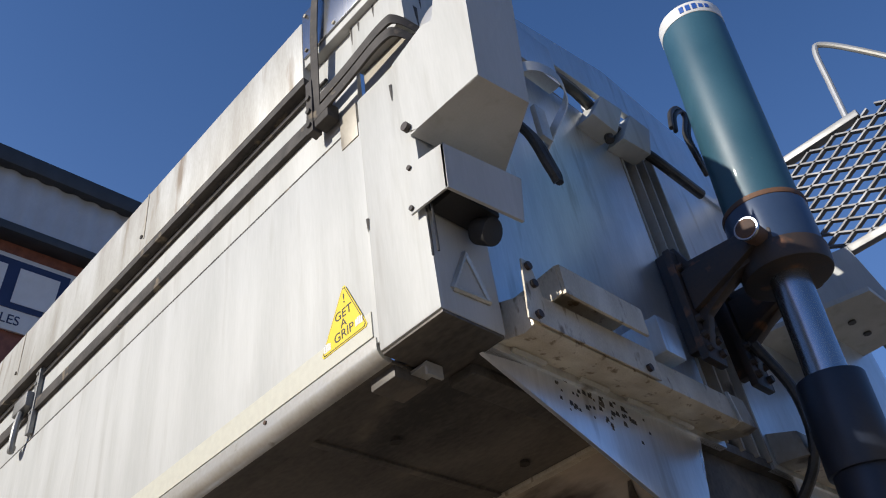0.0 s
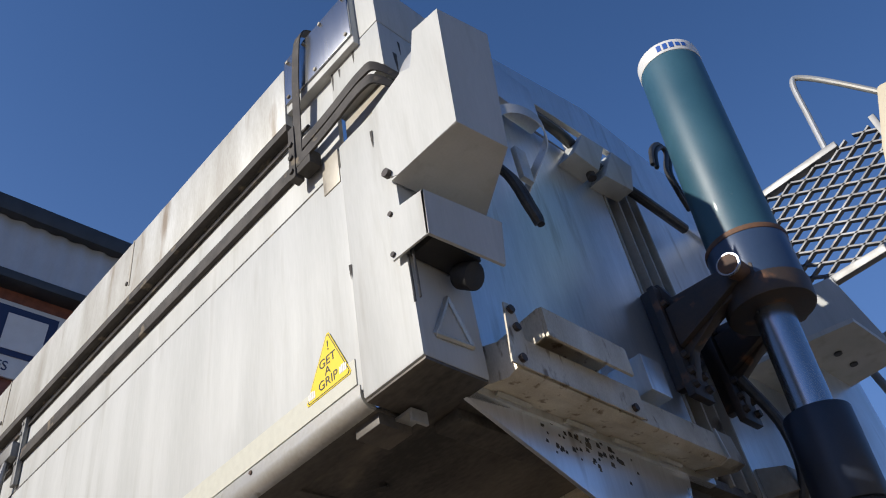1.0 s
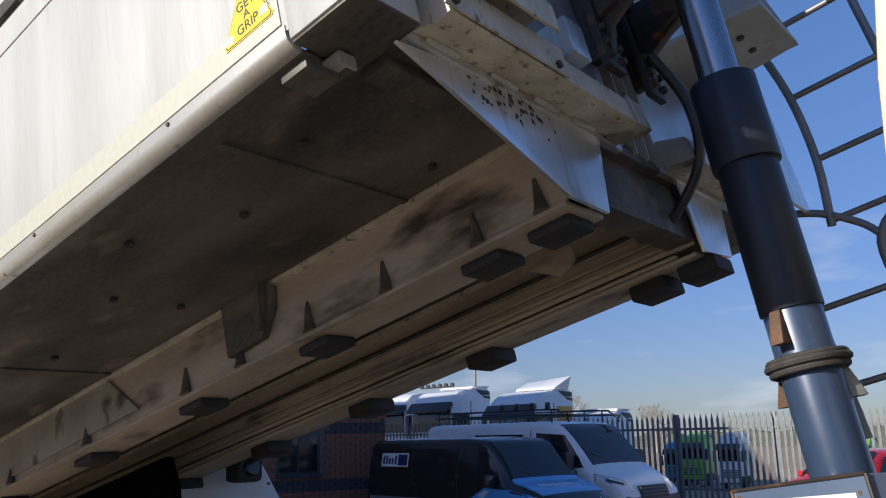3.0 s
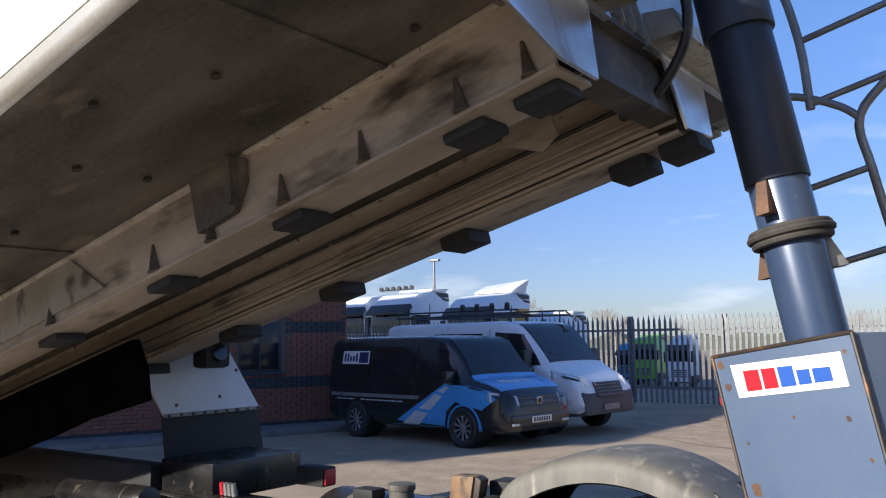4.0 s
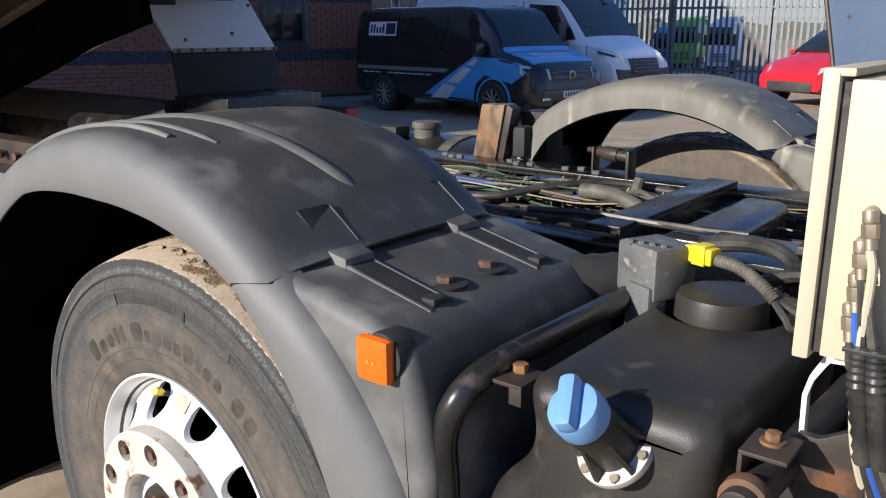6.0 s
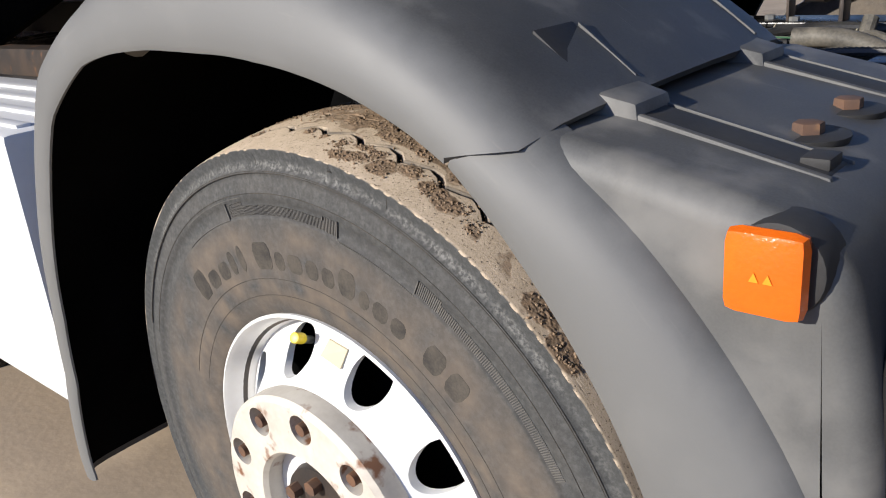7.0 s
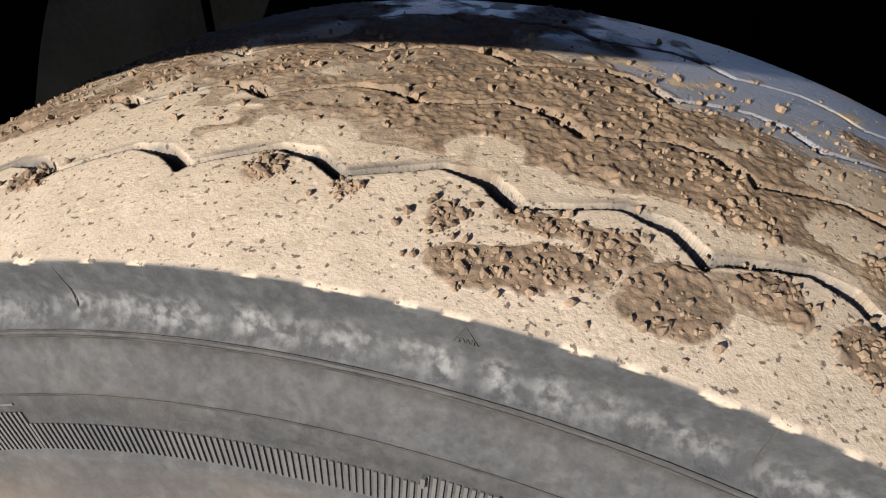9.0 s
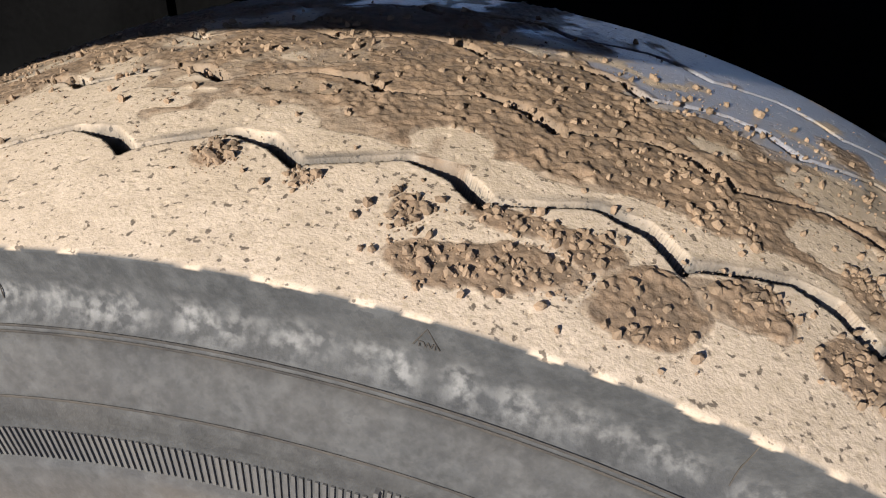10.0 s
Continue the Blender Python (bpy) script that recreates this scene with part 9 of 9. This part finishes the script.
lorry(-12.7, 30.6, 3.55, LIME, "lime green lorry cab beyond the fence", 0.2, low=0.9, wid=1.85, size=0.5)
lorry(-10.8, 29.1, 3.5, VWHITE, "small white lorry cab beyond the fence", 0.2, low=0.9, wid=1.6, size=0.5)
lorry(-8.0, 33.5, 3.2, LIME, "green lorry far beyond the fence", None, low=0.7, wid=2.0, size=0.5)
lorry(-2.6, 35.0, 3.4, VWHITE, "white lorry cab far beyond the fence", 0.2, low=0.9, wid=2.4, size=0.6)

# red car
rc = thing("hatchback_car", "bright red hatchback car parked by the fence", "car", Matrix.Translation((-4.75, 19.7, 0)) @ Matrix.Rotation(radians(-112), 4, "Z"))
CL = [(-1.9, 0.35, 0.75, 1.0, 0.78, 0.62), (-1.7, 0.28, 0.85, 1.30, 0.83, 0.6), (-0.9, 0.22, 0.88, 1.46, 0.86, 0.6), (0.2, 0.22, 0.88, 1.42, 0.86, 0.58), (0.95, 0.22, 0.90, 0.98, 0.85, 0.66), (1.55, 0.25, 0.78, 0.86, 0.8, 0.66), (1.85, 0.32, 0.55, 0.62, 0.7, 0.58)]
part("shell", loft(B(), [van_ring(*r) for r in CL]), CARRED, rc)
part("windscreen", add_hex(B(), [(0.25, -0.55, 1.40), (0.25, 0.55, 1.40), (0.92, 0.66, 1.0), (0.92, -0.66, 1.0), (0.27, -0.55, 1.44), (0.27, 0.55, 1.44), (0.95, 0.66, 1.03), (0.95, -0.66, 1.03)], 0.01), GLASS, rc)
for s in (-1, 1):
    part("side_window", add_hex(B(), [(-1.4, s * 0.85, 0.92), (0.75, s * 0.855, 0.93), (0.2, s * 0.66, 1.32), (-1.2, s * 0.66, 1.32), (-1.4, s * 0.865, 0.93), (0.75, s * 0.87, 0.94), (0.2, s * 0.675, 1.33), (-1.2, s * 0.675, 1.33)], 0.004), GLASS, rc)
    part("headlamp", add_hex(B(), [(1.45, s * 0.8, 0.62), (1.8, s * 0.55, 0.58), (1.7, s * 0.55, 0.74), (1.35, s * 0.8, 0.82), (1.5, s * 0.82, 0.62), (1.84, s * 0.57, 0.58), (1.74, s * 0.57, 0.75), (1.4, s * 0.82, 0.83)], 0.01), LENS, rc)
    part("mirror", add_box(B(), 0.5, 0.62, s * 0.95 - 0.08, s * 0.95 + 0.08, 0.92, 1.05, 0.03), CARRED, rc)
    for x in (-1.2, 1.2):
        road_wheel(rc, x, s * 0.84, 0.3, 0.18, s)
part("lower_grille", add_box(B(), 1.80, 1.87, -0.5, 0.5, 0.30, 0.48, 0.02), INK, rc)

# bare trees and hedge far off
TREE = material("bare_twigs", (0.34, 0.29, 0.24), (0.26, 0.22, 0.18), 0.95, 0.0, 3, 30, 0.0)


def bare_tree(x, y, h, seed):
    rg = random.Random(seed)
    t = thing("bare_tree", "distant leafless tree behind the yard", "tree", Matrix.Translation((x, y, 0)), "trees beyond the yard")
    tr, tw_ = B(), B()
    add_cyl(tr, (0, 0, 0), (0, 0, h * 0.45), h * 0.03, h * 0.018, 8)
    part("trunk", tr, TREE, t)

    def branch(p, d, ln, r, depth):
        q = p + d * ln
        add_cyl(tw_, p, q, r, r * 0.6, 4)
        if depth:
            for _ in range(3):
                nd = (d + Vector((rg.uniform(-0.7, 0.7), rg.uniform(-0.7, 0.7), rg.uniform(-0.1, 0.5)))).normalized()
                branch(q, nd, ln * rg.uniform(0.6, 0.8), r * 0.6, depth - 1)
    for k in range(5):
        a = 2 * math.pi * k / 5
        branch(Vector((0, 0, h * (0.25 + 0.04 * k))), Vector((math.cos(a) * 0.6, math.sin(a) * 0.6, 0.8)).normalized(), h * 0.22, h * 0.010, 4)
    part("crown", tw_, TREE, t)


for i, (x, y, h) in enumerate(((-27.5, 60, 4.2), (-36.5, 78, 4.8), (-15, 85, 4.0), (-58, 70, 6), (-10, 80, 5), (4, 85, 6), (-45, 75, 7))):
    bare_tree(x, y, h, i)
hd = B()
rng = random.Random(8)
pts = [(-120 + i * 3.0, 1.6 + rng.uniform(-0.5, 1.1)) for i in range(81)]
add_prism(hd, [(-120, 0.0)] + pts + [(120, 0.0)], "y", 110, 113)
tagged(part("distant_hedge", hd, material("far_hedge", (0.12, 0.12, 0.10), (0.08, 0.09, 0.07), 0.95, 0.0, 0.6, 8, 0.2)), "distant hedge line and roofs", "hedge", kind="structure")

# buildings behind the camera close the yard
bk = thing("rear_building", "plain grey industrial unit behind the viewpoint", "building")
part("wall", add_box(B(), -40, 40, -48, -40, 0, 5.0, 0.0), CLAD, bk)
part("roof", add_box(B(), -40.4, 40.4, -48.4, -39.6, 5.0, 5.3, 0.05), CLADD, bk)
